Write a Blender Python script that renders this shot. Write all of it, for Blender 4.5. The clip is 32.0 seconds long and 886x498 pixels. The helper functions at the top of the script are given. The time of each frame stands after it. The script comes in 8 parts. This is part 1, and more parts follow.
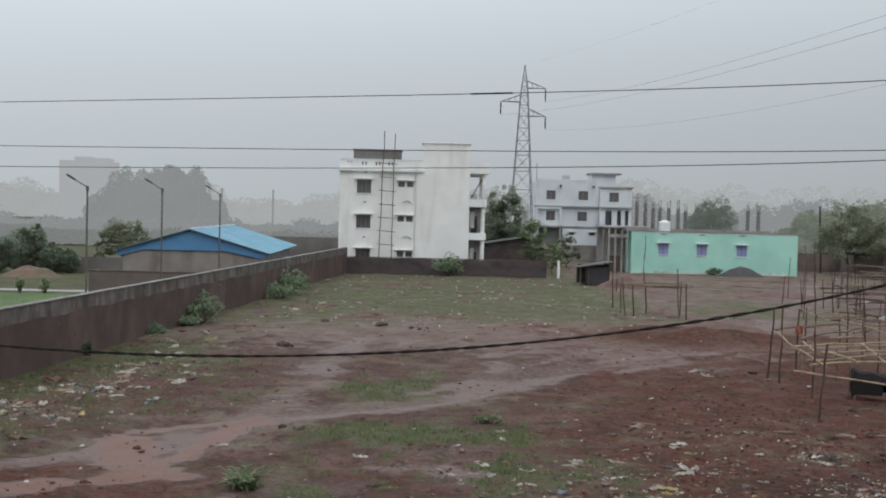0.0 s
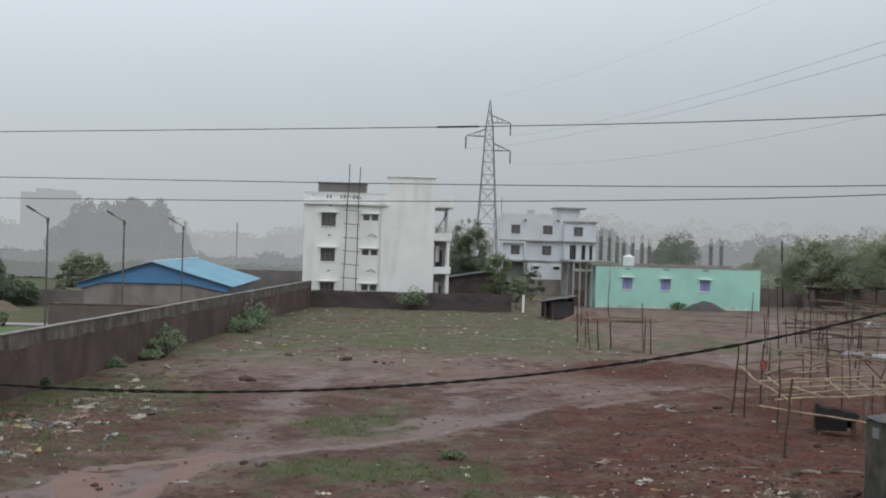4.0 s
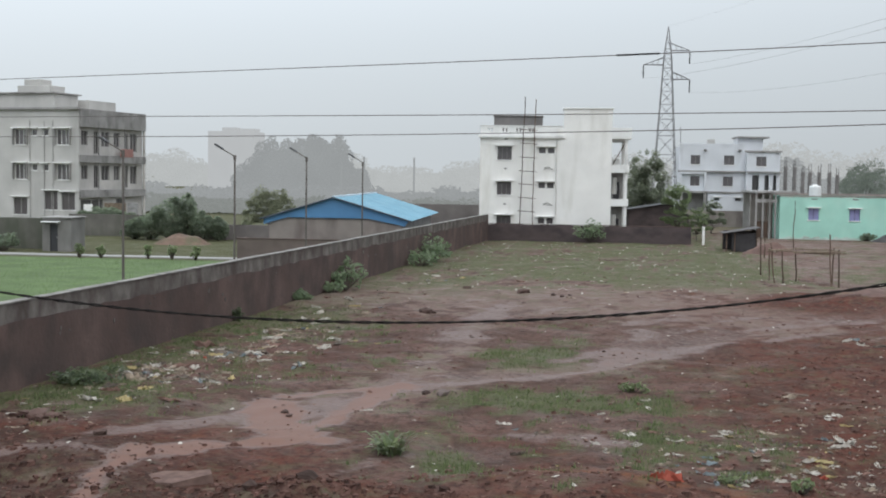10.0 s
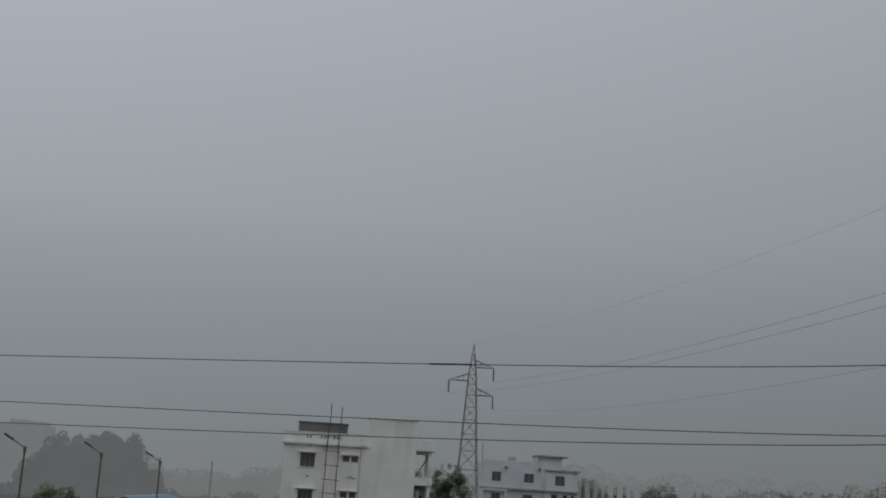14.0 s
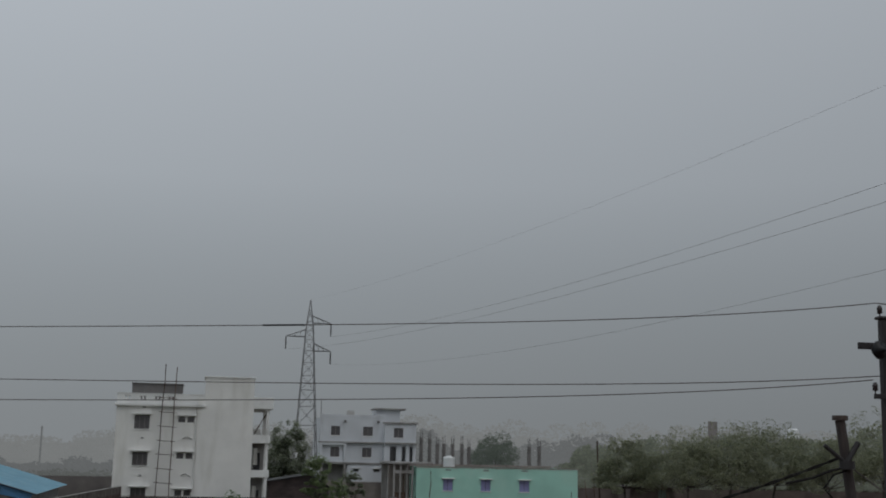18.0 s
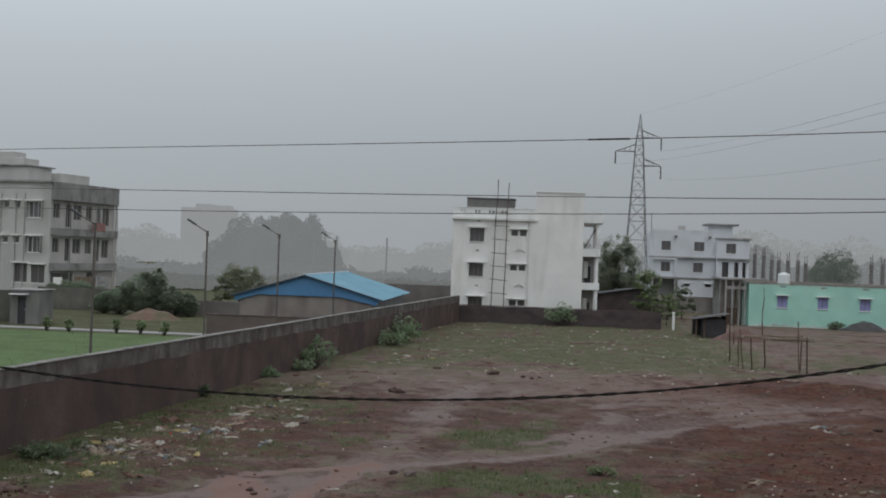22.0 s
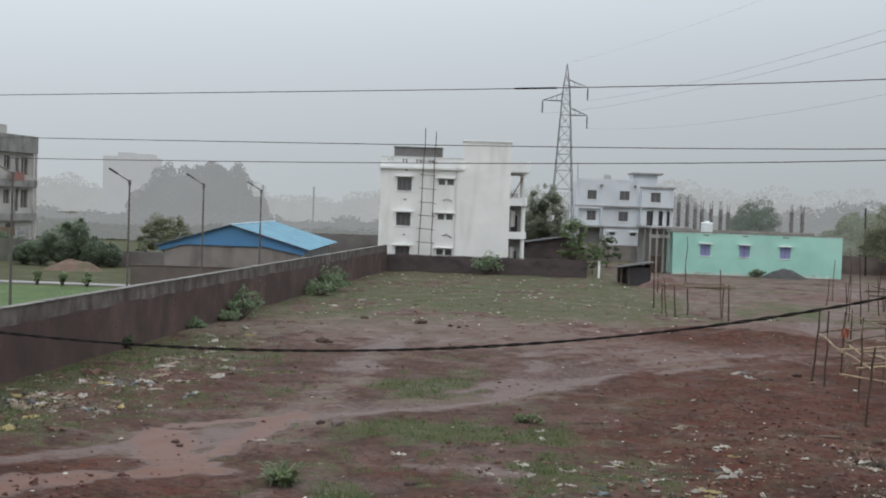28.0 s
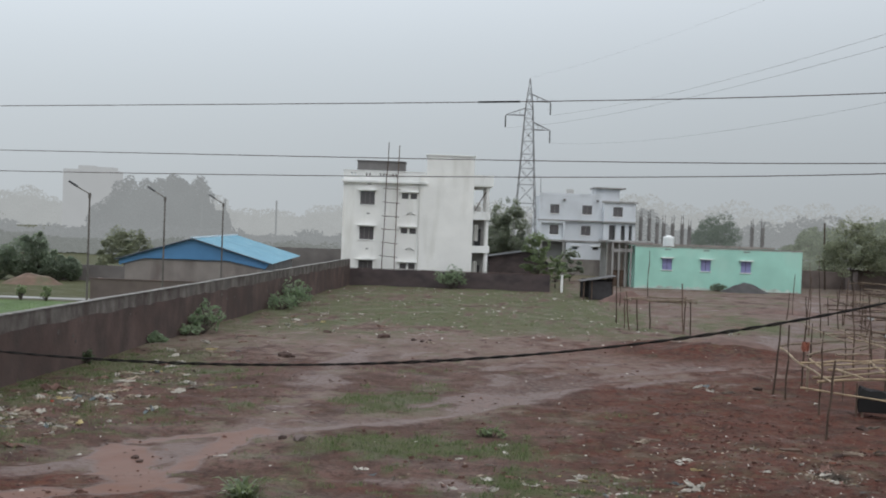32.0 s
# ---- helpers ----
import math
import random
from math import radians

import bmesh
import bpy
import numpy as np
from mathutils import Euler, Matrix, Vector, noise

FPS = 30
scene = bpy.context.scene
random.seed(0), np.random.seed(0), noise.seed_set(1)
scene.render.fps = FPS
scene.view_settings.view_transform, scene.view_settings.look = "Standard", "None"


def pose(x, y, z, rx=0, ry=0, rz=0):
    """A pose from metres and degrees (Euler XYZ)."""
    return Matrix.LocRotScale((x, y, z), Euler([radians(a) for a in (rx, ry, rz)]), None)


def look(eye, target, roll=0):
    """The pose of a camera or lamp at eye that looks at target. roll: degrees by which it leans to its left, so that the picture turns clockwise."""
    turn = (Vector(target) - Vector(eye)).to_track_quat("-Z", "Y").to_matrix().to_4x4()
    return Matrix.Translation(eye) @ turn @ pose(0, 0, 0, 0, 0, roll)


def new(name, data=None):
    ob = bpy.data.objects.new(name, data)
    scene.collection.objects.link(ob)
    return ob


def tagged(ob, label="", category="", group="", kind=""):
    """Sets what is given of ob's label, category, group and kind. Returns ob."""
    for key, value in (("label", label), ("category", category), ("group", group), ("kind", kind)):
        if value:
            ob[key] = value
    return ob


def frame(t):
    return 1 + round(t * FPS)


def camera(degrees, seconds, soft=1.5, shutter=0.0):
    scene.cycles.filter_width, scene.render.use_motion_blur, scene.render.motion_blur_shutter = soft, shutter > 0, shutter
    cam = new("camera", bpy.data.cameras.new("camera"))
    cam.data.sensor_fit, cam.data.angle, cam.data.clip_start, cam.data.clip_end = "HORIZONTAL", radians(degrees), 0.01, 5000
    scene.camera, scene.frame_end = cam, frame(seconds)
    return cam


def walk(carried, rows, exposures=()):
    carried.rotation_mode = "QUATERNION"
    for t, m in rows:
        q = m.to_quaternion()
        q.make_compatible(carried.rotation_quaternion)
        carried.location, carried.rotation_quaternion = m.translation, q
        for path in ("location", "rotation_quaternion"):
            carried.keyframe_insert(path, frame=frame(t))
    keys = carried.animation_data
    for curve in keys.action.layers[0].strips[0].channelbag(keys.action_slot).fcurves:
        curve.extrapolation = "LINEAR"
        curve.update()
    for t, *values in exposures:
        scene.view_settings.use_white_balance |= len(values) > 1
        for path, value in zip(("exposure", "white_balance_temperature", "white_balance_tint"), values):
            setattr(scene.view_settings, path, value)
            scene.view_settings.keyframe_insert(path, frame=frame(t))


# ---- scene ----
cam = camera(41.0, 32.0, soft=1.9)
# seconds, place, yaw, pitch, lean
PATH = [
    (0.0, 0.042, -0.220, 5.856, -0.799, -1.875, 1.411), (0.5, 0.033, -0.127, 5.894, -1.790, -2.931, 1.816), (1.0, 0.042, -0.025, 5.881, -3.830, -3.326, 2.307),
    (1.5, 0.019, 0.072, 5.885, -4.963, -3.793, 2.835), (2.0, 0.010, 0.136, 5.849, -5.515, -2.162, 1.546), (2.5, 0.010, 0.132, 5.873, -5.515, -0.962, 1.800),
    (3.0, 0.005, 0.099, 5.872, -4.631, -0.280, 1.797), (3.5, 0.035, 0.031, 5.862, -2.932, -0.063, 2.194), (5.5, -0.003, -0.013, 5.843, -1.674, -1.749, 0.481),
    (6.0, 0.016, 0.092, 5.819, 0.039, -2.411, 1.369), (6.5, 0.019, 0.015, 5.842, 1.406, -2.585, 1.266), (7.0, 0.027, 0.014, 5.860, 3.077, -2.611, 0.698),
    (7.5, 0.028, 0.014, 5.865, 4.678, -2.125, 1.013), (8.0, -0.011, 0.100, 5.822, 5.662, -0.314, 1.027), (8.5, -0.027, 0.074, 5.822, 5.807, 0.270, 1.088),
    (9.0, -0.033, 0.051, 5.797, 5.282, -0.957, 0.793), (9.5, -0.027, 0.064, 5.815, 5.691, -2.837, 0.841), (10.0, -0.035, 0.051, 5.823, 5.949, -3.600, 0.872),
    (10.5, -0.038, 0.040, 5.843, 5.911, -4.127, 0.814), (11.0, -0.033, 0.006, 5.836, 6.009, -4.289, 0.579), (11.5, -0.027, 0.032, 5.883, 5.495, -3.391, 0.245),
    (12.0, 0.039, 0.043, 5.905, 3.272, 0.704, 1.251), (12.5, 0.057, 0.047, 5.895, 1.813, 4.033, 1.793), (13.0, 0.037, 0.000, 5.753, 0.332, 7.099, 2.599),
    (13.5, -0.085, -0.067, 5.690, -1.023, 9.476, 3.117), (14.0, -0.209, -0.146, 5.671, -2.838, 11.618, 3.540), (14.5, -0.262, -0.186, 5.679, -4.857, 11.152, 2.660),
    (15.0, -0.269, -0.204, 5.686, -6.915, 10.708, 3.139), (15.5, -0.271, -0.224, 5.701, -9.124, 10.130, 4.100), (17.5, -0.173, -0.264, 5.770, -12.670, 10.152, 2.749),
    (18.0, -0.124, -0.236, 5.777, -10.950, 9.707, 1.148), (18.5, -0.133, -0.177, 5.734, -9.944, 9.725, 1.264), (19.0, -0.080, -0.117, 5.701, -7.105, 10.149, 0.089),
    (19.5, -0.000, -0.077, 5.717, -3.612, 9.357, -0.178), (20.0, 0.060, -0.068, 5.784, -1.472, 8.239, 0.308), (20.5, 0.066, -0.056, 5.766, 1.047, 6.830, 0.439),
    (21.0, 0.027, -0.065, 5.775, 3.542, 4.719, 0.954), (21.5, -0.027, -0.072, 5.818, 4.360, 2.329, 1.607), (22.0, -0.004, -0.054, 5.777, 4.688, 0.352, 2.056),
    (22.5, 0.020, -0.038, 5.794, 4.487, -0.994, 1.962), (23.0, 0.008, 0.031, 5.791, 3.916, -1.254, 1.760), (23.5, 0.000, 0.021, 5.801, 3.127, -1.259, 1.676),
    (24.0, -0.010, 0.031, 5.825, 2.666, -1.276, 1.789), (24.5, -0.010, 0.055, 5.794, 2.347, -1.273, 1.708), (25.0, -0.002, 0.066, 5.788, 2.119, -1.373, 1.805),
    (25.5, -0.008, 0.064, 5.790, 2.003, -1.419, 1.888), (27.5, -0.002, 0.097, 5.790, 1.622, -1.903, 1.997), (28.0, 0.003, 0.059, 5.789, 1.103, -1.983, 1.974),
    (28.5, -0.008, 0.096, 5.786, 0.615, -2.075, 1.945), (29.0, -0.014, 0.100, 5.786, 0.531, -2.116, 1.972), (29.5, -0.013, 0.104, 5.790, 0.345, -2.013, 2.199),
    (30.0, -0.018, 0.078, 5.820, -0.035, -1.836, 2.488), (30.5, -0.014, 0.083, 5.790, -0.152, -1.751, 2.531), (31.0, -0.012, 0.089, 5.787, -0.202, -1.872, 2.608),
    (31.5, -0.002, 0.100, 5.791, -0.230, -1.869, 2.352), (32.0, 0.000, 0.142, 5.774, -0.654, -1.238, 2.083),
]
walk(cam, [(t, pose(x, y, z, 90 + p, 0, w) @ pose(0, 0, 0, 0, 0, r)) for t, x, y, z, w, p, r in PATH],
     exposures=[(0.0, 0.12), (1.0, 0.34), (2.0, 0.44), (3.0, 0.08), (4.5, 0.1), (6.0, 0.22), (7.0, 0.36), (8.0, 0.15), (9.0, 0.0), (10.0, 0.45), (11.0, 0.52), (11.5, 0.45), (12.0, 0.14), (12.5, -0.3), (14.0, -1.12), (15.0, -1.17), (18.0, -0.98), (20.0, -1.08), (21.0, -0.76), (22.0, -0.35), (23.0, 0.06), (25.0, 0.13), (30.0, 0.20), (32.0, 0.16)])

# ---------------------------------------------------------------- sky and light
world = bpy.data.worlds.new("rain_sky")
scene.world = world
world.use_nodes = True
wn, wl = world.node_tree.nodes, world.node_tree.links
wn.clear()
w_out, w_bg = wn.new("ShaderNodeOutputWorld"), wn.new("ShaderNodeBackground")
w_sky, w_mix, w_ramp = wn.new("ShaderNodeTexSky"), wn.new("ShaderNodeMix"), wn.new("ShaderNodeValToRGB")
w_geo, w_sep = wn.new("ShaderNodeTexCoord"), wn.new("ShaderNodeSeparateXYZ")
w_sky.sky_type, w_sky.sun_disc = "NISHITA", False
w_sky.sun_elevation, w_sky.sun_rotation = radians(52), radians(150)
w_sky.air_density, w_sky.dust_density = 2.0, 6.0
w_mix.data_type, w_mix.inputs[0].default_value = "RGBA", 0.97
wl.new(w_geo.outputs["Generated"], w_sep.inputs[0])
wl.new(w_sep.outputs["Z"], w_ramp.inputs[0])
# rain cloud: dim at the horizon, lighter overhead and towards the west
w_ramp.color_ramp.interpolation = "B_SPLINE"
stops = w_ramp.color_ramp.elements
stops[0].position, stops[0].color = 0.0, (0.344, 0.370, 0.389, 1)
stops[1].position, stops[1].color = 1.0, (0.843, 0.900, 0.969, 1)
for at, c in ((0.05, (0.362, 0.394, 0.417, 1)), (0.14, (0.442, 0.487, 0.528, 1)), (0.22, (0.559, 0.610, 0.663, 1)), (0.40, (0.715, 0.775, 0.847, 1))):
    stops.new(at).color = c
w_gain = wn.new("ShaderNodeVectorMath")
w_gain.operation = "SCALE"
w_west = wn.new("ShaderNodeMath")
w_west.operation, w_west.inputs[1].default_value, w_west.inputs[2].default_value = "MULTIPLY_ADD", -3.2, 12.0
wl.new(w_sep.outputs["X"], w_west.inputs[0])
wl.new(w_west.outputs[0], w_gain.inputs["Scale"])
wl.new(w_ramp.outputs[0], w_gain.inputs[0])
wl.new(w_sky.outputs[0], w_mix.inputs["A"])
wl.new(w_gain.outputs[0], w_mix.inputs["B"])
wl.new(w_mix.outputs["Result"], w_bg.inputs["Color"])
w_bg.inputs["Strength"].default_value = 0.1
wl.new(w_bg.outputs[0], w_out.inputs[0])

sun = new("sun", bpy.data.lights.new("sun", "SUN"))
sun.data.energy, sun.data.angle, sun.data.color = 0.6, radians(40), (1.0, 0.98, 0.95)
sun.matrix_world = look((0, 0, 60), (-22, 40, 0))


# ---------------------------------------------------------------- materials
def material(name, base, rough=0.8, var=0.18, scale=1.2, bump=0.15, metal=0.0, grain=30.0, stain=None, stain_at=(0.52, 0.7),
             stain_scale=(0.7, 0.7, 0.25), spec=0.5, each=0.0, coat=0.0):
    """A surface with broad and fine variation at real size; stain: a second colour in streaks and blots."""
    m = bpy.data.materials.new(name)
    m.use_nodes = True
    n, k = m.node_tree.nodes, m.node_tree.links
    b = n["Principled BSDF"]
    b.inputs["Roughness"].default_value, b.inputs["Metallic"].default_value = rough, metal
    b.inputs["Specular IOR Level"].default_value = spec
    b.inputs["Coat Weight"].default_value = coat
    b.inputs["Coat Roughness"].default_value = 0.25
    g = n.new("ShaderNodeNewGeometry")

    def tex(s, detail=4.0, stretch=None):
        t = n.new("ShaderNodeTexNoise")
        t.inputs["Scale"].default_value, t.inputs["Detail"].default_value = s, detail
        if stretch:
            mp = n.new("ShaderNodeMapping")
            mp.inputs["Scale"].default_value = stretch
            k.new(g.outputs["Position"], mp.inputs["Vector"])
            k.new(mp.outputs[0], t.inputs["Vector"])
        else:
            k.new(g.outputs["Position"], t.inputs["Vector"])
        return t

    def mix(a, bb, f):
        x = n.new("ShaderNodeMix")
        x.data_type = "RGBA"
        for s, v in (("A", a), ("B", bb)):
            if isinstance(v, tuple):
                x.inputs[s].default_value = (*v[:3], 1)
            else:
                k.new(v, x.inputs[s])
        if isinstance(f, float):
            x.inputs[0].default_value = f
        else:
            k.new(f, x.inputs[0])
        return x.outputs["Result"]

    def ramp(src, lo, hi):
        r = n.new("ShaderNodeMapRange")
        r.inputs["From Min"].default_value, r.inputs["From Max"].default_value = lo, hi
        k.new(src, r.inputs["Value"])
        return r.outputs["Result"]

    big, fine = tex(scale), tex(grain, 6.0)
    c = mix(tuple(v * (1 - var) for v in base), tuple(min(1, v * (1 + var)) for v in base), ramp(big.outputs["Fac"], 0.3, 0.7))
    c = mix(c, tuple(v * 0.72 for v in base), ramp(fine.outputs["Fac"], 0.55, 1.0))
    if stain:
        st = tex(1.0, 6.0, stain_scale)
        c = mix(c, stain, ramp(st.outputs["Fac"], *stain_at))
    if each:
        oi, hs, mr = n.new("ShaderNodeObjectInfo"), n.new("ShaderNodeHueSaturation"), n.new("ShaderNodeMapRange")
        mr.inputs["To Min"].default_value, mr.inputs["To Max"].default_value = 1 - each, 1 + each
        k.new(oi.outputs["Random"], mr.inputs["Value"])
        k.new(mr.outputs["Result"], hs.inputs["Value"])
        k.new(c, hs.inputs["Color"])
        c = hs.outputs["Color"]
    k.new(c, b.inputs["Base Color"])
    if bump:
        bp = n.new("ShaderNodeBump")
        bp.inputs["Strength"].default_value, bp.inputs["Distance"].default_value = bump, 0.03
        k.new(fine.outputs["Fac"], bp.inputs["Height"])
        k.new(bp.outputs[0], b.inputs["Normal"])
    return m


def leaf_material(name, low, high, rough=0.45, haze_sheen=0.0):
    """Wet leaves; each leaf differs a little, and light shines through. The last argument is a sheen that imitates
    haze.
    """
    m = bpy.data.materials.new(name)
    m.use_nodes = True
    n, k = m.node_tree.nodes, m.node_tree.links
    b, out = n["Principled BSDF"], n["Material Output"]
    g, r, t, a = n.new("ShaderNodeNewGeometry"), n.new("ShaderNodeValToRGB"), n.new("ShaderNodeBsdfTranslucent"), n.new("ShaderNodeMixShader")
    r.color_ramp.elements[0].color, r.color_ramp.elements[1].color = (*low, 1), (*high, 1)
    k.new(g.outputs["Random Per Island"], r.inputs[0])
    k.new(r.outputs[0], b.inputs["Base Color"])
    k.new(r.outputs[0], t.inputs["Color"])
    b.inputs["Roughness"].default_value = rough
    b.inputs["Sheen Weight"].default_value, b.inputs["Sheen Roughness"].default_value = haze_sheen, 0.5
    a.inputs[0].default_value = 0.6
    k.new(b.outputs[0], a.inputs[1])
    k.new(t.outputs[0], a.inputs[2])
    k.new(a.outputs[0], out.inputs[0])
    return m


def haze_glow_material(name, colour):
    """Far distance as a plain backdrop: the haze of the rain sky is painted as a glow."""
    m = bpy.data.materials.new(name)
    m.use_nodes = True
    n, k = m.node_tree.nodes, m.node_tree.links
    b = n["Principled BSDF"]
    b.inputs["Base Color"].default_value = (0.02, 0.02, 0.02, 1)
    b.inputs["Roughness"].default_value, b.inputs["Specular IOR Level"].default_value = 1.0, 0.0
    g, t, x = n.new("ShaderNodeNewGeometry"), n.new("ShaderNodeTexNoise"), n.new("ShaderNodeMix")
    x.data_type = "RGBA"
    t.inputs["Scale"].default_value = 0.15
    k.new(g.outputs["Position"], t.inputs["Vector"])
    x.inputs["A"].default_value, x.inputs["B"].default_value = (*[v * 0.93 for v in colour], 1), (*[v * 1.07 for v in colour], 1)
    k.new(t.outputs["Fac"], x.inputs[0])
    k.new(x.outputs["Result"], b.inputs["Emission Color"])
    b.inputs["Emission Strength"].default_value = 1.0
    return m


# Opaque glossy pane; the dark of the room behind is painted into its tint.
def dark_pane_material(name, tint=(0.105, 0.095, 0.098)):
    m = bpy.data.materials.new(name)
    m.use_nodes = True
    b = m.node_tree.nodes["Principled BSDF"]
    b.inputs["Base Color"].default_value = (*tint, 1)
    b.inputs["Roughness"].default_value = 0.12
    b.inputs["Specular IOR Level"].default_value = 0.9
    return m


M_WHITE = material("white_limewash", (0.80, 0.79, 0.76), 0.85, 0.06, 0.5, 0.1, stain=(0.60, 0.585, 0.53), stain_at=(0.52, 0.8), stain_scale=(0.8, 0.8, 0.14))
M_TRIM = material("white_trim_paint", (0.78, 0.78, 0.76), 0.8, 0.08, 0.8, 0.1, stain=(0.4, 0.4, 0.38), stain_at=(0.58, 0.8))
M_GREYWALL = material("pale_grey_paint", (0.62, 0.64, 0.67), 0.85, 0.08, 0.4, 0.1, stain=(0.45, 0.46, 0.48), stain_at=(0.55, 0.85))
M_CREAM = material("weathered_cream_wall", (0.49, 0.48, 0.458), 0.85, 0.12, 0.4, 0.1, stain=(0.36, 0.35, 0.335), stain_at=(0.52, 0.85), stain_scale=(0.6, 0.6, 0.12))
M_FLAT = material("grey_plaster", (0.33, 0.32, 0.31), 0.85, 0.15, 0.5, 0.2, stain=(0.2, 0.19, 0.18))
M_CONCRETE = material("wet_concrete", (0.30, 0.29, 0.28), 0.7, 0.2, 0.8, 0.3, stain=(0.16, 0.15, 0.14))
M_DARKCONC = material("rain_dark_concrete", (0.17, 0.16, 0.155), 0.7, 0.2, 0.8, 0.3)
M_GREEN = material("mint_green_paint", (0.355, 0.635, 0.535), 0.8, 0.08, 0.5, 0.1, stain=(0.42, 0.66, 0.56), stain_at=(0.52, 0.8), stain_scale=(0.5, 0.5, 0.3))
M_PEELED = material("peeling_pale_plaster", (0.52, 0.62, 0.56), 0.85, 0.2, 1.5, 0.2, stain=(0.30, 0.30, 0.27), stain_at=(0.5, 0.7), stain_scale=(1.2, 1.2, 1.2))
M_LILAC = material("lilac_shutter_paint", (0.27, 0.27, 0.48), 0.6, 0.1, 2, 0.05)
M_BLUEROOF = material("blue_sheet_roof", (0.165, 0.335, 0.43), 0.5, 0.12, 0.6, 0.05, spec=0.4, stain=(0.21, 0.38, 0.46))
M_BLUEFASCIA = material("blue_sheet_gable", (0.078, 0.212, 0.40), 0.45, 0.1, 0.6, 0.05)
M_RIDGE = material("pale_blue_ridge", (0.42, 0.53, 0.60), 0.5, 0.1, 0.6, 0.05)
M_DARKVERGE = material("dark_blue_trim", (0.05, 0.07, 0.10), 0.5, 0.15, 1.0, 0.05)
M_YARD = material("dark_brown_block", (0.135, 0.104, 0.095), 0.85, 0.2, 0.8, 0.3)
M_BAND = material("dark_weathered_plaster", (0.29, 0.28, 0.272), 0.9, 0.2, 0.6, 0.2, stain=(0.14, 0.135, 0.13), stain_at=(0.45, 0.75), stain_scale=(0.9, 0.9, 0.5))
M_SIDE = material("beige_side_wall", (0.47, 0.45, 0.43), 0.85, 0.15, 0.5, 0.1, stain=(0.32, 0.305, 0.29), stain_at=(0.52, 0.8), stain_scale=(0.7, 0.7, 0.2))
M_SHEDWALL = material("grey_brown_block", (0.25, 0.22, 0.20), 0.85, 0.15, 0.8, 0.3, stain=(0.16, 0.13, 0.12))
M_WALL = material("red_brown_boundary_wall", (0.122, 0.084, 0.075), 0.9, 0.3, 0.35, 0.6, grain=7, stain=(0.075, 0.057, 0.053), stain_at=(0.38, 0.66), stain_scale=(0.9, 0.9, 0.7), spec=0.2)
M_CAP = material("grey_wall_plaster", (0.165, 0.150, 0.139), 0.9, 0.3, 0.9, 0.8, grain=5, stain=(0.084, 0.068, 0.062), stain_at=(0.40, 0.66), stain_scale=(1.5, 1.5, 1.0), spec=0.2)
M_WALLTOP = material("weathered_coping", (0.235, 0.225, 0.21), 0.9, 0.4, 2.0, 0.5, spec=0.2)
M_COPING = material("pale_coping_edge", (0.185, 0.18, 0.176), 0.7, 0.2, 1.0, 0.3)
M_BRICKDARK = material("dark_brick_wall", (0.155, 0.138, 0.133), 0.8, 0.22, 0.6, 0.4, grain=10)
M_NORTH = material("blackened_brick_wall", (0.098, 0.077, 0.076), 0.9, 0.3, 0.5, 0.5, grain=6, stain=(0.045, 0.038, 0.040), stain_at=(0.42, 0.7), stain_scale=(0.5, 0.5, 0.9), spec=0.2)
M_WOODGREY = material("weathered_bamboo", (0.098, 0.068, 0.052), 0.85, 0.25, 3, 0.3, each=0.4, spec=0.2)
M_SHEDBROWN = material("brown_shed_brick", (0.165, 0.132, 0.122), 0.9, 0.2, 0.8, 0.3, spec=0.2)
M_OLDBAMBOO = material("greyed_bamboo", (0.20, 0.155, 0.115), 0.8, 0.3, 4, 0.2, each=0.3, spec=0.2)
M_BAMBOO = material("yellow_bamboo", (0.29, 0.215, 0.13), 0.7, 0.35, 5, 0.2, each=0.3, stain=(0.14, 0.095, 0.06), stain_at=(0.5, 0.7), stain_scale=(2.5, 2.5, 2.5))
M_STEEL = material("galvanised_steel", (0.24, 0.24, 0.245), 0.6, 0.12, 1.5, 0.1, metal=0.3)
M_POLE = material("street_lamp_pole", (0.13, 0.115, 0.105), 0.5, 0.15, 2, 0.1, metal=0.3)
M_LAMPHEAD = material("dark_lamp_head", (0.05, 0.05, 0.055), 0.5, 0.1, 2, 0.05)
M_DARK = material("black_rubber", (0.019, 0.017, 0.016), 0.85, 0.2, 2, 0.1, spec=0.15)
M_WIRE = material("wire_metal", (0.10, 0.085, 0.078), 0.5, 0.2, 2, 0.0)
M_RUSTPOLE = material("rusty_rail_pole", (0.030, 0.026, 0.026), 0.7, 0.3, 2, 0.3, stain=(0.055, 0.038, 0.034))
M_INSUL = material("brown_porcelain", (0.04, 0.03, 0.03), 0.25, 0.1, 2, 0.0)
M_BLACKDISC = material("black_porcelain", (0.012, 0.012, 0.013), 0.4, 0.1, 2, 0.0, spec=0.3)
M_TIN = material("grey_painted_sheet_metal", (0.050, 0.047, 0.040), 0.6, 0.5, 2.6, 0.4, stain=(0.105, 0.098, 0.085), stain_at=(0.50, 0.72), stain_scale=(3.4, 3.4, 1.2), spec=0.4)
M_TINDARK = material("dark_painted_sheet_metal", (0.021, 0.017, 0.014), 0.9, 0.25, 1.6, 0.3, spec=0.05)
M_SMUDGE = material("faded_white_paint", (0.21, 0.21, 0.195), 0.8, 0.35, 9, 0.1)
M_STUB = material("brown_rusty_pole", (0.045, 0.035, 0.032), 0.75, 0.3, 3, 0.4, stain=(0.095, 0.066, 0.052), stain_scale=(3, 3, 0.8))
M_TINROOF = material("wet_grey_sheet_lid", (0.066, 0.060, 0.060), 0.6, 0.35, 1.8, 0.3, spec=0.35, stain=(0.09, 0.085, 0.08))
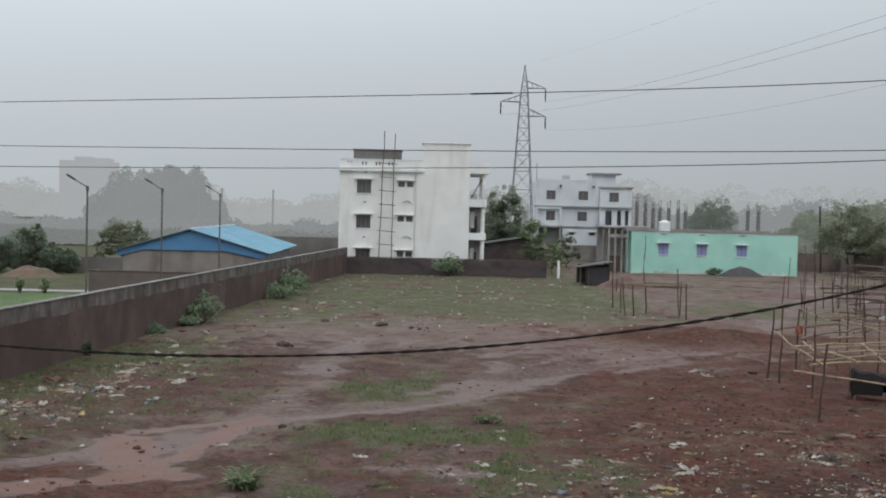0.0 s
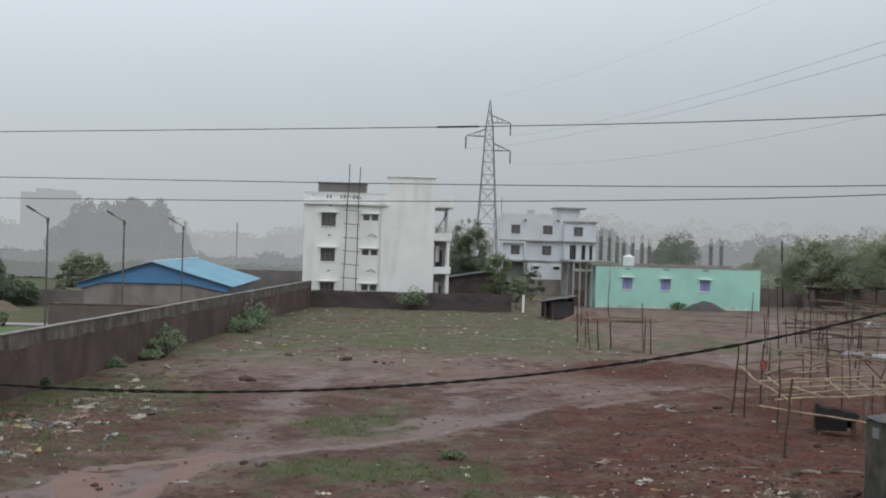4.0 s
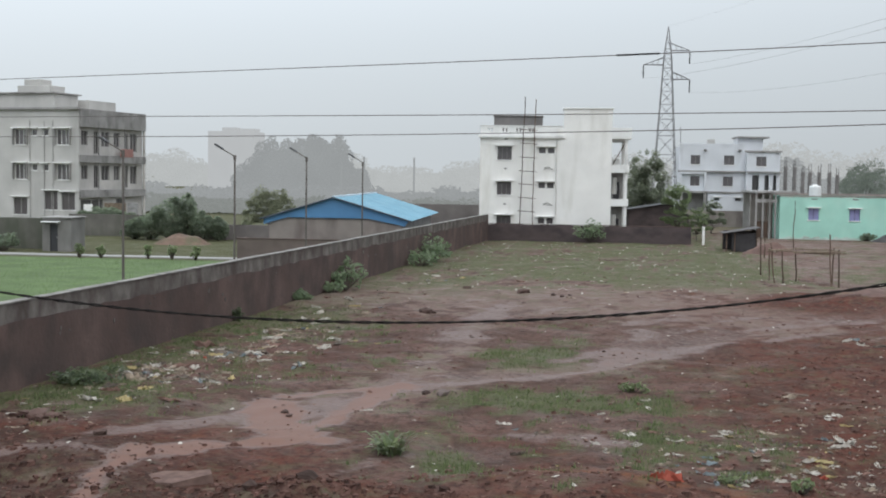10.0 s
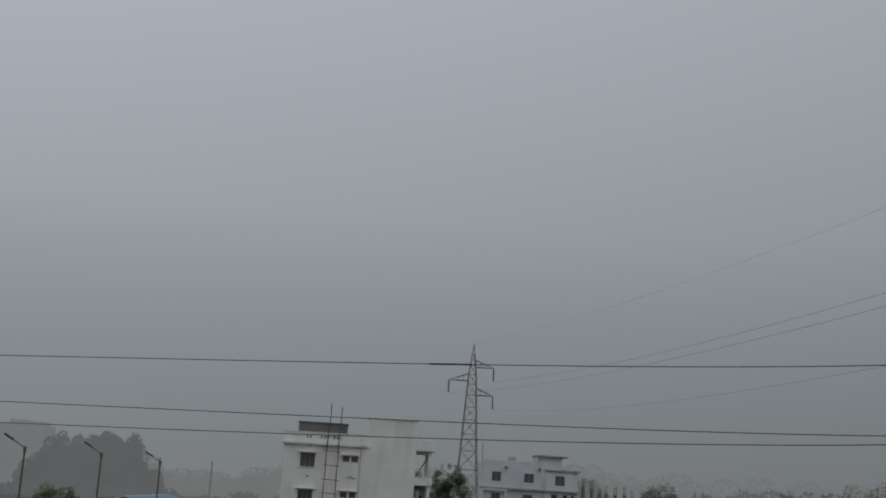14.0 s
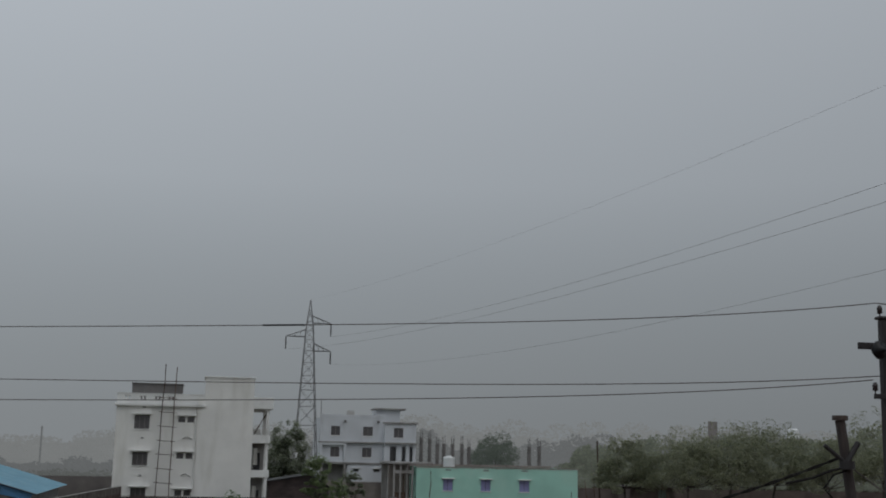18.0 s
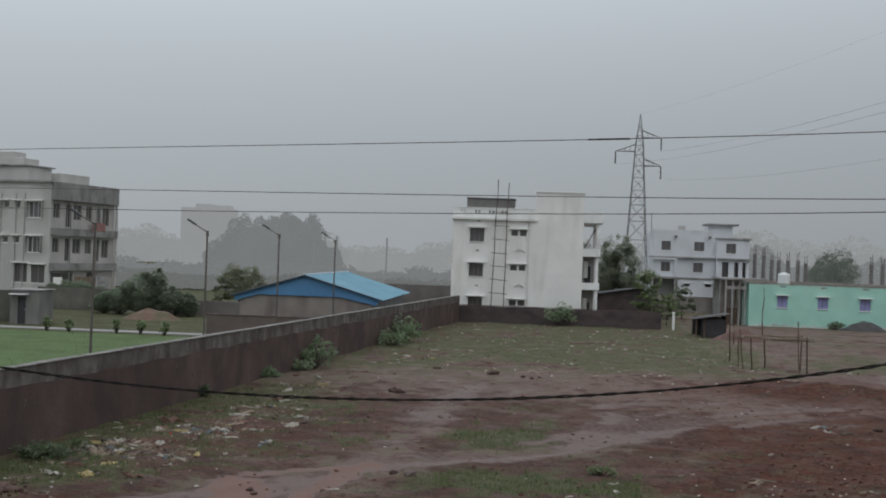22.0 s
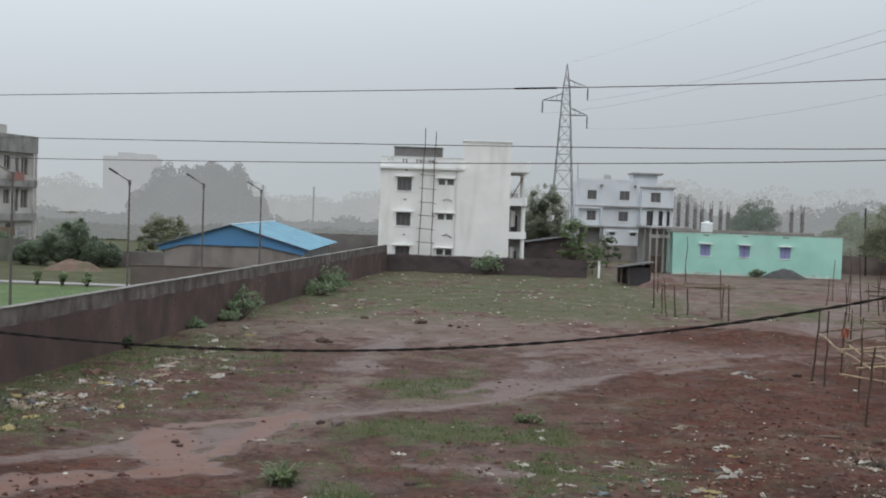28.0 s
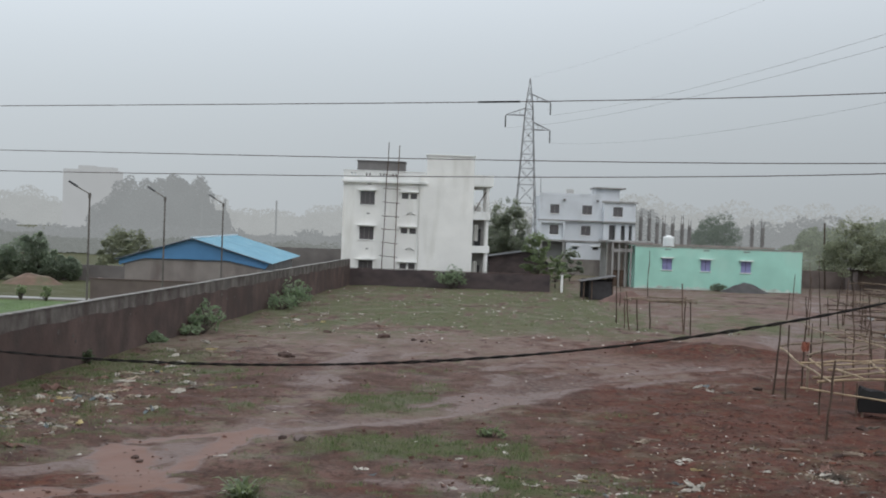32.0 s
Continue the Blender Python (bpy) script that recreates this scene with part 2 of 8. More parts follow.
M_ROOFDARK = material("dark_wet_roof_sheet", (0.085, 0.085, 0.09), 0.6, 0.25, 1.2, 0.2, spec=0.4, each=0.2)
M_TARP = material("black_tarpaulin", (0.017, 0.016, 0.016), 0.7, 0.2, 2, 0.4, spec=0.15)
M_BLUETARP = material("blue_tarpaulin", (0.085, 0.17, 0.30), 0.45, 0.15, 2, 0.3)
M_WHITEPLASTIC = material("white_plastic", (0.78, 0.79, 0.79), 0.45, 0.06, 2, 0.05)
M_DOOR = material("dark_door_paint", (0.035, 0.035, 0.04), 0.5, 0.2, 2, 0.1)
# dark base colour that paints in the shade of rooms
M_VOID = material("room_shade_paint", (0.055, 0.055, 0.06), 0.9, 0.2, 2, 0.0)
M_HUT = material("stained_grey_plaster", (0.22, 0.215, 0.205), 0.9, 0.2, 0.6, 0.2, stain=(0.13, 0.125, 0.115), stain_at=(0.45, 0.7))
M_MOSSY = material("mossy_block_wall", (0.125, 0.118, 0.105), 0.9, 0.3, 0.6, 0.3, stain=(0.08, 0.085, 0.065), stain_at=(0.42, 0.65))
M_SHEETING = material("pale_plastic_sheeting", (0.33, 0.325, 0.315), 0.7, 0.3, 4, 0.2, spec=0.3, each=0.2)
M_PANE = dark_pane_material("dark_room_pane")
M_PALEPATH = material("pale_concrete_path", (0.29, 0.285, 0.275), 0.7, 0.12, 0.8, 0.2)
M_ROCK = material("dark_wet_stone", (0.072, 0.048, 0.041), 0.85, 0.3, 6, 0.6, each=0.35, spec=0.15)
M_REDEARTH = material("red_earth_heap", (0.13, 0.078, 0.064), 0.85, 0.25, 1.5, 0.6, grain=8)
M_TANEARTH = material("tan_earth_heap", (0.15, 0.098, 0.07), 0.9, 0.35, 1.5, 0.6, grain=8, stain=(0.10, 0.11, 0.06), stain_at=(0.5, 0.7))
M_SANDHEAP = material("dark_sand_heap", (0.062, 0.058, 0.058), 0.85, 0.25, 1.5, 0.5, grain=8)
M_BARK = material("wet_bark", (0.075, 0.06, 0.05), 0.8, 0.3, 3, 0.5)
M_ORANGE = material("orange_cloth", (0.27, 0.095, 0.062), 0.8, 0.2, 4, 0.2)
L_MID = leaf_material("leaves_mid", (0.075, 0.11, 0.055), (0.16, 0.205, 0.10), haze_sheen=0.6)
# these four base colours are lifted to imitate haze over the leaves
L_PALE = leaf_material("leaves_pale", (0.15, 0.18, 0.115), (0.25, 0.28, 0.18), haze_sheen=1.0)
L_DARK = leaf_material("leaves_dark", (0.15, 0.205, 0.13), (0.26, 0.31, 0.20), haze_sheen=1.0)
L_FOOT = leaf_material("wall_foot_leaves", (0.165, 0.24, 0.13), (0.285, 0.37, 0.205), haze_sheen=0.8)
L_ROAD = leaf_material("roadside_leaves", (0.185, 0.20, 0.125), (0.30, 0.32, 0.20), haze_sheen=0.5)
L_PATH = leaf_material("leaves_yellow_green", (0.17, 0.24, 0.10), (0.28, 0.34, 0.16), haze_sheen=0.8)
L_WEED = leaf_material("weed_leaves", (0.12, 0.165, 0.07), (0.25, 0.30, 0.14), haze_sheen=0.5)
L_GRASS = leaf_material("grass_blades", (0.075, 0.098, 0.04), (0.19, 0.235, 0.10), 0.6)
L_TUFT = leaf_material("tuft_blades", (0.075, 0.105, 0.042), (0.20, 0.25, 0.108), 0.7)
L_LAWN = leaf_material("lawn_blades", (0.090, 0.155, 0.048), (0.175, 0.255, 0.088), 0.6)
def haze_glow_leaves(name, glow, low, high):
    """Leaves of the far tree line, a backdrop whose haze is painted in as a glow."""
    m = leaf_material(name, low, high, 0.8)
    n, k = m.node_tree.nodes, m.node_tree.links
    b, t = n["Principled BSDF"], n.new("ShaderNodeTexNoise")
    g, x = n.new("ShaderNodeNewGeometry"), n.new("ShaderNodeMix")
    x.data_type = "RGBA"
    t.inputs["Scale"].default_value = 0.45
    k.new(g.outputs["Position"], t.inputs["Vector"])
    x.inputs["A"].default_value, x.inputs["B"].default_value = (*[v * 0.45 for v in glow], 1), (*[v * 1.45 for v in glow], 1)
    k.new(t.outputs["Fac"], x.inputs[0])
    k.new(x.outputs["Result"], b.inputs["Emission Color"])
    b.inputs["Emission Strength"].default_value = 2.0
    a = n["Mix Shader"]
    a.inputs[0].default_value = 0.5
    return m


D_ROADSIDE = haze_glow_leaves("roadside_leaves_haze_glow", (0.098, 0.108, 0.094), (0.05, 0.065, 0.04), (0.13, 0.15, 0.09))
D_DARKTREE = haze_glow_leaves("dark_leaves_haze_glow", (0.064, 0.075, 0.070), (0.04, 0.055, 0.035), (0.10, 0.12, 0.08))
# flat glowing colours that imitate haze over distant trees and walls
D_TREES = haze_glow_material("far_trees_haze_glow", (0.222, 0.235, 0.239))
D_SCRUB = haze_glow_material("far_scrub_haze_glow", (0.17, 0.182, 0.176))
D_FAR = haze_glow_material("farther_trees_haze_glow", (0.335, 0.35, 0.352))
D_TRUNK = haze_glow_material("far_trunks_haze_glow", (0.145, 0.132, 0.125))
D_BRICK = haze_glow_material("far_brick_haze_glow", (0.155, 0.150, 0.148))
D_HOUSE = haze_glow_material("far_tower_haze_glow", (0.335, 0.348, 0.357))


# ---------------------------------------------------------------- mesh tools
def mesh_object(name, bm, mat, smooth=False):
    me = bpy.data.meshes.new(name)
    bm.to_mesh(me)
    bm.free()
    if mat:
        me.materials.append(mat)
    if smooth:
        me.polygons.foreach_set("use_smooth", [True] * len(me.polygons))
    return new(name, me)


def thing(name, x, y, z, label, category, group="", rz=0.0, kind=""):
    ob = new(name)
    ob.matrix_world = pose(x, y, z, 0, 0, rz)
    ob.empty_display_size = 0.3
    return tagged(ob, label, category, group, kind)


def part(name, bm, mat, parent, label="", smooth=False):
    ob = mesh_object(name, bm, mat, smooth)
    ob.parent = parent
    if label:
        ob["label"] = label
    return ob


def box(bm, x0, x1, y0, y1, z0, z1, bevel=0.0):
    vs = [bm.verts.new((x, y, z)) for z in (z0, z1) for x, y in ((x0, y0), (x1, y0), (x1, y1), (x0, y1))]
    fs = [bm.faces.new([vs[i] for i in f]) for f in ((3, 2, 1, 0), (4, 5, 6, 7), (0, 1, 5, 4), (1, 2, 6, 5), (2, 3, 7, 6), (3, 0, 4, 7))]
    if bevel:
        bmesh.ops.bevel(bm, geom=list({e for f in fs for e in f.edges}), offset=bevel, segments=1, affect="EDGES")
    return bm


def boxes(*many, bevel=0.0):
    bm = bmesh.new()
    for b in many:
        box(bm, *b, bevel=bevel)
    return bm


def rod(bm, a, b, r0, r1=None, sides=6, cap=True):
    """A tapered round bar from a to b."""
    a, b = Vector(a), Vector(b)
    r1 = r0 if r1 is None else r1
    q = (b - a).to_track_quat("Z", "Y")
    rings = []
    for p, r in ((a, r0), (b, r1)):
        rings.append([bm.verts.new(p + q @ Vector((r * math.cos(2 * math.pi * i / sides), r * math.sin(2 * math.pi * i / sides), 0))) for i in range(sides)])
    for i in range(sides):
        j = (i + 1) % sides
        bm.faces.new((rings[0][i], rings[0][j], rings[1][j], rings[1][i]))
    if cap:
        bm.faces.new(rings[0][::-1])
        bm.faces.new(rings[1])
    return bm


def rods(*many, sides=6):
    bm = bmesh.new()
    for m in many:
        rod(bm, *m, sides=sides)
    return bm


def crooked(bm, a, b, r0, r1, rng, steps=4, bend=0.02, sides=6):
    """A natural pole: tapered, slightly bent, one skin."""
    a, b = Vector(a), Vector(b)
    L = (b - a).length
    pts = [a.lerp(b, i / steps) + Vector((rng.uniform(-1, 1), rng.uniform(-1, 1), rng.uniform(-1, 1))) * bend * L * (0 < i < steps) for i in range(steps + 1)]
    last = None
    for i, p in enumerate(pts):
        q = (pts[min(i + 1, steps)] - pts[max(i - 1, 0)]).to_track_quat("Z", "Y")
        r = (r0 + (r1 - r0) * i / steps) * rng.uniform(0.88, 1.12)
        ring = [bm.verts.new(p + q @ Vector((r * math.cos(2 * math.pi * s / sides), r * math.sin(2 * math.pi * s / sides), 0))) for s in range(sides)]
        if last:
            for s in range(sides):
                u = (s + 1) % sides
                bm.faces.new((last[s], last[u], ring[u], ring[s]))
        else:
            bm.faces.new(ring[::-1])
        last = ring
    bm.faces.new(last)
    return bm


def tube(points, r, sides=6):
    """A bent round tube through points, as one skin."""
    bm = bmesh.new()
    pts = [Vector(p) for p in points]
    last = None
    for i, p in enumerate(pts):
        d = (pts[min(i + 1, len(pts) - 1)] - pts[max(i - 1, 0)]).normalized()
        q = d.to_track_quat("Z", "Y")
        ring = [bm.verts.new(p + q @ Vector((r * math.cos(2 * math.pi * s / sides), r * math.sin(2 * math.pi * s / sides), 0))) for s in range(sides)]
        if last:
            for s in range(sides):
                u = (s + 1) % sides
                bm.faces.new((last[s], last[u], ring[u], ring[s]))
        else:
            bm.faces.new(ring[::-1])
        last = ring
    bm.faces.new(last)
    return bm


def lathe(profile, sides=20):
    """A turned body from (radius, height) pairs."""
    bm = bmesh.new()
    rings = [[bm.verts.new((r * math.cos(2 * math.pi * i / sides), r * math.sin(2 * math.pi * i / sides), z)) for i in range(sides)] for r, z in profile]
    for a, b in zip(rings, rings[1:]):
        for i in range(sides):
            j = (i + 1) % sides
            bm.faces.new((a[i], a[j], b[j], b[i]))
    bm.faces.new(rings[0][::-1])
    bm.faces.new(rings[-1])
    return bm


def pierced(x0, x1, z0, z1, y0, y1, holes):
    """A wall from y0 (front) to y1 with holes (xa, xb, za, zb) that go right through."""
    bm = bmesh.new()
    xs = sorted({x0, x1, *[v for h in holes for v in h[:2]]})
    zs = sorted({z0, z1, *[v for h in holes for v in h[2:]]})
    xs, zs = [v for v in xs if x0 <= v <= x1], [v for v in zs if z0 <= v <= z1]
    V = {}

    def v(i, j, y):
        if (i, j, y) not in V:
            V[i, j, y] = bm.verts.new((xs[i], y, zs[j]))
        return V[i, j, y]

    def solid(i, j):
        if not (0 <= i < len(xs) - 1 and 0 <= j < len(zs) - 1):
            return False
        cx, cz = (xs[i] + xs[i + 1]) / 2, (zs[j] + zs[j + 1]) / 2
        return not any(h[0] < cx < h[1] and h[2] < cz < h[3] for h in holes)

    for i in range(len(xs) - 1):
        for j in range(len(zs) - 1):
            if not solid(i, j):
                continue
            bm.faces.new((v(i, j, y0), v(i + 1, j, y0), v(i + 1, j + 1, y0), v(i, j + 1, y0)))
            bm.faces.new((v(i, j, y1), v(i, j + 1, y1), v(i + 1, j + 1, y1), v(i + 1, j, y1)))
            if not solid(i - 1, j):
                bm.faces.new((v(i, j, y0), v(i, j + 1, y0), v(i, j + 1, y1), v(i, j, y1)))
            if not solid(i + 1, j):
                bm.faces.new((v(i + 1, j, y0), v(i + 1, j, y1), v(i + 1, j + 1, y1), v(i + 1, j + 1, y0)))
            if not solid(i, j - 1):
                bm.faces.new((v(i, j, y0), v(i, j, y1), v(i + 1, j, y1), v(i + 1, j, y0)))
            if not solid(i, j + 1):
                bm.faces.new((v(i, j + 1, y0), v(i + 1, j + 1, y0), v(i + 1, j + 1, y1), v(i, j + 1, y1)))
    return bm


def turned(bm, rz, x=0.0, y=0.0, z=0.0):
    bmesh.ops.transform(bm, matrix=pose(x, y, z, 0, 0, rz), verts=bm.verts)
    return bm


def window(parent, xa, xb, za, zb, y, frame_mat=None, hood=0.0, bars=2, pane_mat=None, sill=True):
    """A window in a front wall whose face is at y: recessed pane, frame, mullions, sill and sun hood."""
    w = part("window", boxes((xa, xb, y + 0.16, y + 0.19, za, zb)), pane_mat or M_PANE, parent, "window with a recessed opaque pane, room shade painted in")
    fr = bmesh.new()
    t = 0.05
    for b in ((xa, xb, za, za + t), (xa, xb, zb - t, zb), (xa, xa + t, za + t, zb - t), (xb - t, xb, za + t, zb - t)):
        box(fr, b[0], b[1], y + 0.10, y + 0.155, b[2], b[3])
    for i in range(1, bars):
        x = xa + (xb - xa) * i / bars
        box(fr, x - t / 2, x + t / 2, y + 0.105, y + 0.155, za + t, zb - t)
    part("window_frame", fr, frame_mat or M_DARKCONC, w)
    if sill:
        part("window_sill", boxes((xa - 0.08, xb + 0.08, y - 0.07, y + 0.09, za - 0.08, za - 0.003), bevel=0.01), M_TRIM, w)
    if hood:
        part("sun_hood", boxes((xa - 0.18, xb + 0.18, y - hood, y - 0.003, zb + 0.06, zb + 0.17), bevel=0.015), M_TRIM, w)
    return w


def crumple_sheet(w, h):
    """A hanging cloth with soft folds."""
    bm = bmesh.new()
    g = [[bm.verts.new((w * i / 6, 0.05 * math.sin(i * 1.9 + 0.4 * j), h * j / 4)) for i in range(7)] for j in range(5)]
    for j in range(4):
        for i in range(6):
            bm.faces.new((g[j][i], g[j][i + 1], g[j + 1][i + 1], g[j + 1][i]))
    return bm


# ---------------------------------------------------------------- leaves
def leaf_cloud(bm_v, bm_f, centre, radii, count, size, rng, droop=0.0):
    """Small folded leaves through a clump, denser at its skin."""
    cx, cy, cz = centre
    for _ in range(count):
        while True:
            u = Vector((rng.uniform(-1, 1), rng.uniform(-1, 1), rng.uniform(-1, 1)))
            if 0.05 < u.length <= 1:
                break
        u = u.normalized() * (u.length ** 0.45)
        p = Vector((cx + u.x * radii[0], cy + u.y * radii[1], cz + u.z * radii[2]))
        q = Euler((rng.uniform(-0.9, 0.9), rng.uniform(-0.9, 0.9) + droop, rng.uniform(0, 6.28))).to_quaternion()
        s = size * rng.uniform(0.6, 1.35)
        i = len(bm_v)
        for c in ((-s, 0, 0), (0, -s * 0.42, s * 0.18), (s, 0, 0), (0, s * 0.42, s * 0.18)):
            bm_v.append(p + q @ Vector(c))
        bm_f += [(i, i + 1, i + 2), (i, i + 2, i + 3)]


def leaf_object(name, vs, fs, mat, parent=None):
    me = bpy.data.meshes.new(name)
    me.from_pydata([tuple(v) for v in vs], [], fs)
    me.materials.append(mat)
    ob = new(name, me)
    if parent:
        ob.parent = parent
    return ob


def tree(name, x, y, z, height, spread, mat, label, rng, leaves=2400, leaf=0.3, clumps=16, trunk=0.2, group="", trunk_part=0.3, flat=0.6, category="tree", bark=None):
    """A tapered trunk with limbs, and a crown of many leafy clumps with gaps and an uneven outline."""
    t = thing(name, x, y, z, label, category, group)
    bm = bmesh.new()
    fork = Vector((rng.uniform(-0.1, 0.1) * spread, rng.uniform(-0.1, 0.1) * spread, height * trunk_part))
    crooked(bm, (0, 0, -0.3), fork, trunk, trunk * 0.75, rng, 3, 0.03, 8)
    vs, fs = [], []
    for i in range(clumps):
        a, r = rng.uniform(0, 6.28), spread * math.sqrt(rng.uniform(0.0, 1))
        dome = math.sqrt(max(0.05, 1 - (r / spread) ** 2 * 0.8))
        low_z = trunk_part * 0.75
        c = Vector((r * math.cos(a), r * math.sin(a), height * (low_z + (dome - low_z) * rng.uniform(0.1, 0.92) ** 0.7)))
        s = spread * rng.uniform(0.13, 0.28)
        leaf_cloud(vs, fs, c, (s * rng.uniform(0.8, 1.5), s * rng.uniform(0.8, 1.5), s * flat), int(leaves / clumps * rng.uniform(0.5, 1.5)), leaf, rng)
        if i < 14:
            mid = fork.lerp(c, 0.5) + Vector((0, 0, -0.05 * height))
            rod(bm, fork, mid, trunk * 0.4, trunk * 0.24, 5)
            rod(bm, mid, c, trunk * 0.24, trunk * 0.06, 5)
    # loose twigs past the outline
    for i in range(clumps):
        a, q = rng.uniform(0, 6.28), rng.uniform(0.3, 1.0)
        leaf_cloud(vs, fs, (spread * q * math.cos(a), spread * q * math.sin(a), height * (1.02 - 0.35 * q * q + rng.uniform(-0.1, 0.06))), (spread * 0.1, spread * 0.1, spread * 0.12), max(6, leaves // clumps // 8), leaf * 0.9, rng)
    part("trunk", bm, bark or M_BARK, t, "dark wet trunk with limbs", True)
    leaf_object("crown", vs, fs, mat, t)
    return t


def bush(name, x, y, z, r, h, mat, label, rng, leaves=700, leaf=0.13, group=""):
    b = thing(name, x, y, z, label, "bush", group)
    st, vs, fs = bmesh.new(), [], []
    for i in range(18):
        a, d = rng.uniform(0, 6.28), r * math.sqrt(rng.uniform(0.0, 0.8))
        c = Vector((d * math.cos(a), d * math.sin(a), h * (0.15 + rng.uniform(0.1, 0.75) * (1 - 0.5 * (d / r) ** 2))))
        rod(st, (0, 0, -0.1), c, 0.03, 0.008, 5)
        s = r * rng.uniform(0.14, 0.38)
        leaf_cloud(vs, fs, c, (s, s * rng.uniform(0.7, 1.2), min(s, h * 0.3) * rng.uniform(0.6, 1.3)), leaves // 18, leaf, rng)
    if leaves > 2500:
        leaf_cloud(vs, fs, Vector((0, 0, h * 0.45)), (r * 0.85, r * 0.85, h * 0.42), leaves // 4, leaf * 1.25, rng)
    part("branching_stem", st, M_BARK, b)
    leaf_object("foliage", vs, fs, mat, b)
    return b

# ---------------------------------------------------------------- ground
def hashed(ix, iy, seed):
    h = np.sin(ix * 127.1 + iy * 311.7 + seed * 74.7) * 43758.5453
    return h - np.floor(h)


def vnoise(x, y, seed=0):
    ix, iy = np.floor(x), np.floor(y)
    fx, fy = x - ix, y - iy
    fx, fy = fx * fx * (3 - 2 * fx), fy * fy * (3 - 2 * fy)
    a, b = hashed(ix, iy, seed), hashed(ix + 1, iy, seed)
    c, d = hashed(ix, iy + 1, seed), hashed(ix + 1, iy + 1, seed)
    return (a * (1 - fx) + b * fx) * (1 - fy) + (c * (1 - fx) + d * fx) * fy


def fbm(x, y, scale, seed=0, octaves=4):
    s, amp, tot = 0, 1.0, 0
    for o in range(octaves):
        s, tot = s + amp * vnoise(x / scale * 2 ** o, y / scale * 2 ** o, seed + o), tot + amp
        amp *= 0.5
    return s / tot


def near_line(x, y, line):
    d = np.full(np.shape(x), 1e9)
    for (ax, ay), (bx, by) in zip(line, line[1:]):
        ux, uy = bx - ax, by - ay
        f = np.clip(((x - ax) * ux + (y - ay) * uy) / (ux * ux + uy * uy), 0, 1)
        d = np.minimum(d, np.hypot(x - ax - f * ux, y - ay - f * uy))
    return d


def blob(x, y, cx, cy, rx, ry):
    return np.exp(-(((x - cx) / rx) ** 2 + ((y - cy) / ry) ** 2))


def smooth(v, lo, hi):
    f = np.clip((v - lo) / (hi - lo), 0, 1)
    return f * f * (3 - 2 * f)


WALL_AT = lambda y: -14.55 + 0.0955 * (y - 28.8)
TRACK = [(-7.0, 27.0), (-5.2, 30.0), (-3.0, 33.6), (1.0, 36.9), (4.6, 43.0), (8.6, 47.8), (13.0, 52.5), (17.0, 60), (26.4, 81), (34, 104)]
RUT = [(-9.0, 27), (-6.3, 31.0), (-2.9, 34.9), (0.6, 38.5), (3.8, 45), (7.5, 51), (12.0, 55)]
WATER = (([(-7.3, 28.9), (-6.9, 27.4), (-6.4, 26.2), (-5.9, 25.3)], 0.75), ([(-7.2, 30.1), (-6.0, 31.1), (-4.9, 31.7), (-4.4, 32.4)], 0.28),
         ([(-4.8, 31.5), (-5.05, 29.5), (-5.4, 27.4), (-5.7, 26.0)], 0.36), ([(-4.8, 25.1), (-6.3, 24.7), (-7.8, 23.8)], 0.24),
         ([(-7.8, 23.8), (-8.5, 22.6), (-8.6, 21.0), (-8.4, 19.4)], 0.38))
SOAKED = (([(-9.8, 25.0), (-8.4, 26.2), (-7.6, 27.6)], 0.4), ([(-12.4, 21.4), (-10.8, 22.5), (-9.2, 22.4)], 0.12), ([(-3.8, 25.3), (-2.0, 26.3), (0.0, 26.6), (1.2, 26.0)], -0.12),
          ([(-4.7, 32.1), (-2.5, 33.3), (-0.9, 34.3), (0.8, 36.0), (3.3, 39.5), (5.6, 42.6)], 0.35), ([(-6.0, 29.8), (-5.8, 28.4)], 0.5))
SPUR = [(-5.0, 30.0), (-4.6, 34), (-3.8, 39), (-3.6, 43), (-3.2, 49), (-2.5, 55)]


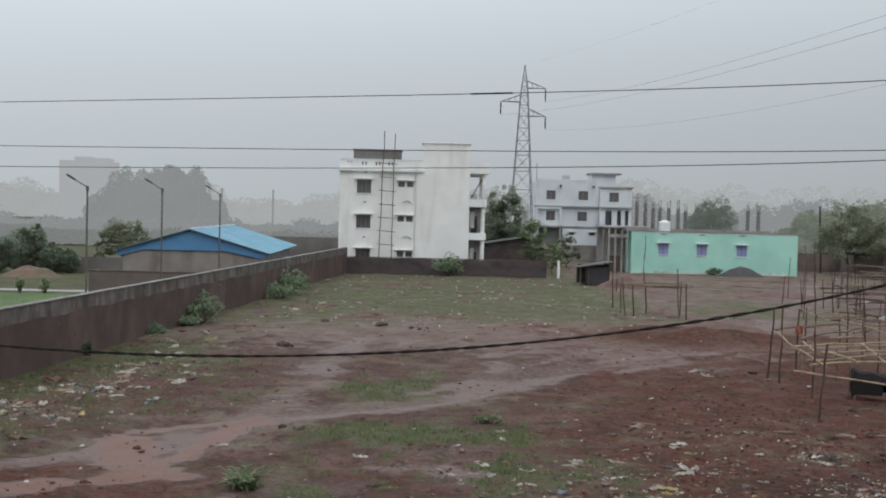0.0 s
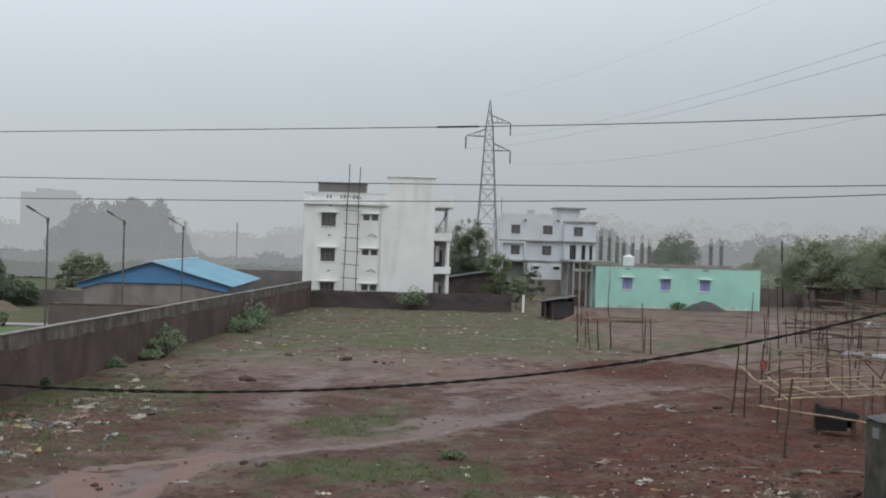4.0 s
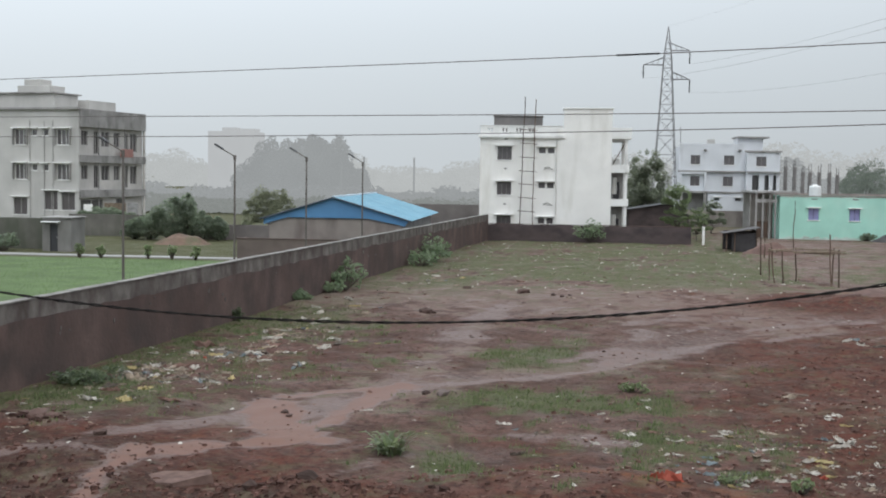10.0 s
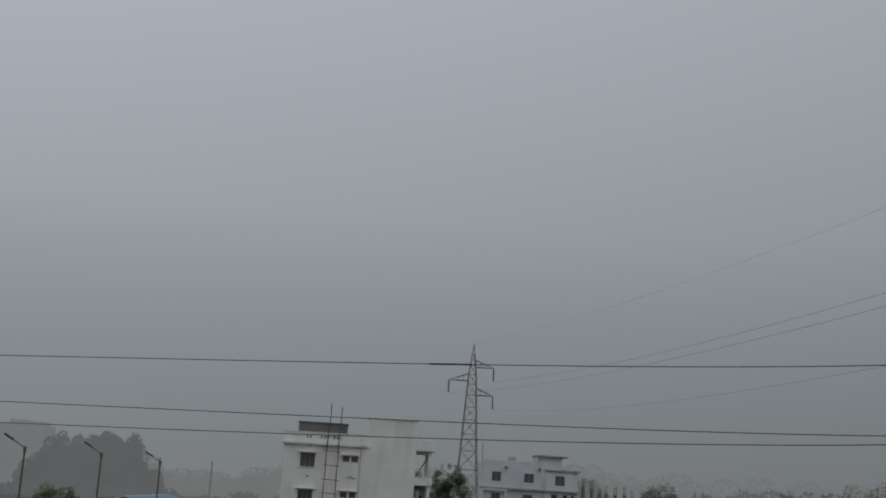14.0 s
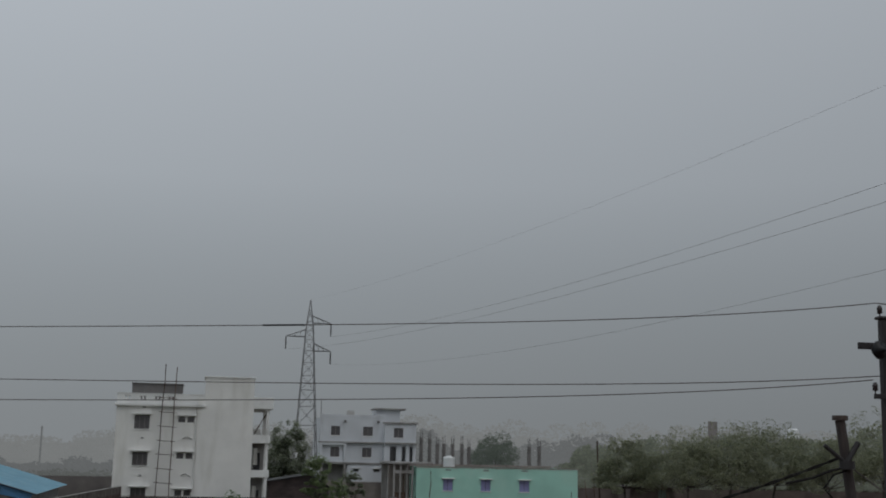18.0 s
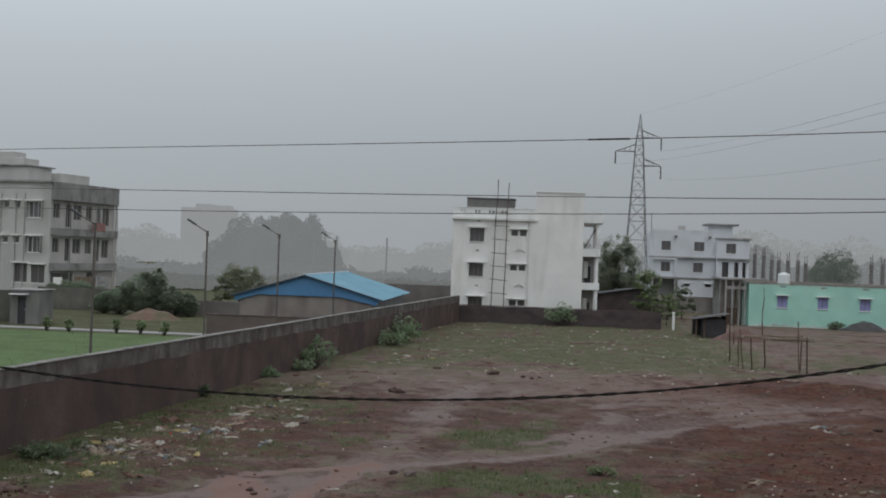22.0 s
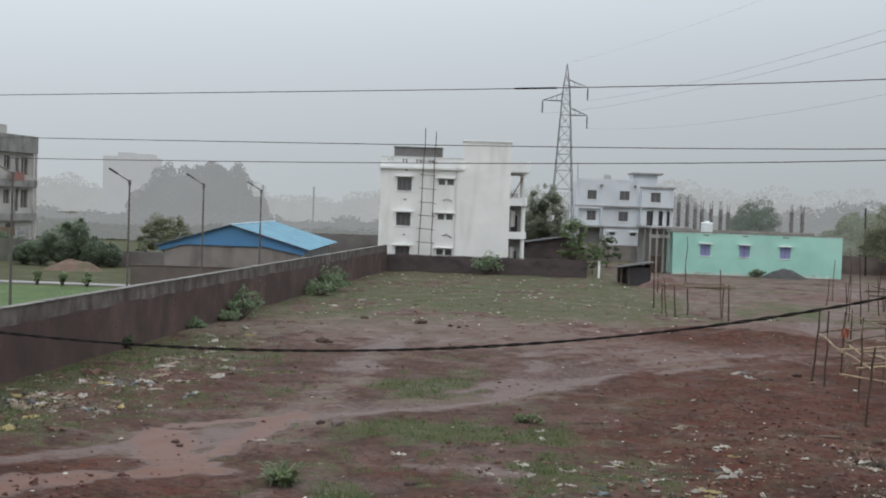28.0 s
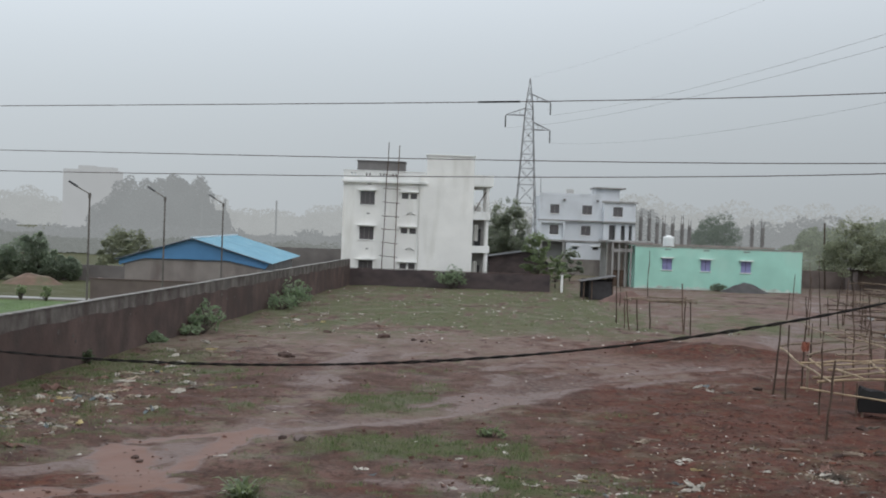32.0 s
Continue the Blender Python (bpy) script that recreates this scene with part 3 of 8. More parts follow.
def soil_masks(x, y):
    """Shares of grass, wet mud (0.55 the track, 1 a puddle), pale soil (washed, and farther off painted haze) and red
    soil at a place.
    """
    w = fbm(x, y, 3.0, 3) - 0.5
    f = fbm(x, y, 0.7, 9) - 0.5
    h = fbm(x, y, 0.28, 15, 3) - 0.5
    d1, d2, d3 = near_line(x, y, TRACK), near_line(x, y, RUT), near_line(x, y, SPUR)
    ragged = w * 3.2 + f * 1.5
    mud = np.maximum.reduce([0.55 * (1 - smooth(d1 + ragged, 0.25, 1.1)), 0.5 * (1 - smooth(d2 + ragged, 0.0, 0.6)), 0.45 * (1 - smooth(d3 + ragged, 0.0, 0.8))])
    mud = mud * (0.55 + 0.6 * smooth(fbm(x, y, 2.2, 77), 0.35, 0.6))
    for line, r in SOAKED:
        mud = np.maximum(mud, 0.55 * (1 - smooth(near_line(x, y, line) - r + w * 1.2 + f * 0.8, 0.0, 0.4)))
    flat_wet = np.maximum.reduce([blob(x, y, 6.0, 46.5, 5.0, 4.0), 0.75 * blob(x, y, 12.0, 50.8, 4.0, 2.4), 0.9 * blob(x, y, -4.7, 23.5, 1.7, 1.2), 0.7 * blob(x, y, 1.5, 51.0, 5.0, 3.0)])
    streak = fbm(x * 0.68 + y * 0.73, (y * 0.68 - x * 0.73) * 7.0, 5.0, 88)
    mud = np.maximum(mud, 0.5 * smooth(flat_wet + w * 1.6 + f * 0.7, 0.4, 0.75) * smooth(streak, 0.46, 0.62))
    dp = np.minimum.reduce([near_line(x, y, line) - r for line, r in WATER])
    pool = 1 - smooth(dp + w * 0.9 + f * 0.8, 0.0, 0.22)
    dry = 1.2 * blob(x, y, -7.4, 25.2, 0.62, 0.42) + 1.0 * blob(x, y, -5.3, 26.0, 0.35, 0.3)
    mud = np.maximum(mud, pool * (1 - smooth(dry + f * 0.8, 0.4, 0.62)))
    # bare washed soil; the two smooth(y) terms pale far soil to imitate haze
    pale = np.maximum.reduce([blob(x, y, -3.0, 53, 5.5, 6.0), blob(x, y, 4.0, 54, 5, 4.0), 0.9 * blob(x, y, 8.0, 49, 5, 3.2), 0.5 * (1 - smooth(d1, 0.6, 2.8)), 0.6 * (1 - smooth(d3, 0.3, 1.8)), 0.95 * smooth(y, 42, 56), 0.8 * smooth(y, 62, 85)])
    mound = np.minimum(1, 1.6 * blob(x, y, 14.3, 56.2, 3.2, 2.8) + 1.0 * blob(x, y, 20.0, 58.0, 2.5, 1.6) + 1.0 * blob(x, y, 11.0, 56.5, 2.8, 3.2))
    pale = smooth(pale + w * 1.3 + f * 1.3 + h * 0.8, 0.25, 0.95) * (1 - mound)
    mud = mud * (1 - 0.85 * mound)
    red = np.maximum.reduce([mound, smooth(x + w * 9, 2.5, 6.5) * (1 - smooth(y, 58, 70)), 1 - smooth(y + w * 8, 19.5, 23.0), 0.8 * blob(x, y, -0.9, 25.9, 1.6, 0.9), 0.5 * blob(x, y, -9, 36, 3, 4)])
    red = np.maximum(red, 0.8 * (1 - smooth(y + w * 4, 24, 28)) * (1 - smooth(x, -6, -3))) + 1.1 * blob(x, y, 8.3, 23.4, 3.8, 2.6) + 0.7 * blob(x, y, -11.6, 23.2, 3.0, 2.6) + 1.2 * (1 - smooth(y + 0.25 * x + w * 5, 19.4, 22.4)) * (1 - smooth(x, 1, 4))
    g = 0.28 + 0 * x
    g = np.maximum(g, 0.98 * smooth(y + w * 12, 55, 68) * (1 - smooth(x + w * 8, 11, 20)))
    g = np.maximum(g, 0.82 * (1 - smooth(x - WALL_AT(y) + w * 3, 2.5, 8.0)) * smooth(y, 24, 29))
    for cx, cy, rx, ry, s in ((0.0, 30.2, 2.7, 1.7, 1.5), (-0.9, 38.0, 2.3, 2.4, 1.35), (-12.6, 30.6, 1.6, 1.6, 1.2), (1.6, 25.4, 2.9, 2.4, 1.25), (4.4, 25.4, 1.8, 1.8, 0.85), (-2.4, 23.8, 1.2, 1.2, 1.0), (-0.6, 22.8, 1.8, 0.9, 0.95),
                              (2.9, 27.6, 1.6, 1.2, 0.9), (0.4, 24.4, 1.9, 1.0, 1.05), (2.4, 23.6, 2.2, 0.9, 1.1), (-1.6, 22.9, 1.4, 0.7, 1.0), (-2.2, 27.4, 1.6, 1.2, 0.7), (-5.0, 36.5, 2.2, 2.5, 0.75), (22, 74, 7, 10, 0.85), (-8.4, 33.5, 2.4, 2.6, 0.85), (25, 95, 8, 8, 0.7), (-2.0, 33.5, 2.0, 1.2, 0.55), (6.5, 36, 2.0, 2.5, 0.55), (-7.0, 43, 3.0, 4.0, 0.7), (1, 46, 3, 2.5, 0.55)):
        g = np.maximum(g, s * blob(x, y, cx, cy, rx, ry))
    g = smooth(g + w * 1.3 + f * 1.5 + h * 1.3, 0.40, 1.0) * (1 - np.minimum(1, 1.6 * mud)) * (1 - 0.55 * pale * (1 - smooth(y, 56, 66)))
    g = g * (1 - 0.6 * np.clip(red - np.minimum(1, 1.3 * (blob(x, y, 2.4, 25.4, 3.2, 2.8) + blob(x, y, 0.2, 29.9, 2.4, 1.6))), 0, 1))
    out = smooth(WALL_AT(y) - x, 0.0, 0.4)
    g = np.maximum(g, smooth(y, 125, 150))
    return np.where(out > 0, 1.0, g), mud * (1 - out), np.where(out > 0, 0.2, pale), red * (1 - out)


def ground_z(x, y):
    x, y = np.asarray(x, float), np.asarray(y, float)
    inside = 1 - smooth(WALL_AT(y) - x, -0.3, 0.3)
    near = 1 - smooth(y, 95, 125)
    d1, d2 = near_line(x, y, TRACK), near_line(x, y, RUT)
    z = (fbm(x, y, 4.0, 21) - 0.5) * 0.30 + (fbm(x, y, 0.9, 31) - 0.5) * 0.16 + (np.abs(fbm(x, y, 0.5, 61, 3) - 0.5)) * 0.10 * (1 - smooth(y, 36, 48))
    flat = np.maximum(1 - smooth(d1, 0.4, 1.5), 0.8 * (1 - smooth(d2, 0.2, 1.0)))
    z = z * (1 - 0.8 * flat) - 0.07 * flat
    z = z + 0.62 * blob(x, y, 14.3, 56.4, 2.3, 2.0) + 0.3 * blob(x, y, 11.0, 59.0, 2.2, 1.5) + 0.30 * blob(x, y, 0.2, 21.6, 2.5, 1.2) + 0.25 * blob(x, y, 8.5, 29.5, 2.6, 2.2) + 0.35 * blob(x, y, -4.4, 20.6, 1.6, 0.7)
    z = z + 0.25 * blob(x, y, -9.5, 22.5, 2, 1.5) + 0.2 * blob(x, y, -11.5, 33, 1.6, 4.0)
    z = z - 0.06 * np.clip(fbm(x, y, 0.35, 55, 2) - 0.45, 0, 1) * (1 - smooth(y, 40, 50)) * (1 - flat)
    return z * inside * near


def spread(*spans):
    out = []
    for a, b, step in spans:
        out += list(np.arange(a, b - 1e-6, step))
    return out


gx = np.array(spread((-3000, -600, 800), (-600, -100, 100), (-100, -44, 8), (-44, -18, 1.0), (-18, 16, 0.2), (16, 44, 0.8), (44, 100, 8), (100, 600, 100), (600, 3001, 800)))
gy = np.array(spread((-800, -100, 350), (-100, -20, 40), (-20, 14, 2.0), (14, 42, 0.16), (42, 66, 0.4), (66, 126, 1.2), (126, 200, 12), (200, 600, 100), (600, 3801, 800)))
X, Y = np.meshgrid(gx, gy)
Z = ground_z(X, Y)
nx, ny = len(gx), len(gy)
quads = [(j * nx + i, j * nx + i + 1, (j + 1) * nx + i + 1, (j + 1) * nx + i) for j in range(ny - 1) for i in range(nx - 1)]
gme = bpy.data.meshes.new("ground")
gme.from_pydata(np.stack([X.ravel(), Y.ravel(), Z.ravel()], -1).tolist(), [], quads)
gme.polygons.foreach_set("use_smooth", [True] * len(gme.polygons))
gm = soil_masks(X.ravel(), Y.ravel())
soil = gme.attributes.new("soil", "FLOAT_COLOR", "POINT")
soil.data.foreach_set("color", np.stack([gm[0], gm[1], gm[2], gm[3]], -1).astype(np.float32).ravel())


ochre = gme.attributes.new("ochre", "FLOAT", "POINT")
ox, oy = X.ravel(), Y.ravel()
ragged_ochre = np.maximum.reduce([blob(ox, oy, 0.3, 22.5, 1.5, 0.6), 0.9 * blob(ox, oy, 1.9, 21.8, 1.2, 0.5), 0.7 * blob(ox, oy, 7.0, 24.0, 1.2, 0.6), 0.6 * blob(ox, oy, 9.5, 30.0, 1.5, 1.2)])
ochre.data.foreach_set("value", smooth(ragged_ochre + (fbm(ox, oy, 0.8, 41) - 0.5) * 1.6, 0.35, 0.85).astype(np.float32))


def ground_material():
    m = bpy.data.materials.new("wet_red_soil")
    m.use_nodes = True
    n, k = m.node_tree.nodes, m.node_tree.links
    b = n["Principled BSDF"]
    at, sp, g = n.new("ShaderNodeAttribute"), n.new("ShaderNodeSeparateColor"), n.new("ShaderNodeNewGeometry")
    at.attribute_name = "soil"
    k.new(at.outputs["Color"], sp.inputs[0])

    def tex(s, detail=5.0):
        t = n.new("ShaderNodeTexNoise")
        t.inputs["Scale"].default_value, t.inputs["Detail"].default_value = s, detail
        k.new(g.outputs["Position"], t.inputs["Vector"])
        return t.outputs["Fac"]

    def val(v, op, w):
        x = n.new("ShaderNodeMath")
        x.operation, x.use_clamp = op, True
        for i, q in enumerate((v, w)):
            if isinstance(q, float):
                x.inputs[i].default_value = q
            else:
                k.new(q, x.inputs[i])
        return x.outputs[0]

    def span(v, lo, hi, a=0.0, c=1.0):
        x = n.new("ShaderNodeMapRange")
        x.inputs["From Min"].default_value, x.inputs["From Max"].default_value = lo, hi
        x.inputs["To Min"].default_value, x.inputs["To Max"].default_value = a, c
        k.new(v, x.inputs["Value"])
        return x.outputs["Result"]

    def mix(a, c, f):
        x = n.new("ShaderNodeMix")
        x.data_type = "RGBA"
        for s, v in (("A", a), ("B", c)):
            if isinstance(v, tuple):
                x.inputs[s].default_value = (*v, 1)
            else:
                k.new(v, x.inputs[s])
        k.new(f, x.inputs[0])
        return x.outputs["Result"]

    broad, mid, clod, fine, grit = tex(0.35), tex(1.6), tex(4.5), tex(11.0), tex(45.0)

    def ragged(v, src, amount):
        x = n.new("ShaderNodeMath")
        x.operation, x.inputs[1].default_value = "SUBTRACT", 0.5
        k.new(src, x.inputs[0])
        y = n.new("ShaderNodeMath")
        y.operation, y.inputs[1].default_value = "MULTIPLY", amount
        k.new(x.outputs[0], y.inputs[0])
        z = n.new("ShaderNodeMath")
        z.operation, z.use_clamp = "ADD", True
        k.new(v, z.inputs[0])
        k.new(y.outputs[0], z.inputs[1])
        return z.outputs[0]

    jag = tex(5.0, 10.0)
    turf, wet = ragged(sp.outputs["Red"], jag, 0.9), ragged(sp.outputs["Green"], jag, 0.9)
    c = mix((0.096, 0.055, 0.045), (0.150, 0.092, 0.077), span(broad, 0.35, 0.65))
    c = mix(c, (0.112, 0.044, 0.032), val(at.outputs["Alpha"], "MULTIPLY", span(mid, 0.22, 0.55)))
    c = mix(c, (0.056, 0.031, 0.025), span(at.outputs["Alpha"], 1.05, 1.9, 0.0, 0.9))
    # washed soil colour, which also carries the haze painted on far soil
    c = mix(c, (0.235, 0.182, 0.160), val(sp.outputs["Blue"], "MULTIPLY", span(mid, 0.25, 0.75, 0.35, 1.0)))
    patch, blotch = tex(0.85, 8.0), tex(2.6, 8.0)
    # mutes dark mottling on pale far soil, as haze would
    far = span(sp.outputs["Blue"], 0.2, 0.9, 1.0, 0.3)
    c = mix(c, (0.062, 0.037, 0.030), val(span(patch, 0.47, 0.64, 0.0, 0.8), "MULTIPLY", far))
    c = mix(c, (0.160, 0.090, 0.073), span(blotch, 0.56, 0.74, 0.0, 0.6))
    c = mix(c, (0.046, 0.028, 0.024), val(span(clod, 0.50, 0.68, 0.0, 0.8), "MULTIPLY", far))
    ochre_at = n.new("ShaderNodeAttribute")
    ochre_at.attribute_name = "ochre"
    c = mix(c, (0.180, 0.078, 0.044), val(ochre_at.outputs["Fac"], "MULTIPLY", span(fine, 0.25, 0.6, 0.5, 1.0)))
    c = mix(c, (0.098, 0.112, 0.056), val(turf, "MULTIPLY", span(fine, 0.22, 0.6, 0.45, 1.0)))
    wetness = n.new("ShaderNodeMapRange")
    wetness.inputs["From Max"].default_value = 0.55
    k.new(wet, wetness.inputs["Value"])
    c = mix(c, (0.150, 0.106, 0.094), val(wetness.outputs["Result"], "MULTIPLY", span(mid, 0.2, 0.6, 0.45, 1.0)))
    c = mix(c, (0.186, 0.107, 0.084), span(wet, 0.55, 1.0, 0.0, 0.95))
    c = mix(c, (0.034, 0.022, 0.019), val(val(span(fine, 0.54, 0.75, 0.0, 0.75), "MULTIPLY", far), "MULTIPLY", span(wet, 0.5, 0.9, 1.0, 0.1)))
    c = mix(c, (0.21, 0.17, 0.15), span(grit, 0.62, 0.76, 0.0, 0.6))
    k.new(c, b.inputs["Base Color"])
    damp = val(span(wet, 0.05, 0.5), "MAXIMUM", span(tex(0.55, 7.0), 0.46, 0.66, 0.15, 0.75))
    k.new(span(damp, 0.0, 1.0, 0.92, 0.52), b.inputs["Roughness"])
    k.new(val(span(damp, 0.0, 1.0, 0.04, 0.15), "MULTIPLY", val(span(wet, 0.6, 0.9, 1.0, 0.55), "MULTIPLY", span(at.outputs["Alpha"], 0.2, 1.0, 1.0, 0.5))), b.inputs["Specular IOR Level"])
    bp = n.new("ShaderNodeBump")
    bp.inputs["Distance"].default_value = 0.09
    k.new(span(wet, 0.1, 0.9, 0.9, 0.05), bp.inputs["Strength"])
    hh = n.new("ShaderNodeMath")
    hh.operation = "ADD"
    k.new(fine, hh.inputs[0])
    k.new(clod, hh.inputs[1])
    k.new(hh.outputs[0], bp.inputs["Height"])
    k.new(bp.outputs[0], b.inputs["Normal"])
    return m


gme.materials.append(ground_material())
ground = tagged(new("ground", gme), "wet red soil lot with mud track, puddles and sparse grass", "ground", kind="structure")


def zat(x, y):
    return float(ground_z(x, y))


# grass blades in the lot and on the lawn
def blades(name, mat, spots, rng, h0, h1, label):
    vs, fs = [], []
    for x, y, z in spots:
        a, h = rng.uniform(0, 6.28), h0 + (h1 - h0) * rng.random() ** 2
        w, lean = h * rng.uniform(0.08, 0.14), h * rng.uniform(0.1, 0.7)
        i = len(vs)
        dx, dy = math.cos(a), math.sin(a)
        vs += [(x - dy * w, y + dx * w, z - 0.02), (x + dy * w, y - dx * w, z - 0.02), (x + dx * lean, y + dy * lean, z + h)]
        fs.append((i, i + 1, i + 2))
    ob = leaf_object(name, vs, fs, mat)
    return tagged(ob, label, "grass", kind="stuff")


grng, nrng = random.Random(5), np.random.RandomState(5)
bx, by = nrng.uniform(-15, 22, 800000), 19 + 88 * nrng.uniform(0, 1, 800000) ** 1.8
keep = (nrng.uniform(0, 1, 800000) < np.clip(soil_masks(bx, by)[0], 0, 1) ** 2 * 0.65) & (bx > WALL_AT(by) + 0.2)
bx, by = bx[keep], by[keep]
blades("grass", L_GRASS, zip(bx, by, ground_z(bx, by)), grng, 0.025, 0.085, "sparse wet green grass on the red soil")
# taller tufts where the grass is thick
tx, ty = nrng.uniform(-14, 9, 20000), 20 + 34 * nrng.uniform(0, 1, 20000) ** 1.3
keep = (soil_masks(tx, ty)[0] ** 1.5 > nrng.uniform(0.15, 1.3, 20000)) & (tx > WALL_AT(ty) + 0.4)
tx, ty = np.repeat(tx[keep][:4200], 12), np.repeat(ty[keep][:4200], 12)
tx, ty = tx + nrng.normal(0, 0.11, len(tx)), ty + nrng.normal(0, 0.11, len(ty))
blades("grass_tufts", L_TUFT, zip(tx, ty, ground_z(tx, ty)), grng, 0.04, 0.145, "taller tufts of wet green grass")
bx, by = nrng.uniform(-48, -10, 60000), nrng.uniform(34, 74.5, 60000)
keep = bx < WALL_AT(by) - 0.3
blades("lawn_grass", L_LAWN, zip(bx[keep], by[keep], 0 * bx[keep]), grng, 0.06, 0.13, "bright green mown lawn behind the wall")
lawn_bm = boxes((-70, -10.7, 30, 74.5, -0.05, 0.012))
# the lawn is cut off along the wall
bmesh.ops.bisect_plane(lawn_bm, geom=lawn_bm.verts[:] + lawn_bm.edges[:] + lawn_bm.faces[:], plane_co=(-14.75, 28.8, 0), plane_no=(1, -0.0955, 0), clear_outer=True)
M_LAWN = material("lawn_turf", (0.09, 0.14, 0.048), 0.95, 0.25, 0.5, 0.4, grain=14)
tagged(mesh_object("lawn", lawn_bm, M_LAWN), "bright green lawn behind the boundary wall", "lawn", kind="structure")
tagged(mesh_object("path", boxes((-48, -19.5, 76.0, 77.4, -0.05, 0.06), bevel=0.02), M_PALEPATH), "pale concrete garden path beyond the lawn", "path", kind="structure")

# ---------------------------------------------------------------- boundary walls
wall_a, wall_b = Vector((WALL_AT(4), 4, 0)), Vector((WALL_AT(106.3), 106.3, 0))
wall_len, wall_turn = (wall_b - wall_a).length, math.degrees(math.atan2(wall_b.y - wall_a.y, wall_b.x - wall_a.x))
wrng = random.Random(11)
bw = thing("wall_west", wall_a.x, wall_a.y, 0, "long red-brown boundary wall with grey plaster top, rain-stained", "wall", rz=wall_turn, kind="structure")


def uneven_strip(length, step, y0, y1, zlow, zhigh, rng, jl=0.0, jh=0.0):
    """A long wall body with an uneven lower and upper edge."""
    bm = bmesh.new()
    rows = []
    for i in range(int(length / step) + 1):
        x, a, c = i * step, zlow + rng.uniform(-jl, jl), zhigh + rng.uniform(-jh, jh)
        rows.append([bm.verts.new(p) for p in ((x, y0, a), (x, y1, a), (x, y1, c), (x, y0, c))])
    for p, q in zip(rows, rows[1:]):
        for i in range(4):
            j = (i + 1) % 4
            bm.faces.new((p[i], p[j], q[j], q[i]))
    bm.faces.new(rows[0][::-1])
    bm.faces.new(rows[-1])
    return bm


part("wall_body", uneven_strip(wall_len, 0.9, -0.115, 0.115, -0.3, 2.3, wrng), M_WALL, bw)
part("plaster_band", uneven_strip(wall_len, 0.85, -0.122, 0.10, 1.76, 2.31, wrng, 0.06, 0.0), M_CAP, bw, "grey plaster band along the top")
part("coping", uneven_strip(wall_len, 1.4, -0.16, 0.14, 2.312, 2.345, wrng, 0.0, 0.012), M_WALLTOP, bw, "thin weathered coping edge")
for i in range(30):
    px_ = 16 + 60 * wrng.random() ** 1.6
    w_, h_, z_ = wrng.uniform(0.04, 0.16), wrng.uniform(0.03, 0.12), wrng.uniform(0.9, 1.68)
    ch_ = bmesh.new()
    ring = [(px_ + w_ * math.cos(a) * wrng.uniform(0.5, 1.1), z_ + h_ * math.sin(a) * wrng.uniform(0.5, 1.1)) for a in (0.2, 1.2, 2.3, 3.3, 4.3, 5.4)]
    f0, f1 = [ch_.verts.new((x, -0.113, z)) for x, z in ring], [ch_.verts.new((x, -0.128, z)) for x, z in ring]
    ch_.faces.new(f1)
    for q in range(6):
        ch_.faces.new((f0[q], f0[(q + 1) % 6], f1[(q + 1) % 6], f1[q]))
    bmesh.ops.recalc_face_normals(ch_, faces=ch_.faces)
    part("plaster_chip", ch_, M_CAP, bw)
bn = thing("wall_north", -7.1, 106.3, 0, "low dark brick wall behind the lot", "wall", kind="structure")
part("wall_body", uneven_strip(18.8, 1.0, -0.115, 0.115, -0.3, 1.45, wrng, 0, 0.03), M_NORTH, bn)
part("coping", uneven_strip(18.8, 1.2, -0.14, 0.14, 1.485, 1.53, wrng, 0.0, 0.01), M_WALL, bn)
gp = thing("gate_post", 11.95, 106.05, 0, "white-painted square gate post at the wall's end", "post")
part("shaft", boxes((-0.1, 0.1, -0.1, 0.1, -0.2, 1.5), bevel=0.02), M_TRIM, gp)
part("cap", boxes((-0.13, 0.13, -0.13, 0.13, 1.503, 1.56), bevel=0.02), M_TRIM, gp)

# plain upper floor and wall of the house that the view is taken from
vh = thing("wall_south", 0, -0.5, 0, "plain plastered house front with an upper balcony floor", "wall", kind="structure")
part("wall_body", boxes((-7, 7, -2.6, -2.35, -0.3, 8.0)), M_CREAM, vh)
part("balcony_floor", boxes((-7, 7, -2.348, 0.15, 4.05, 4.25), bevel=0.02), M_CONCRETE, vh)
part("lower_wall", boxes((-7, 7, -0.35, -0.1, -0.3, 4.048)), M_CREAM, vh)

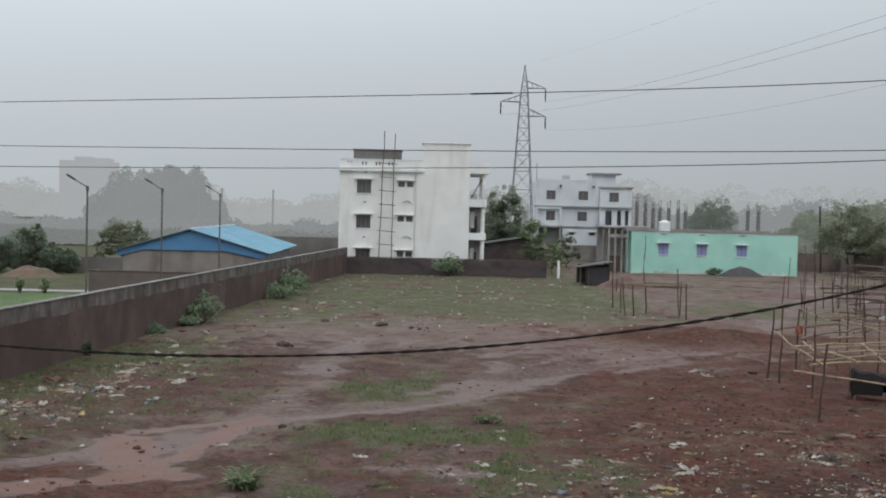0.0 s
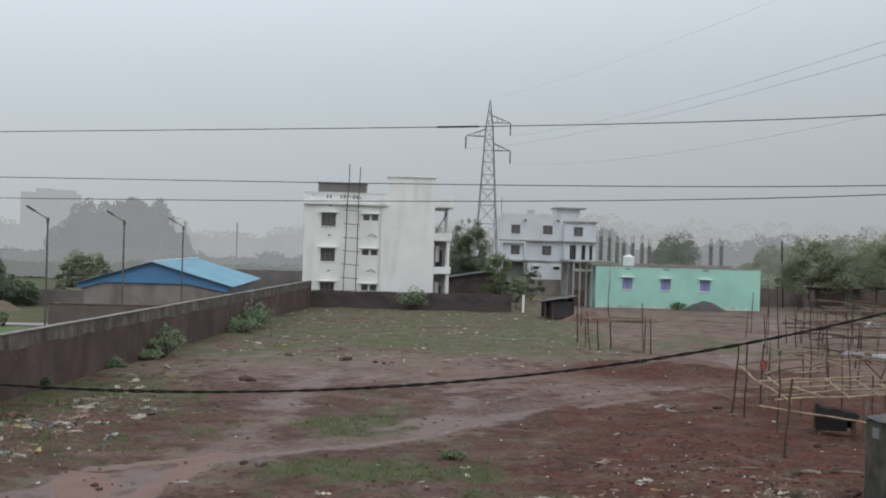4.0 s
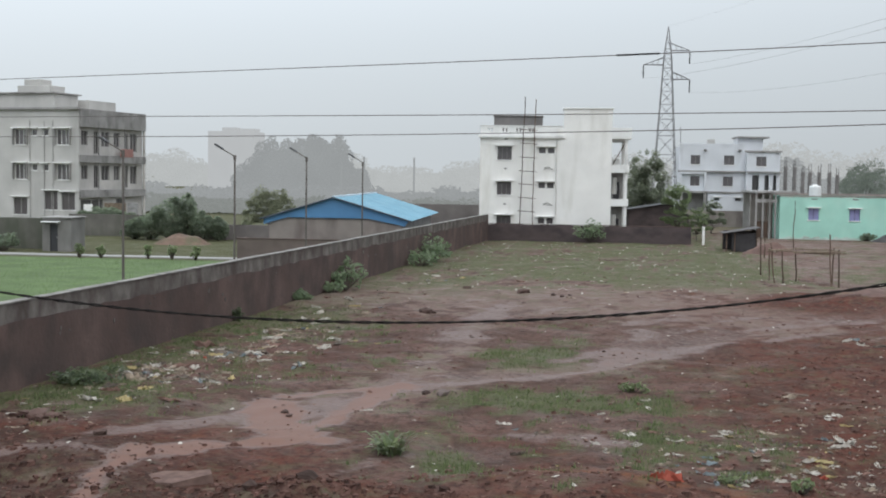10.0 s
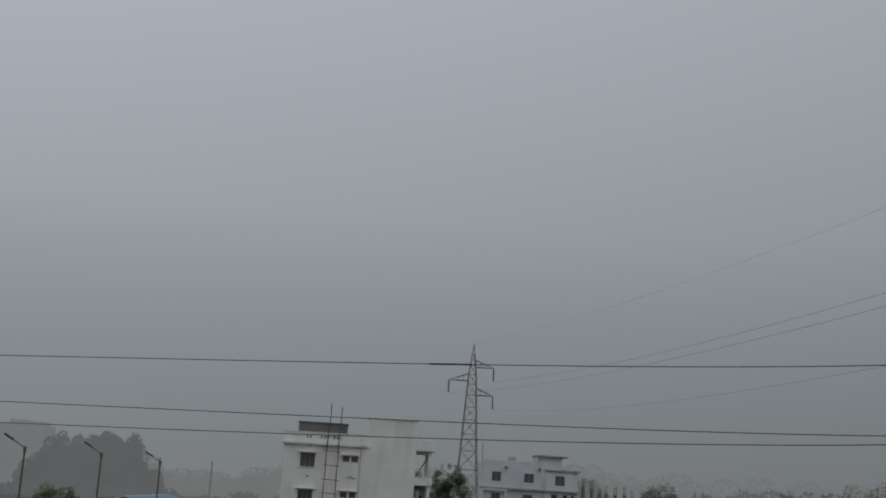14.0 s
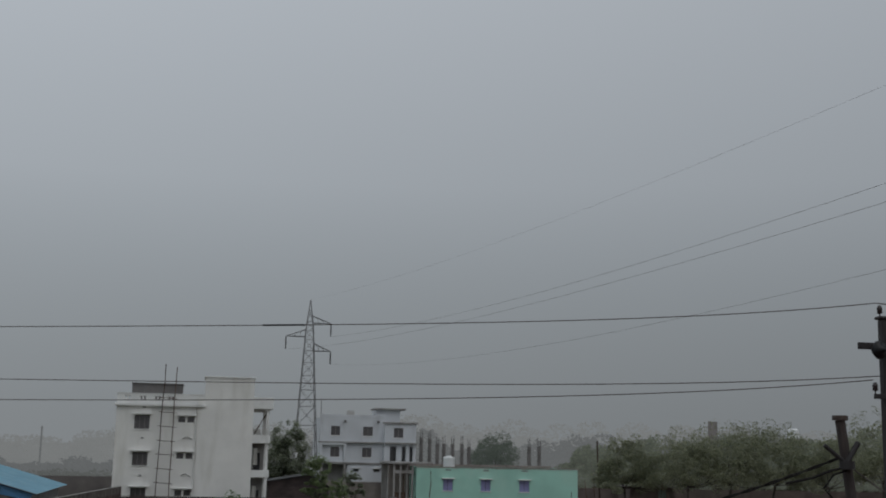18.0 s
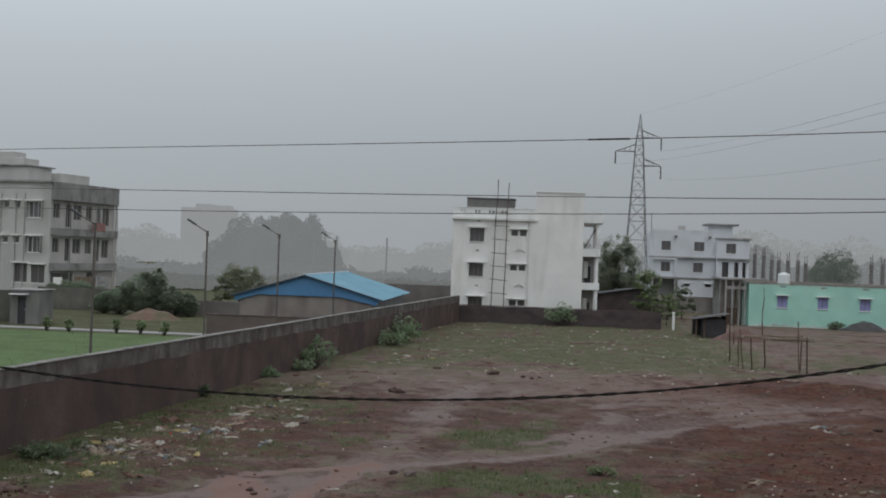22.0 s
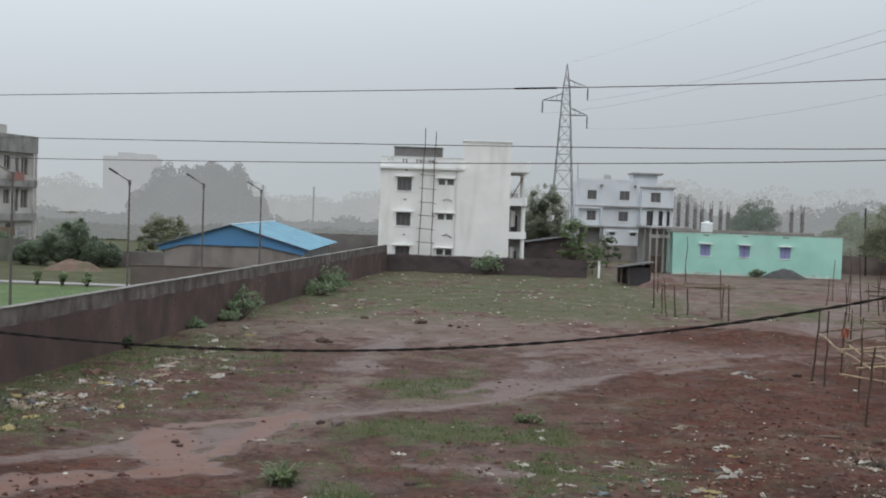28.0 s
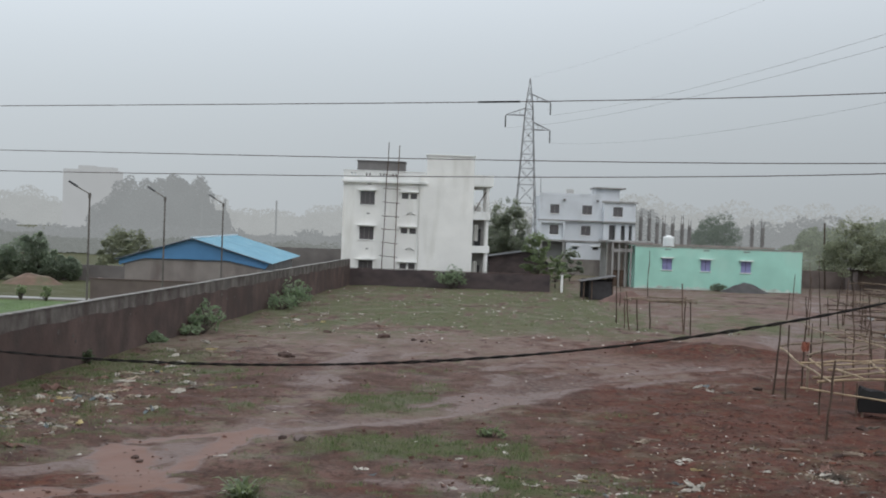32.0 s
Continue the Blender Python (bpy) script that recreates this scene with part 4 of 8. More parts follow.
# ---------------------------------------------------------------- white three-storey house
def white_house():
    h = thing("house", -8.1, 109, 0, "white limewashed three-storey house, rain-streaked, with open balconies", "house")
    wx = lambda x: x * 1.0583 + 8.1
    wz = lambda z: (z - 5.8) * 1.0583 + 5.8
    top, deep = 9.42, 10.5
    cols = [(wx(-6.14), wx(-4.9))]
    rows = [(wz(7.18), wz(8.33)), (wz(4.14), wz(5.27)), (wz(1.2), wz(2.34))]
    vents = [(wx(-2.55), wx(-1.98)), (wx(-1.80), wx(-1.24))]
    vrows = [(wz(7.78), wz(8.26)), (wz(4.77), wz(5.25)), (wz(1.7), wz(2.2))]
    holes = [(a, b, c, d) for a, b in cols for c, d in rows] + [(a, b, c, d) for a, b in vents for c, d in vrows]
    part("front_wall", pierced(0, wx(-0.95), 0, top, 0, 0.25, holes), M_WHITE, h)
    part("blank_wall", boxes((wx(-0.95), wx(3.68), -0.14, 0.25, 0, wz(9.9))), M_WHITE, h)
    part("side_wall", boxes((0, 0.25, 0.252, deep, 0, top)), M_WHITE, h)
    part("balcony_wall", turned(pierced(0, deep - 0.26, 0, top, 0, 0.25, [(1.2, 2.3, wz(z), wz(z) + 2.1) for z in (0.5, 3.95, 6.9)] + [(3.6, 5.0, wz(z) + 0.8, wz(z) + 2.1) for z in (0.5, 3.95, 6.9)]), 90, wx(3.68), 0.252), M_WHITE, h)
    part("back_wall", boxes((0.252, wx(3.68) - 0.252, deep - 0.25, deep, 0, top)), M_WHITE, h)
    for z in (3.35, 6.4, 9.05):
        part("floor_slab", boxes((0.252, wx(3.42), 0.252, deep - 0.252, wz(z), wz(z) + 0.15)), M_CONCRETE, h)
    # added dark wall, painted as room shade behind the windows
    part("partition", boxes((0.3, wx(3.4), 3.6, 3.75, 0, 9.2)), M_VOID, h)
    # cornice and parapet with small vents
    part("cornice", boxes((-0.16, wx(-0.35), -0.34, -0.003, top - 0.16, top + 0.10), bevel=0.02), M_TRIM, h)
    slots = []
    for c in (-7.0, -5.75, -4.55, -3.45):
        slots += [(wx(c) + d, wx(c) + d + 0.15, top + 0.42, top + 0.68) for d in (0, 0.30)]
    part("parapet", pierced(0, wx(-0.5), top + 0.103, wz(10.1), -0.02, 0.13, slots), M_TRIM, h)
    for a, b, c, d in slots:
        part("vent_hood", boxes((a - 0.05, b + 0.05, -0.07, -0.022, d, d + 0.05)), M_FLAT, h)
    part("drain_mouth", boxes((wx(-5.55), wx(-5.25), -0.06, -0.003, top - 0.32, top - 0.2), bevel=0.02), M_FLAT, h)
    part("parapet_cap", boxes((-0.06, wx(-0.47), -0.07, 0.18, wz(10.1) + 0.002, wz(10.1) + 0.06), bevel=0.01), M_TRIM, h)
    part("side_parapet", boxes((0, 0.13, 0.135, deep, top + 0.103, wz(10.1))), M_TRIM, h)
    sh = part("stair_head", boxes((wx(-0.46), wx(3.68), -0.142, 4.6, wz(9.9) + 0.002, wz(11.6))), M_WHITE, h)
    part("roof_edge", boxes((wx(-0.46) - 0.1, wx(3.68) + 0.1, -0.25, 4.7, wz(11.6) + 0.002, wz(11.6) + 0.13), bevel=0.015), M_TRIM, sh)
    tank = part("tank_enclosure", boxes((wx(-6.58), wx(-2.37), 1.6, 4.4, top, wz(10.99)), bevel=0.02), M_DARKCONC, h, "dark bare concrete water tank enclosure on the roof")
    part("tank_lid", boxes((wx(-6.65), wx(-2.3), 1.5, 4.5, wz(10.99) + 0.002, wz(10.99) + 0.1), bevel=0.01), M_DARKCONC, tank)
    for a, b in cols:
        for c, d in rows:
            window(h, a, b, c, d, 0, hood=0.45, bars=3)
    for c, d in vrows:
        for a, b in vents:
            window(h, a, b, c, d, 0, hood=0.0, bars=1, sill=False)
        part("sun_hood", boxes((vents[0][0] - 0.2, vents[1][1] + 0.15, -0.35, -0.003, d + 0.08, d + 0.18), bevel=0.015), M_TRIM, h)
    # small round drain mouths and a raised pipe
    for z in (6.35, 3.28):
        part("drain_mouth", boxes((wx(-5.55), wx(-5.3), -0.06, -0.003, wz(z), wz(z) + 0.14), bevel=0.02), M_FLAT, h)
        part("drain_pipe", rods(((wx(-2.1), -0.05, wz(z) + 0.1), (wx(-1.75), -0.12, wz(z) + 0.28), 0.04), ((wx(-1.75), -0.12, wz(z) + 0.28), (wx(-1.35), -0.05, wz(z) + 0.02), 0.04)), M_FLAT, h)
    part("rain_pipe", rods(((wx(-1.12), -0.07, 0), (wx(-1.12), -0.07, top - 0.2), 0.05)), M_TRIM, h)
    # open balconies on the street side
    xb = wx(5.12)
    for lo, hi in ((3.33, 3.93), (6.2, 6.86)):
        b = part("balcony", boxes((wx(3.68) + 0.003, xb, 0.05, deep, wz(lo), wz(lo) + 0.15)), M_CONCRETE, h)
        part("balcony_parapet", boxes((wx(3.68) + 0.003, xb + 0.06, -0.02, 0.10, wz(lo) - 0.02, wz(hi)), (xb - 0.06, xb + 0.06, 0.102, deep, wz(lo) - 0.02, wz(hi)), bevel=0.012), M_TRIM, b)
    r = part("balcony_roof", boxes((wx(3.68) + 0.003, xb + 0.15, -0.1, deep, wz(9.05), wz(9.25))), M_TRIM, h)
    part("roof_parapet", boxes((wx(3.68) + 0.003, xb + 0.25, -0.15, 0.0, wz(9.1), wz(10.05)), (xb + 0.10, xb + 0.25, 0.002, deep, wz(9.1), wz(10.05)), bevel=0.012), M_TRIM, r)
    # inner walls behind the two lower balconies; the top one is open to the sky
    for a, c in ((0.0, wz(3.3)), (wz(3.5), wz(6.18))):
        part("cross_wall", pierced(wx(3.68) + 0.01, xb - 0.4, a, c, 1.9, 2.05, [(wx(3.68) + 0.25, xb - 0.7, a, a + 2.0)]), M_FLAT, h)
        # a dark sheet paints the shade inside the door opening
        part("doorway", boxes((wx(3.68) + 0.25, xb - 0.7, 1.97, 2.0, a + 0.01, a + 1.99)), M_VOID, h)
        part("hanging_cloth", crumple_sheet(0.4, 1.5), M_CREAM, h, "pale cloth hung in the balcony").matrix_local = pose(wx(3.68) + 0.12, 0.55, a + 0.9)
    part("balcony_rail", boxes((wx(3.68) + 0.005, xb - 0.36, deep - 0.12, deep - 0.02, wz(6.4), wz(7.5))), M_TRIM, h)
    part("prop_pole", rods(((wx(3.68) + 0.15, 0.5, wz(6.95)), (xb - 0.4, 0.7, wz(8.6)), 0.05)), M_WOODGREY, h)
    for y in (0.12, 3.6, 7.2):
        for a, c in ((0.0, wz(3.3)), (wz(3.5), wz(6.18)), (wz(6.4), wz(9.04))):
            part("column", boxes((xb - 0.34, xb - 0.08, y, y + 0.26, a, c), bevel=0.012), M_TRIM, h)
    return h


white_house()

# bamboo ladder lashed to the front of the white house
lad = thing("ladder", -3.9, 108.55, 0, "tall weathered bamboo scaffold ladder against the white house", "ladder")
lr = random.Random(3)
for x0, x1, zt in ((-0.46, -0.12, 13.0), (0.68, 0.83, 12.75)):
    part("rail", tube([(x0 + (x1 - x0) * i / 8 + lr.uniform(-0.04, 0.04), -0.35 + 0.5 * i / 8, zt * i / 8) for i in range(9)], 0.042), M_WOODGREY, lad)
for i in range(8):
    z = 1.2 + i * 1.25 + lr.uniform(-0.15, 0.15)
    f = z / 13
    part("rung", crooked(bmesh.new(), (-0.72 + 0.34 * f, -0.35 + 0.5 * f - 0.07, z + 0.05), (0.95 + 0.15 * f, -0.35 + 0.5 * f - 0.07, z - 0.05), 0.034, 0.03, lr, 3, 0.01), M_WOODGREY, lad)


# ---------------------------------------------------------------- pale grey house behind
def grey_house():
    h = thing("house", 13.7, 150, 0, "pale grey three-storey house with dark concrete bands", "house")
    wx = lambda x: x - 13.7
    wins = [(wx(15.1), wx(16.25), 7.55, 8.7), (wx(19.15), wx(20.4), 7.55, 8.7), (wx(15.1), wx(16.25), 4.9, 6.1), (wx(19.1), wx(20.3), 4.9, 6.1)]
    part("front_wall", pierced(0, wx(21.8), 4.2, 9.75, 0, 0.25, wins), M_GREYWALL, h)
    for w in wins:
        window(h, *w, 0, hood=0.0, bars=2)
    rw = [(wx(22.94), wx(24.15), 7.4, 8.6), (wx(22.5), wx(23.3), 4.4, 6.3), (wx(24.0), wx(24.5), 4.4, 6.3), (wx(25.0), wx(25.4), 4.4, 6.3)]
    part("front_wall", pierced(wx(21.8), wx(25.8), 4.2, 9.1, -0.9, -0.65, rw), M_GREYWALL, h)
    window(h, *rw[0], -0.9, hood=0.0, bars=2)
    # opaque dark panes stand in for the shade inside
    for w in rw[1:]:
        part("shade_pane", boxes((w[0], w[1], -0.1, -0.06, w[2], w[3])), M_PANE, h)
    part("return_wall", boxes((wx(21.8), wx(21.8) + 0.25, -0.648, 0.0, 4.2, 9.1), (wx(25.55), wx(25.8), -0.648, 9.0, 4.2, 9.1)), M_GREYWALL, h)
    part("side_wall", boxes((0, 0.25, 0.252, 9, 0, 9.75)), M_GREYWALL, h)
    part("back_wall", boxes((0.252, wx(25.55), 8.75, 9, 0, 9.1)), M_GREYWALL, h)
    part("roof_slab", boxes((0.252, wx(25.54), 0.252, 8.75, 9.0, 9.14)), M_CONCRETE, h)
    for z, e in ((6.62, 0.18), (4.02, 0.22)):
        part("concrete_band", boxes((-0.15, wx(21.78), -0.45, -0.003, z, z + e), (wx(21.8), wx(26.0), -1.35, -0.905, z, z + e), bevel=0.015), M_CONCRETE, h)
    part("parapet", boxes((0, wx(21.8), 0.0, 0.14, 9.752, 10.15), bevel=0.01), M_GREYWALL, h)
    part("parapet", boxes((wx(21.5), wx(26.0), -1.1, -0.9, 9.103, 9.32), bevel=0.01), M_CONCRETE, h)
    part("ground_wall", pierced(wx(17.2), wx(22.8), 0, 4.0, -0.3, -0.05, [(wx(18.0), wx(18.7), 3.1, 3.45), (wx(20.6), wx(21.3), 3.1, 3.45)]), M_GREYWALL, h)
    for x in (18.0, 20.6):
        window(h, wx(x), wx(x) + 0.7, 3.1, 3.45, -0.3, bars=1, hood=0.3, sill=False)
    for x in (14.0, 16.9, 23.2, 25.4):
        part("column", boxes((wx(x) - 0.15, wx(x) + 0.15, -0.6, -0.3, 0, 4.0)), M_FLAT, h)
    part("ground_core", boxes((0.3, wx(25.5), 1.5, 1.75, 0, 4.0)), M_FLAT, h)
    sh = part("stair_head", boxes((wx(20.9), wx(24.0), 1.2, 5.0, 9.14, 10.9)), M_GREYWALL, h)
    part("roof_edge", boxes((wx(20.75), wx(24.7), 0.7, 5.5, 10.902, 11.1), bevel=0.015), M_CONCRETE, sh)
    part("chimney_block", boxes((wx(17.4), wx(18.3), 2.5, 3.4, 9.14, 10.75), bevel=0.02), M_CREAM, h, "weathered pinkish block on the roof")
    part("roof_pole", rods(((wx(13.9), 1.0, 9.7), (wx(13.85), 1.0, 12.2), 0.05)), M_STEEL, h)
    for x0, x1, z0, z1 in ((13.75, 14.05, 4.24, 6.62), (16.75, 17.05, 4.24, 6.62), (14.05, 16.75, 4.24, 4.5), (14.05, 16.75, 6.36, 6.62)):
        part("bay_surround", boxes((wx(x0), wx(x1), -0.42, -0.003, z0, z1), bevel=0.015), M_GREYWALL, h)
    for x in (16.7, 20.9):
        part("spout", boxes((wx(x), wx(x) + 0.3, -0.3, -0.003, 9.2, 9.45), bevel=0.02), M_DARKCONC, h)


grey_house()
low = thing("compound_wall", 13, 146, 0, "low grey-brown compound wall of the pale house", "wall")
part("wall_body", boxes((0, 11.5, 0, 0.2, 0, 1.95)), M_SHEDWALL, low)
porch = thing("porch", 21.8, 143, 0, "small concrete porch with columns beside the pale house", "porch")
part("roof_slab", boxes((-1.0, 4.8, -1.5, 3.0, 4.25, 4.5), bevel=0.02), M_CONCRETE, porch)
for x in (-0.5, 2.0, 4.5):
    part("column", boxes((x - 0.1, x + 0.1, -1.3, -1.1, 0, 4.25)), M_CONCRETE, porch)
part("back_wall", boxes((-0.8, 4.6, 2.4, 2.6, 0, 4.25)), M_FLAT, porch)

# ---------------------------------------------------------------- columns of an unfinished building
cr = random.Random(8)
for x, z in ((26.76, 7.5), (27.9, 7.4), (28.9, 6.8), (29.8, 6.8), (31.0, 6.8), (32.2, 6.8), (33.0, 6.5), (41.0, 6.7), (42.4, 6.7)):
    c = thing("concrete_column", x, 151 + cr.uniform(-0.5, 0.5), 0, "bare grey concrete column of an unfinished building", "column", "unfinished building columns")
    part("shaft", boxes((-0.2, 0.2, -0.2, 0.2, 0, z), bevel=0.02), M_DARKCONC, c)
    for dx, dy in ((-0.12, -0.12), (0.12, -0.12), (0.12, 0.12), (-0.12, 0.12)):
        part("rebar", rods(((dx, dy, z), (dx + cr.uniform(-0.1, 0.1), dy, z + cr.uniform(0.7, 1.2)), 0.02)), M_RUSTPOLE, c)


# ---------------------------------------------------------------- mint green house
def green_house():
    h = thing("house", 20.7, 119, 0, "single-storey mint green house with lilac window shutters", "house", rz=1.5)
    W, T = 17.0, 4.22
    wins = [(2.75, 3.75, 1.92, 3.05), (6.68, 7.68, 1.90, 3.03), (10.75, 11.8, 1.88, 3.0)]
    part("front_wall", pierced(0, W, -0.2, T, 0, 0.25, wins), M_GREEN, h)
    part("side_wall", boxes((0, 0.25, 0.252, 8.5, -0.2, T)), M_GREEN, h)
    part("side_wall", boxes((W - 0.25, W, 0.252, 8.5, -0.2, T)), M_GREEN, h)
    part("back_wall", boxes((0.252, W - 0.252, 8.25, 8.5, -0.2, T)), M_GREEN, h)
    part("roof_slab", boxes((0.252, W - 0.252, 0.252, 8.25, T - 0.75, T - 0.6)), M_CONCRETE, h)
    part("parapet_cap", boxes((-0.05, W + 0.05, -0.06, 0.30, T + 0.003, T + 0.07), bevel=0.01), M_SHEDWALL, h, "bare brown parapet top")
    part("rear_parapet", boxes((0.3, W - 0.3, 8.0, 8.24, T + 0.003, T + 0.22)), M_SHEDWALL, h)
    for a, b, c, d in wins:
        w = part("window", boxes((a, b, 0.10, 0.14, c, d)), M_LILAC, h, "closed lilac window shutters")
        part("shutter_gap", boxes(((a + b) / 2 - 0.02, (a + b) / 2 + 0.02, 0.085, 0.098, c, d)), M_DOOR, w)
        for z in (c + 0.3, c + 0.75):
            part("shutter_batten", boxes((a + 0.05, b - 0.05, 0.08, 0.098, z, z + 0.06)), M_LILAC, w)
        part("sun_hood", boxes((a - 0.15, b + 0.15, -0.4, -0.003, d + 0.05, d + 0.14), bevel=0.015), M_TRIM, w)
        part("window_sill", boxes((a - 0.1, b + 0.1, -0.08, 0.08, c - 0.08, c - 0.003), bevel=0.01), M_TRIM, w)
        part("vent", boxes((a + 0.25, b - 0.2, -0.03, -0.003, T - 0.3, T - 0.2)), M_DARKCONC, h)
    part("plinth", uneven_strip(W, 0.34, -0.02, -0.003, -0.2, 0.22, random.Random(4), 0.0, 0.14), M_PEELED, h, "peeling pale strip along the wall's foot")
    part("worn_edge", uneven_strip(W, 0.5, -0.012, -0.003, T - 0.09, T - 0.005, random.Random(6), 0.05, 0.0), M_PEELED, h, "pale worn paint along the parapet")
    return h


green_house()
tk = thing("water_tank", 24.6, 122, 3.62, "white round plastic water tank on the green roof", "water tank")
part("body", lathe([(0.58, 0), (0.60, 0.1), (0.58, 0.5), (0.60, 0.55), (0.58, 0.95), (0.60, 1.0), (0.58, 1.45), (0.60, 1.5), (0.56, 1.62), (0.25, 1.68)], 22), M_WHITEPLASTIC, tk, smooth=True)
part("lid", lathe([(0.26, 1.682), (0.27, 1.74), (0.2, 1.77)], 16), M_WHITEPLASTIC, tk)
an = thing("side_annex", 18.4, 119.8, 0, "dark open annex with flat slab beside the green house", "annex")
part("slab", boxes((0, 2.2, -0.6, 5, 4.45, 4.65), bevel=0.02), M_CONCRETE, an)
for x in (0.1, 0.75, 1.4, 1.95):
    part("post", boxes((x - 0.08, x + 0.08, -0.4, -0.24, 0, 4.45)), M_FLAT, an)
part("lintel", boxes((0.0, 2.1, -0.42, -0.22, 3.55, 3.85)), M_FLAT, an)
part("plank_screen", boxes((0.2, 1.3, -0.2, -0.14, 0.1, 1.7), bevel=0.01), M_WOODGREY, an)
part("back_wall", boxes((0, 2.2, 2.6, 2.8, 0, 4.45)), M_SHEDWALL, an)


def heap(name, x, y, z, r0, r1, h, mat, label, seed, flat=1.0):
    """An uneven heap of loose earth or sand."""
    bm = bmesh.new()
    n, m = 22, 9
    rings = []
    for j in range(m + 1):
        f = j / m
        ring = []
        for i in range(n):
            a = 2 * math.pi * i / n
            q = 1 + 0.22 * noise.noise(Vector((math.cos(a) * 1.3 + seed, math.sin(a) * 1.3, f * 2)))
            zz = h * (math.cos(f * math.pi / 2) ** 1.3) * (1 + 0.25 * noise.noise(Vector((math.cos(a) * f * 3, math.sin(a) * f * 3 + seed, 1)))) - 0.08 * f
            ring.append(bm.verts.new((math.cos(a) * r0 * f * q, math.sin(a) * r1 * f * q, zz)))
        rings.append(ring)
    for a, b in zip(rings[1:], rings[2:]):
        for i in range(n):
            bm.faces.new((a[i], b[i], b[(i + 1) % n], a[(i + 1) % n]))
    bm.faces.new(rings[1])
    ob = mesh_object(name, bm, mat, True)
    ob.location = (x, y, z)
    return tagged(ob, label, "mound")


heap("sand_mound", 31.3, 116.9, 0, 2.5, 1.3, 0.95, M_SANDHEAP, "dark wet sand heap by the green wall", 2.0)
heap("earth_mound", -30.4, 91.5, 0, 2.6, 2.0, 0.8, M_TANEARTH, "tan-brown earth heap beyond the lawn", 4.0)
heap("earth_mound", 14.6, 57.0, -0.05, 3.4, 2.4, 0.85, M_REDEARTH, "low red earth heap beside the track", 5.0)
heap("earth_mound", 26.5, 88, -0.05, 4.0, 2.2, 0.4, M_REDEARTH, "low red earth heap in the lot", 6.0)
heap("earth_mound", 16.0, 95, -0.05, 2.5, 1.5, 0.9, M_REDEARTH, "low earth heap beside the shack", 7.0)


# ---------------------------------------------------------------- left house with balconies
def left_house():
    h = thing("house", -47.7, 112, 0, "weathered cream three-storey house with grey balcony bands", "house", rz=-12)
    T = 11.72
    big = [(a, b, c, d) for c, d in ((8.15, 9.7), (4.72, 6.28)) for a, b in ((-7.45, -5.95), (-2.55, -0.95), (-12.4, -10.9))]
    small = [(a, b, c, d) for c, d in ((9.05, 9.7), (5.6, 6.25)) for a, b in ((-5.45, -4.8), (-4.15, -3.5))]
    low_w = [(-4.0, -2.45, 1.75, 3.6), (-2.0, -0.45, 1.75, 3.5), (-7.6, -6.0, 1.2, 2.9)]
    part("front_wall", pierced(-15, 0, 0, T, 0, 0.25, big + small + low_w), M_CREAM, h)
    for w in big:
        window(h, *w, 0, frame_mat=M_TRIM, hood=0.4, bars=3)
        for x in (w[0] - 0.1, w[1] + 0.02):
            part("window_fin", boxes((x, x + 0.08, -0.3, -0.003, w[2], w[3])), M_FLAT, h)
    for w in small:
        window(h, *w, 0, frame_mat=M_TRIM, hood=0.35, bars=1)
    for w in low_w:
        window(h, *w, 0, frame_mat=M_FLAT, hood=0.3, bars=2)
    for x in (-5.6, -3.9, -2.9):
        part("rain_pipe", rods(((x, -0.08, 0), (x, -0.08, 10.5), 0.045)), M_FLAT, h)
    D = 11.7
    side_w = []
    for z in (7.2, 3.8):
        side_w += [(0.8, 1.9, z + 1.0, z + 2.4), (2.9, 3.8, z + 0.15, z + 2.4), (4.2, 5.6, z + 0.9, z + 2.4), (6.4, 7.5, z + 0.9, z + 2.4), (8.3, 9.0, z + 0.15, z + 2.4), (9.4, 10.7, z + 0.5, z + 2.4)]
    side_w += [(0.7, 4.5, 0.3, 2.8), (6.8, 8.6, 0.3, 2.8)]
    part("side_wall", turned(pierced(0.252, D, 0, T, 0, 0.25, side_w), 90, -0.25), M_SIDE, h)
    # each opening is closed by a pane painted as dark as the room
    for a, b, c, d in side_w:
        part("shade_pane", turned(boxes((a, b, 0.20, 0.24, c, d)), 90, -0.25), M_PANE, h)
        part("opening_frame", turned(pierced(a, b, c, d, 0.1, 0.18, [(a + 0.07, (a + b) / 2 - 0.04, c + 0.06, d - 0.06), ((a + b) / 2 + 0.04, b - 0.07, c + 0.06, d - 0.06)]), 90, -0.25), M_FLAT, h)
    for lo, hi in ((6.45, 7.2), (3.0, 3.75)):
        part("floor_band", boxes((-0.002, 0.22, 0.1, D, lo, hi), bevel=0.015), M_BAND, h, "dark weathered band along the floor")
    part("roof_band", boxes((-0.002, 0.24, 0.1, D, 9.95, T + 0.02), bevel=0.015), M_BAND, h, "dark weathered plaster band under the roof")
    for y, z in ((3.3, 9.9), (7.9, 9.9)):
        part("rain_pipe", rods(((0.07, y, 0.2), (0.07, y, z), 0.06)), M_BAND, h)
    part("roof_edge", boxes((-15, 0.2, -0.3, -0.003, T - 0.12, T + 0.12), bevel=0.02), M_CONCRETE, h)
    for y in (D - 0.3,):
        part("column", boxes((0.0, 0.2, y, y + 0.24, 0, 9.94)), M_SIDE, h)
    part("far_wall", boxes((-15, -0.252, D - 0.25, D, 0, T)), M_CREAM, h)
    part("side_wall", boxes((-15, -14.75, 0.252, D - 0.252, 0, T)), M_CREAM, h)
    part("roof_slab", boxes((-14.7, -0.01, 0.252, D - 0.252, T - 0.2, T)), M_CONCRETE, h)
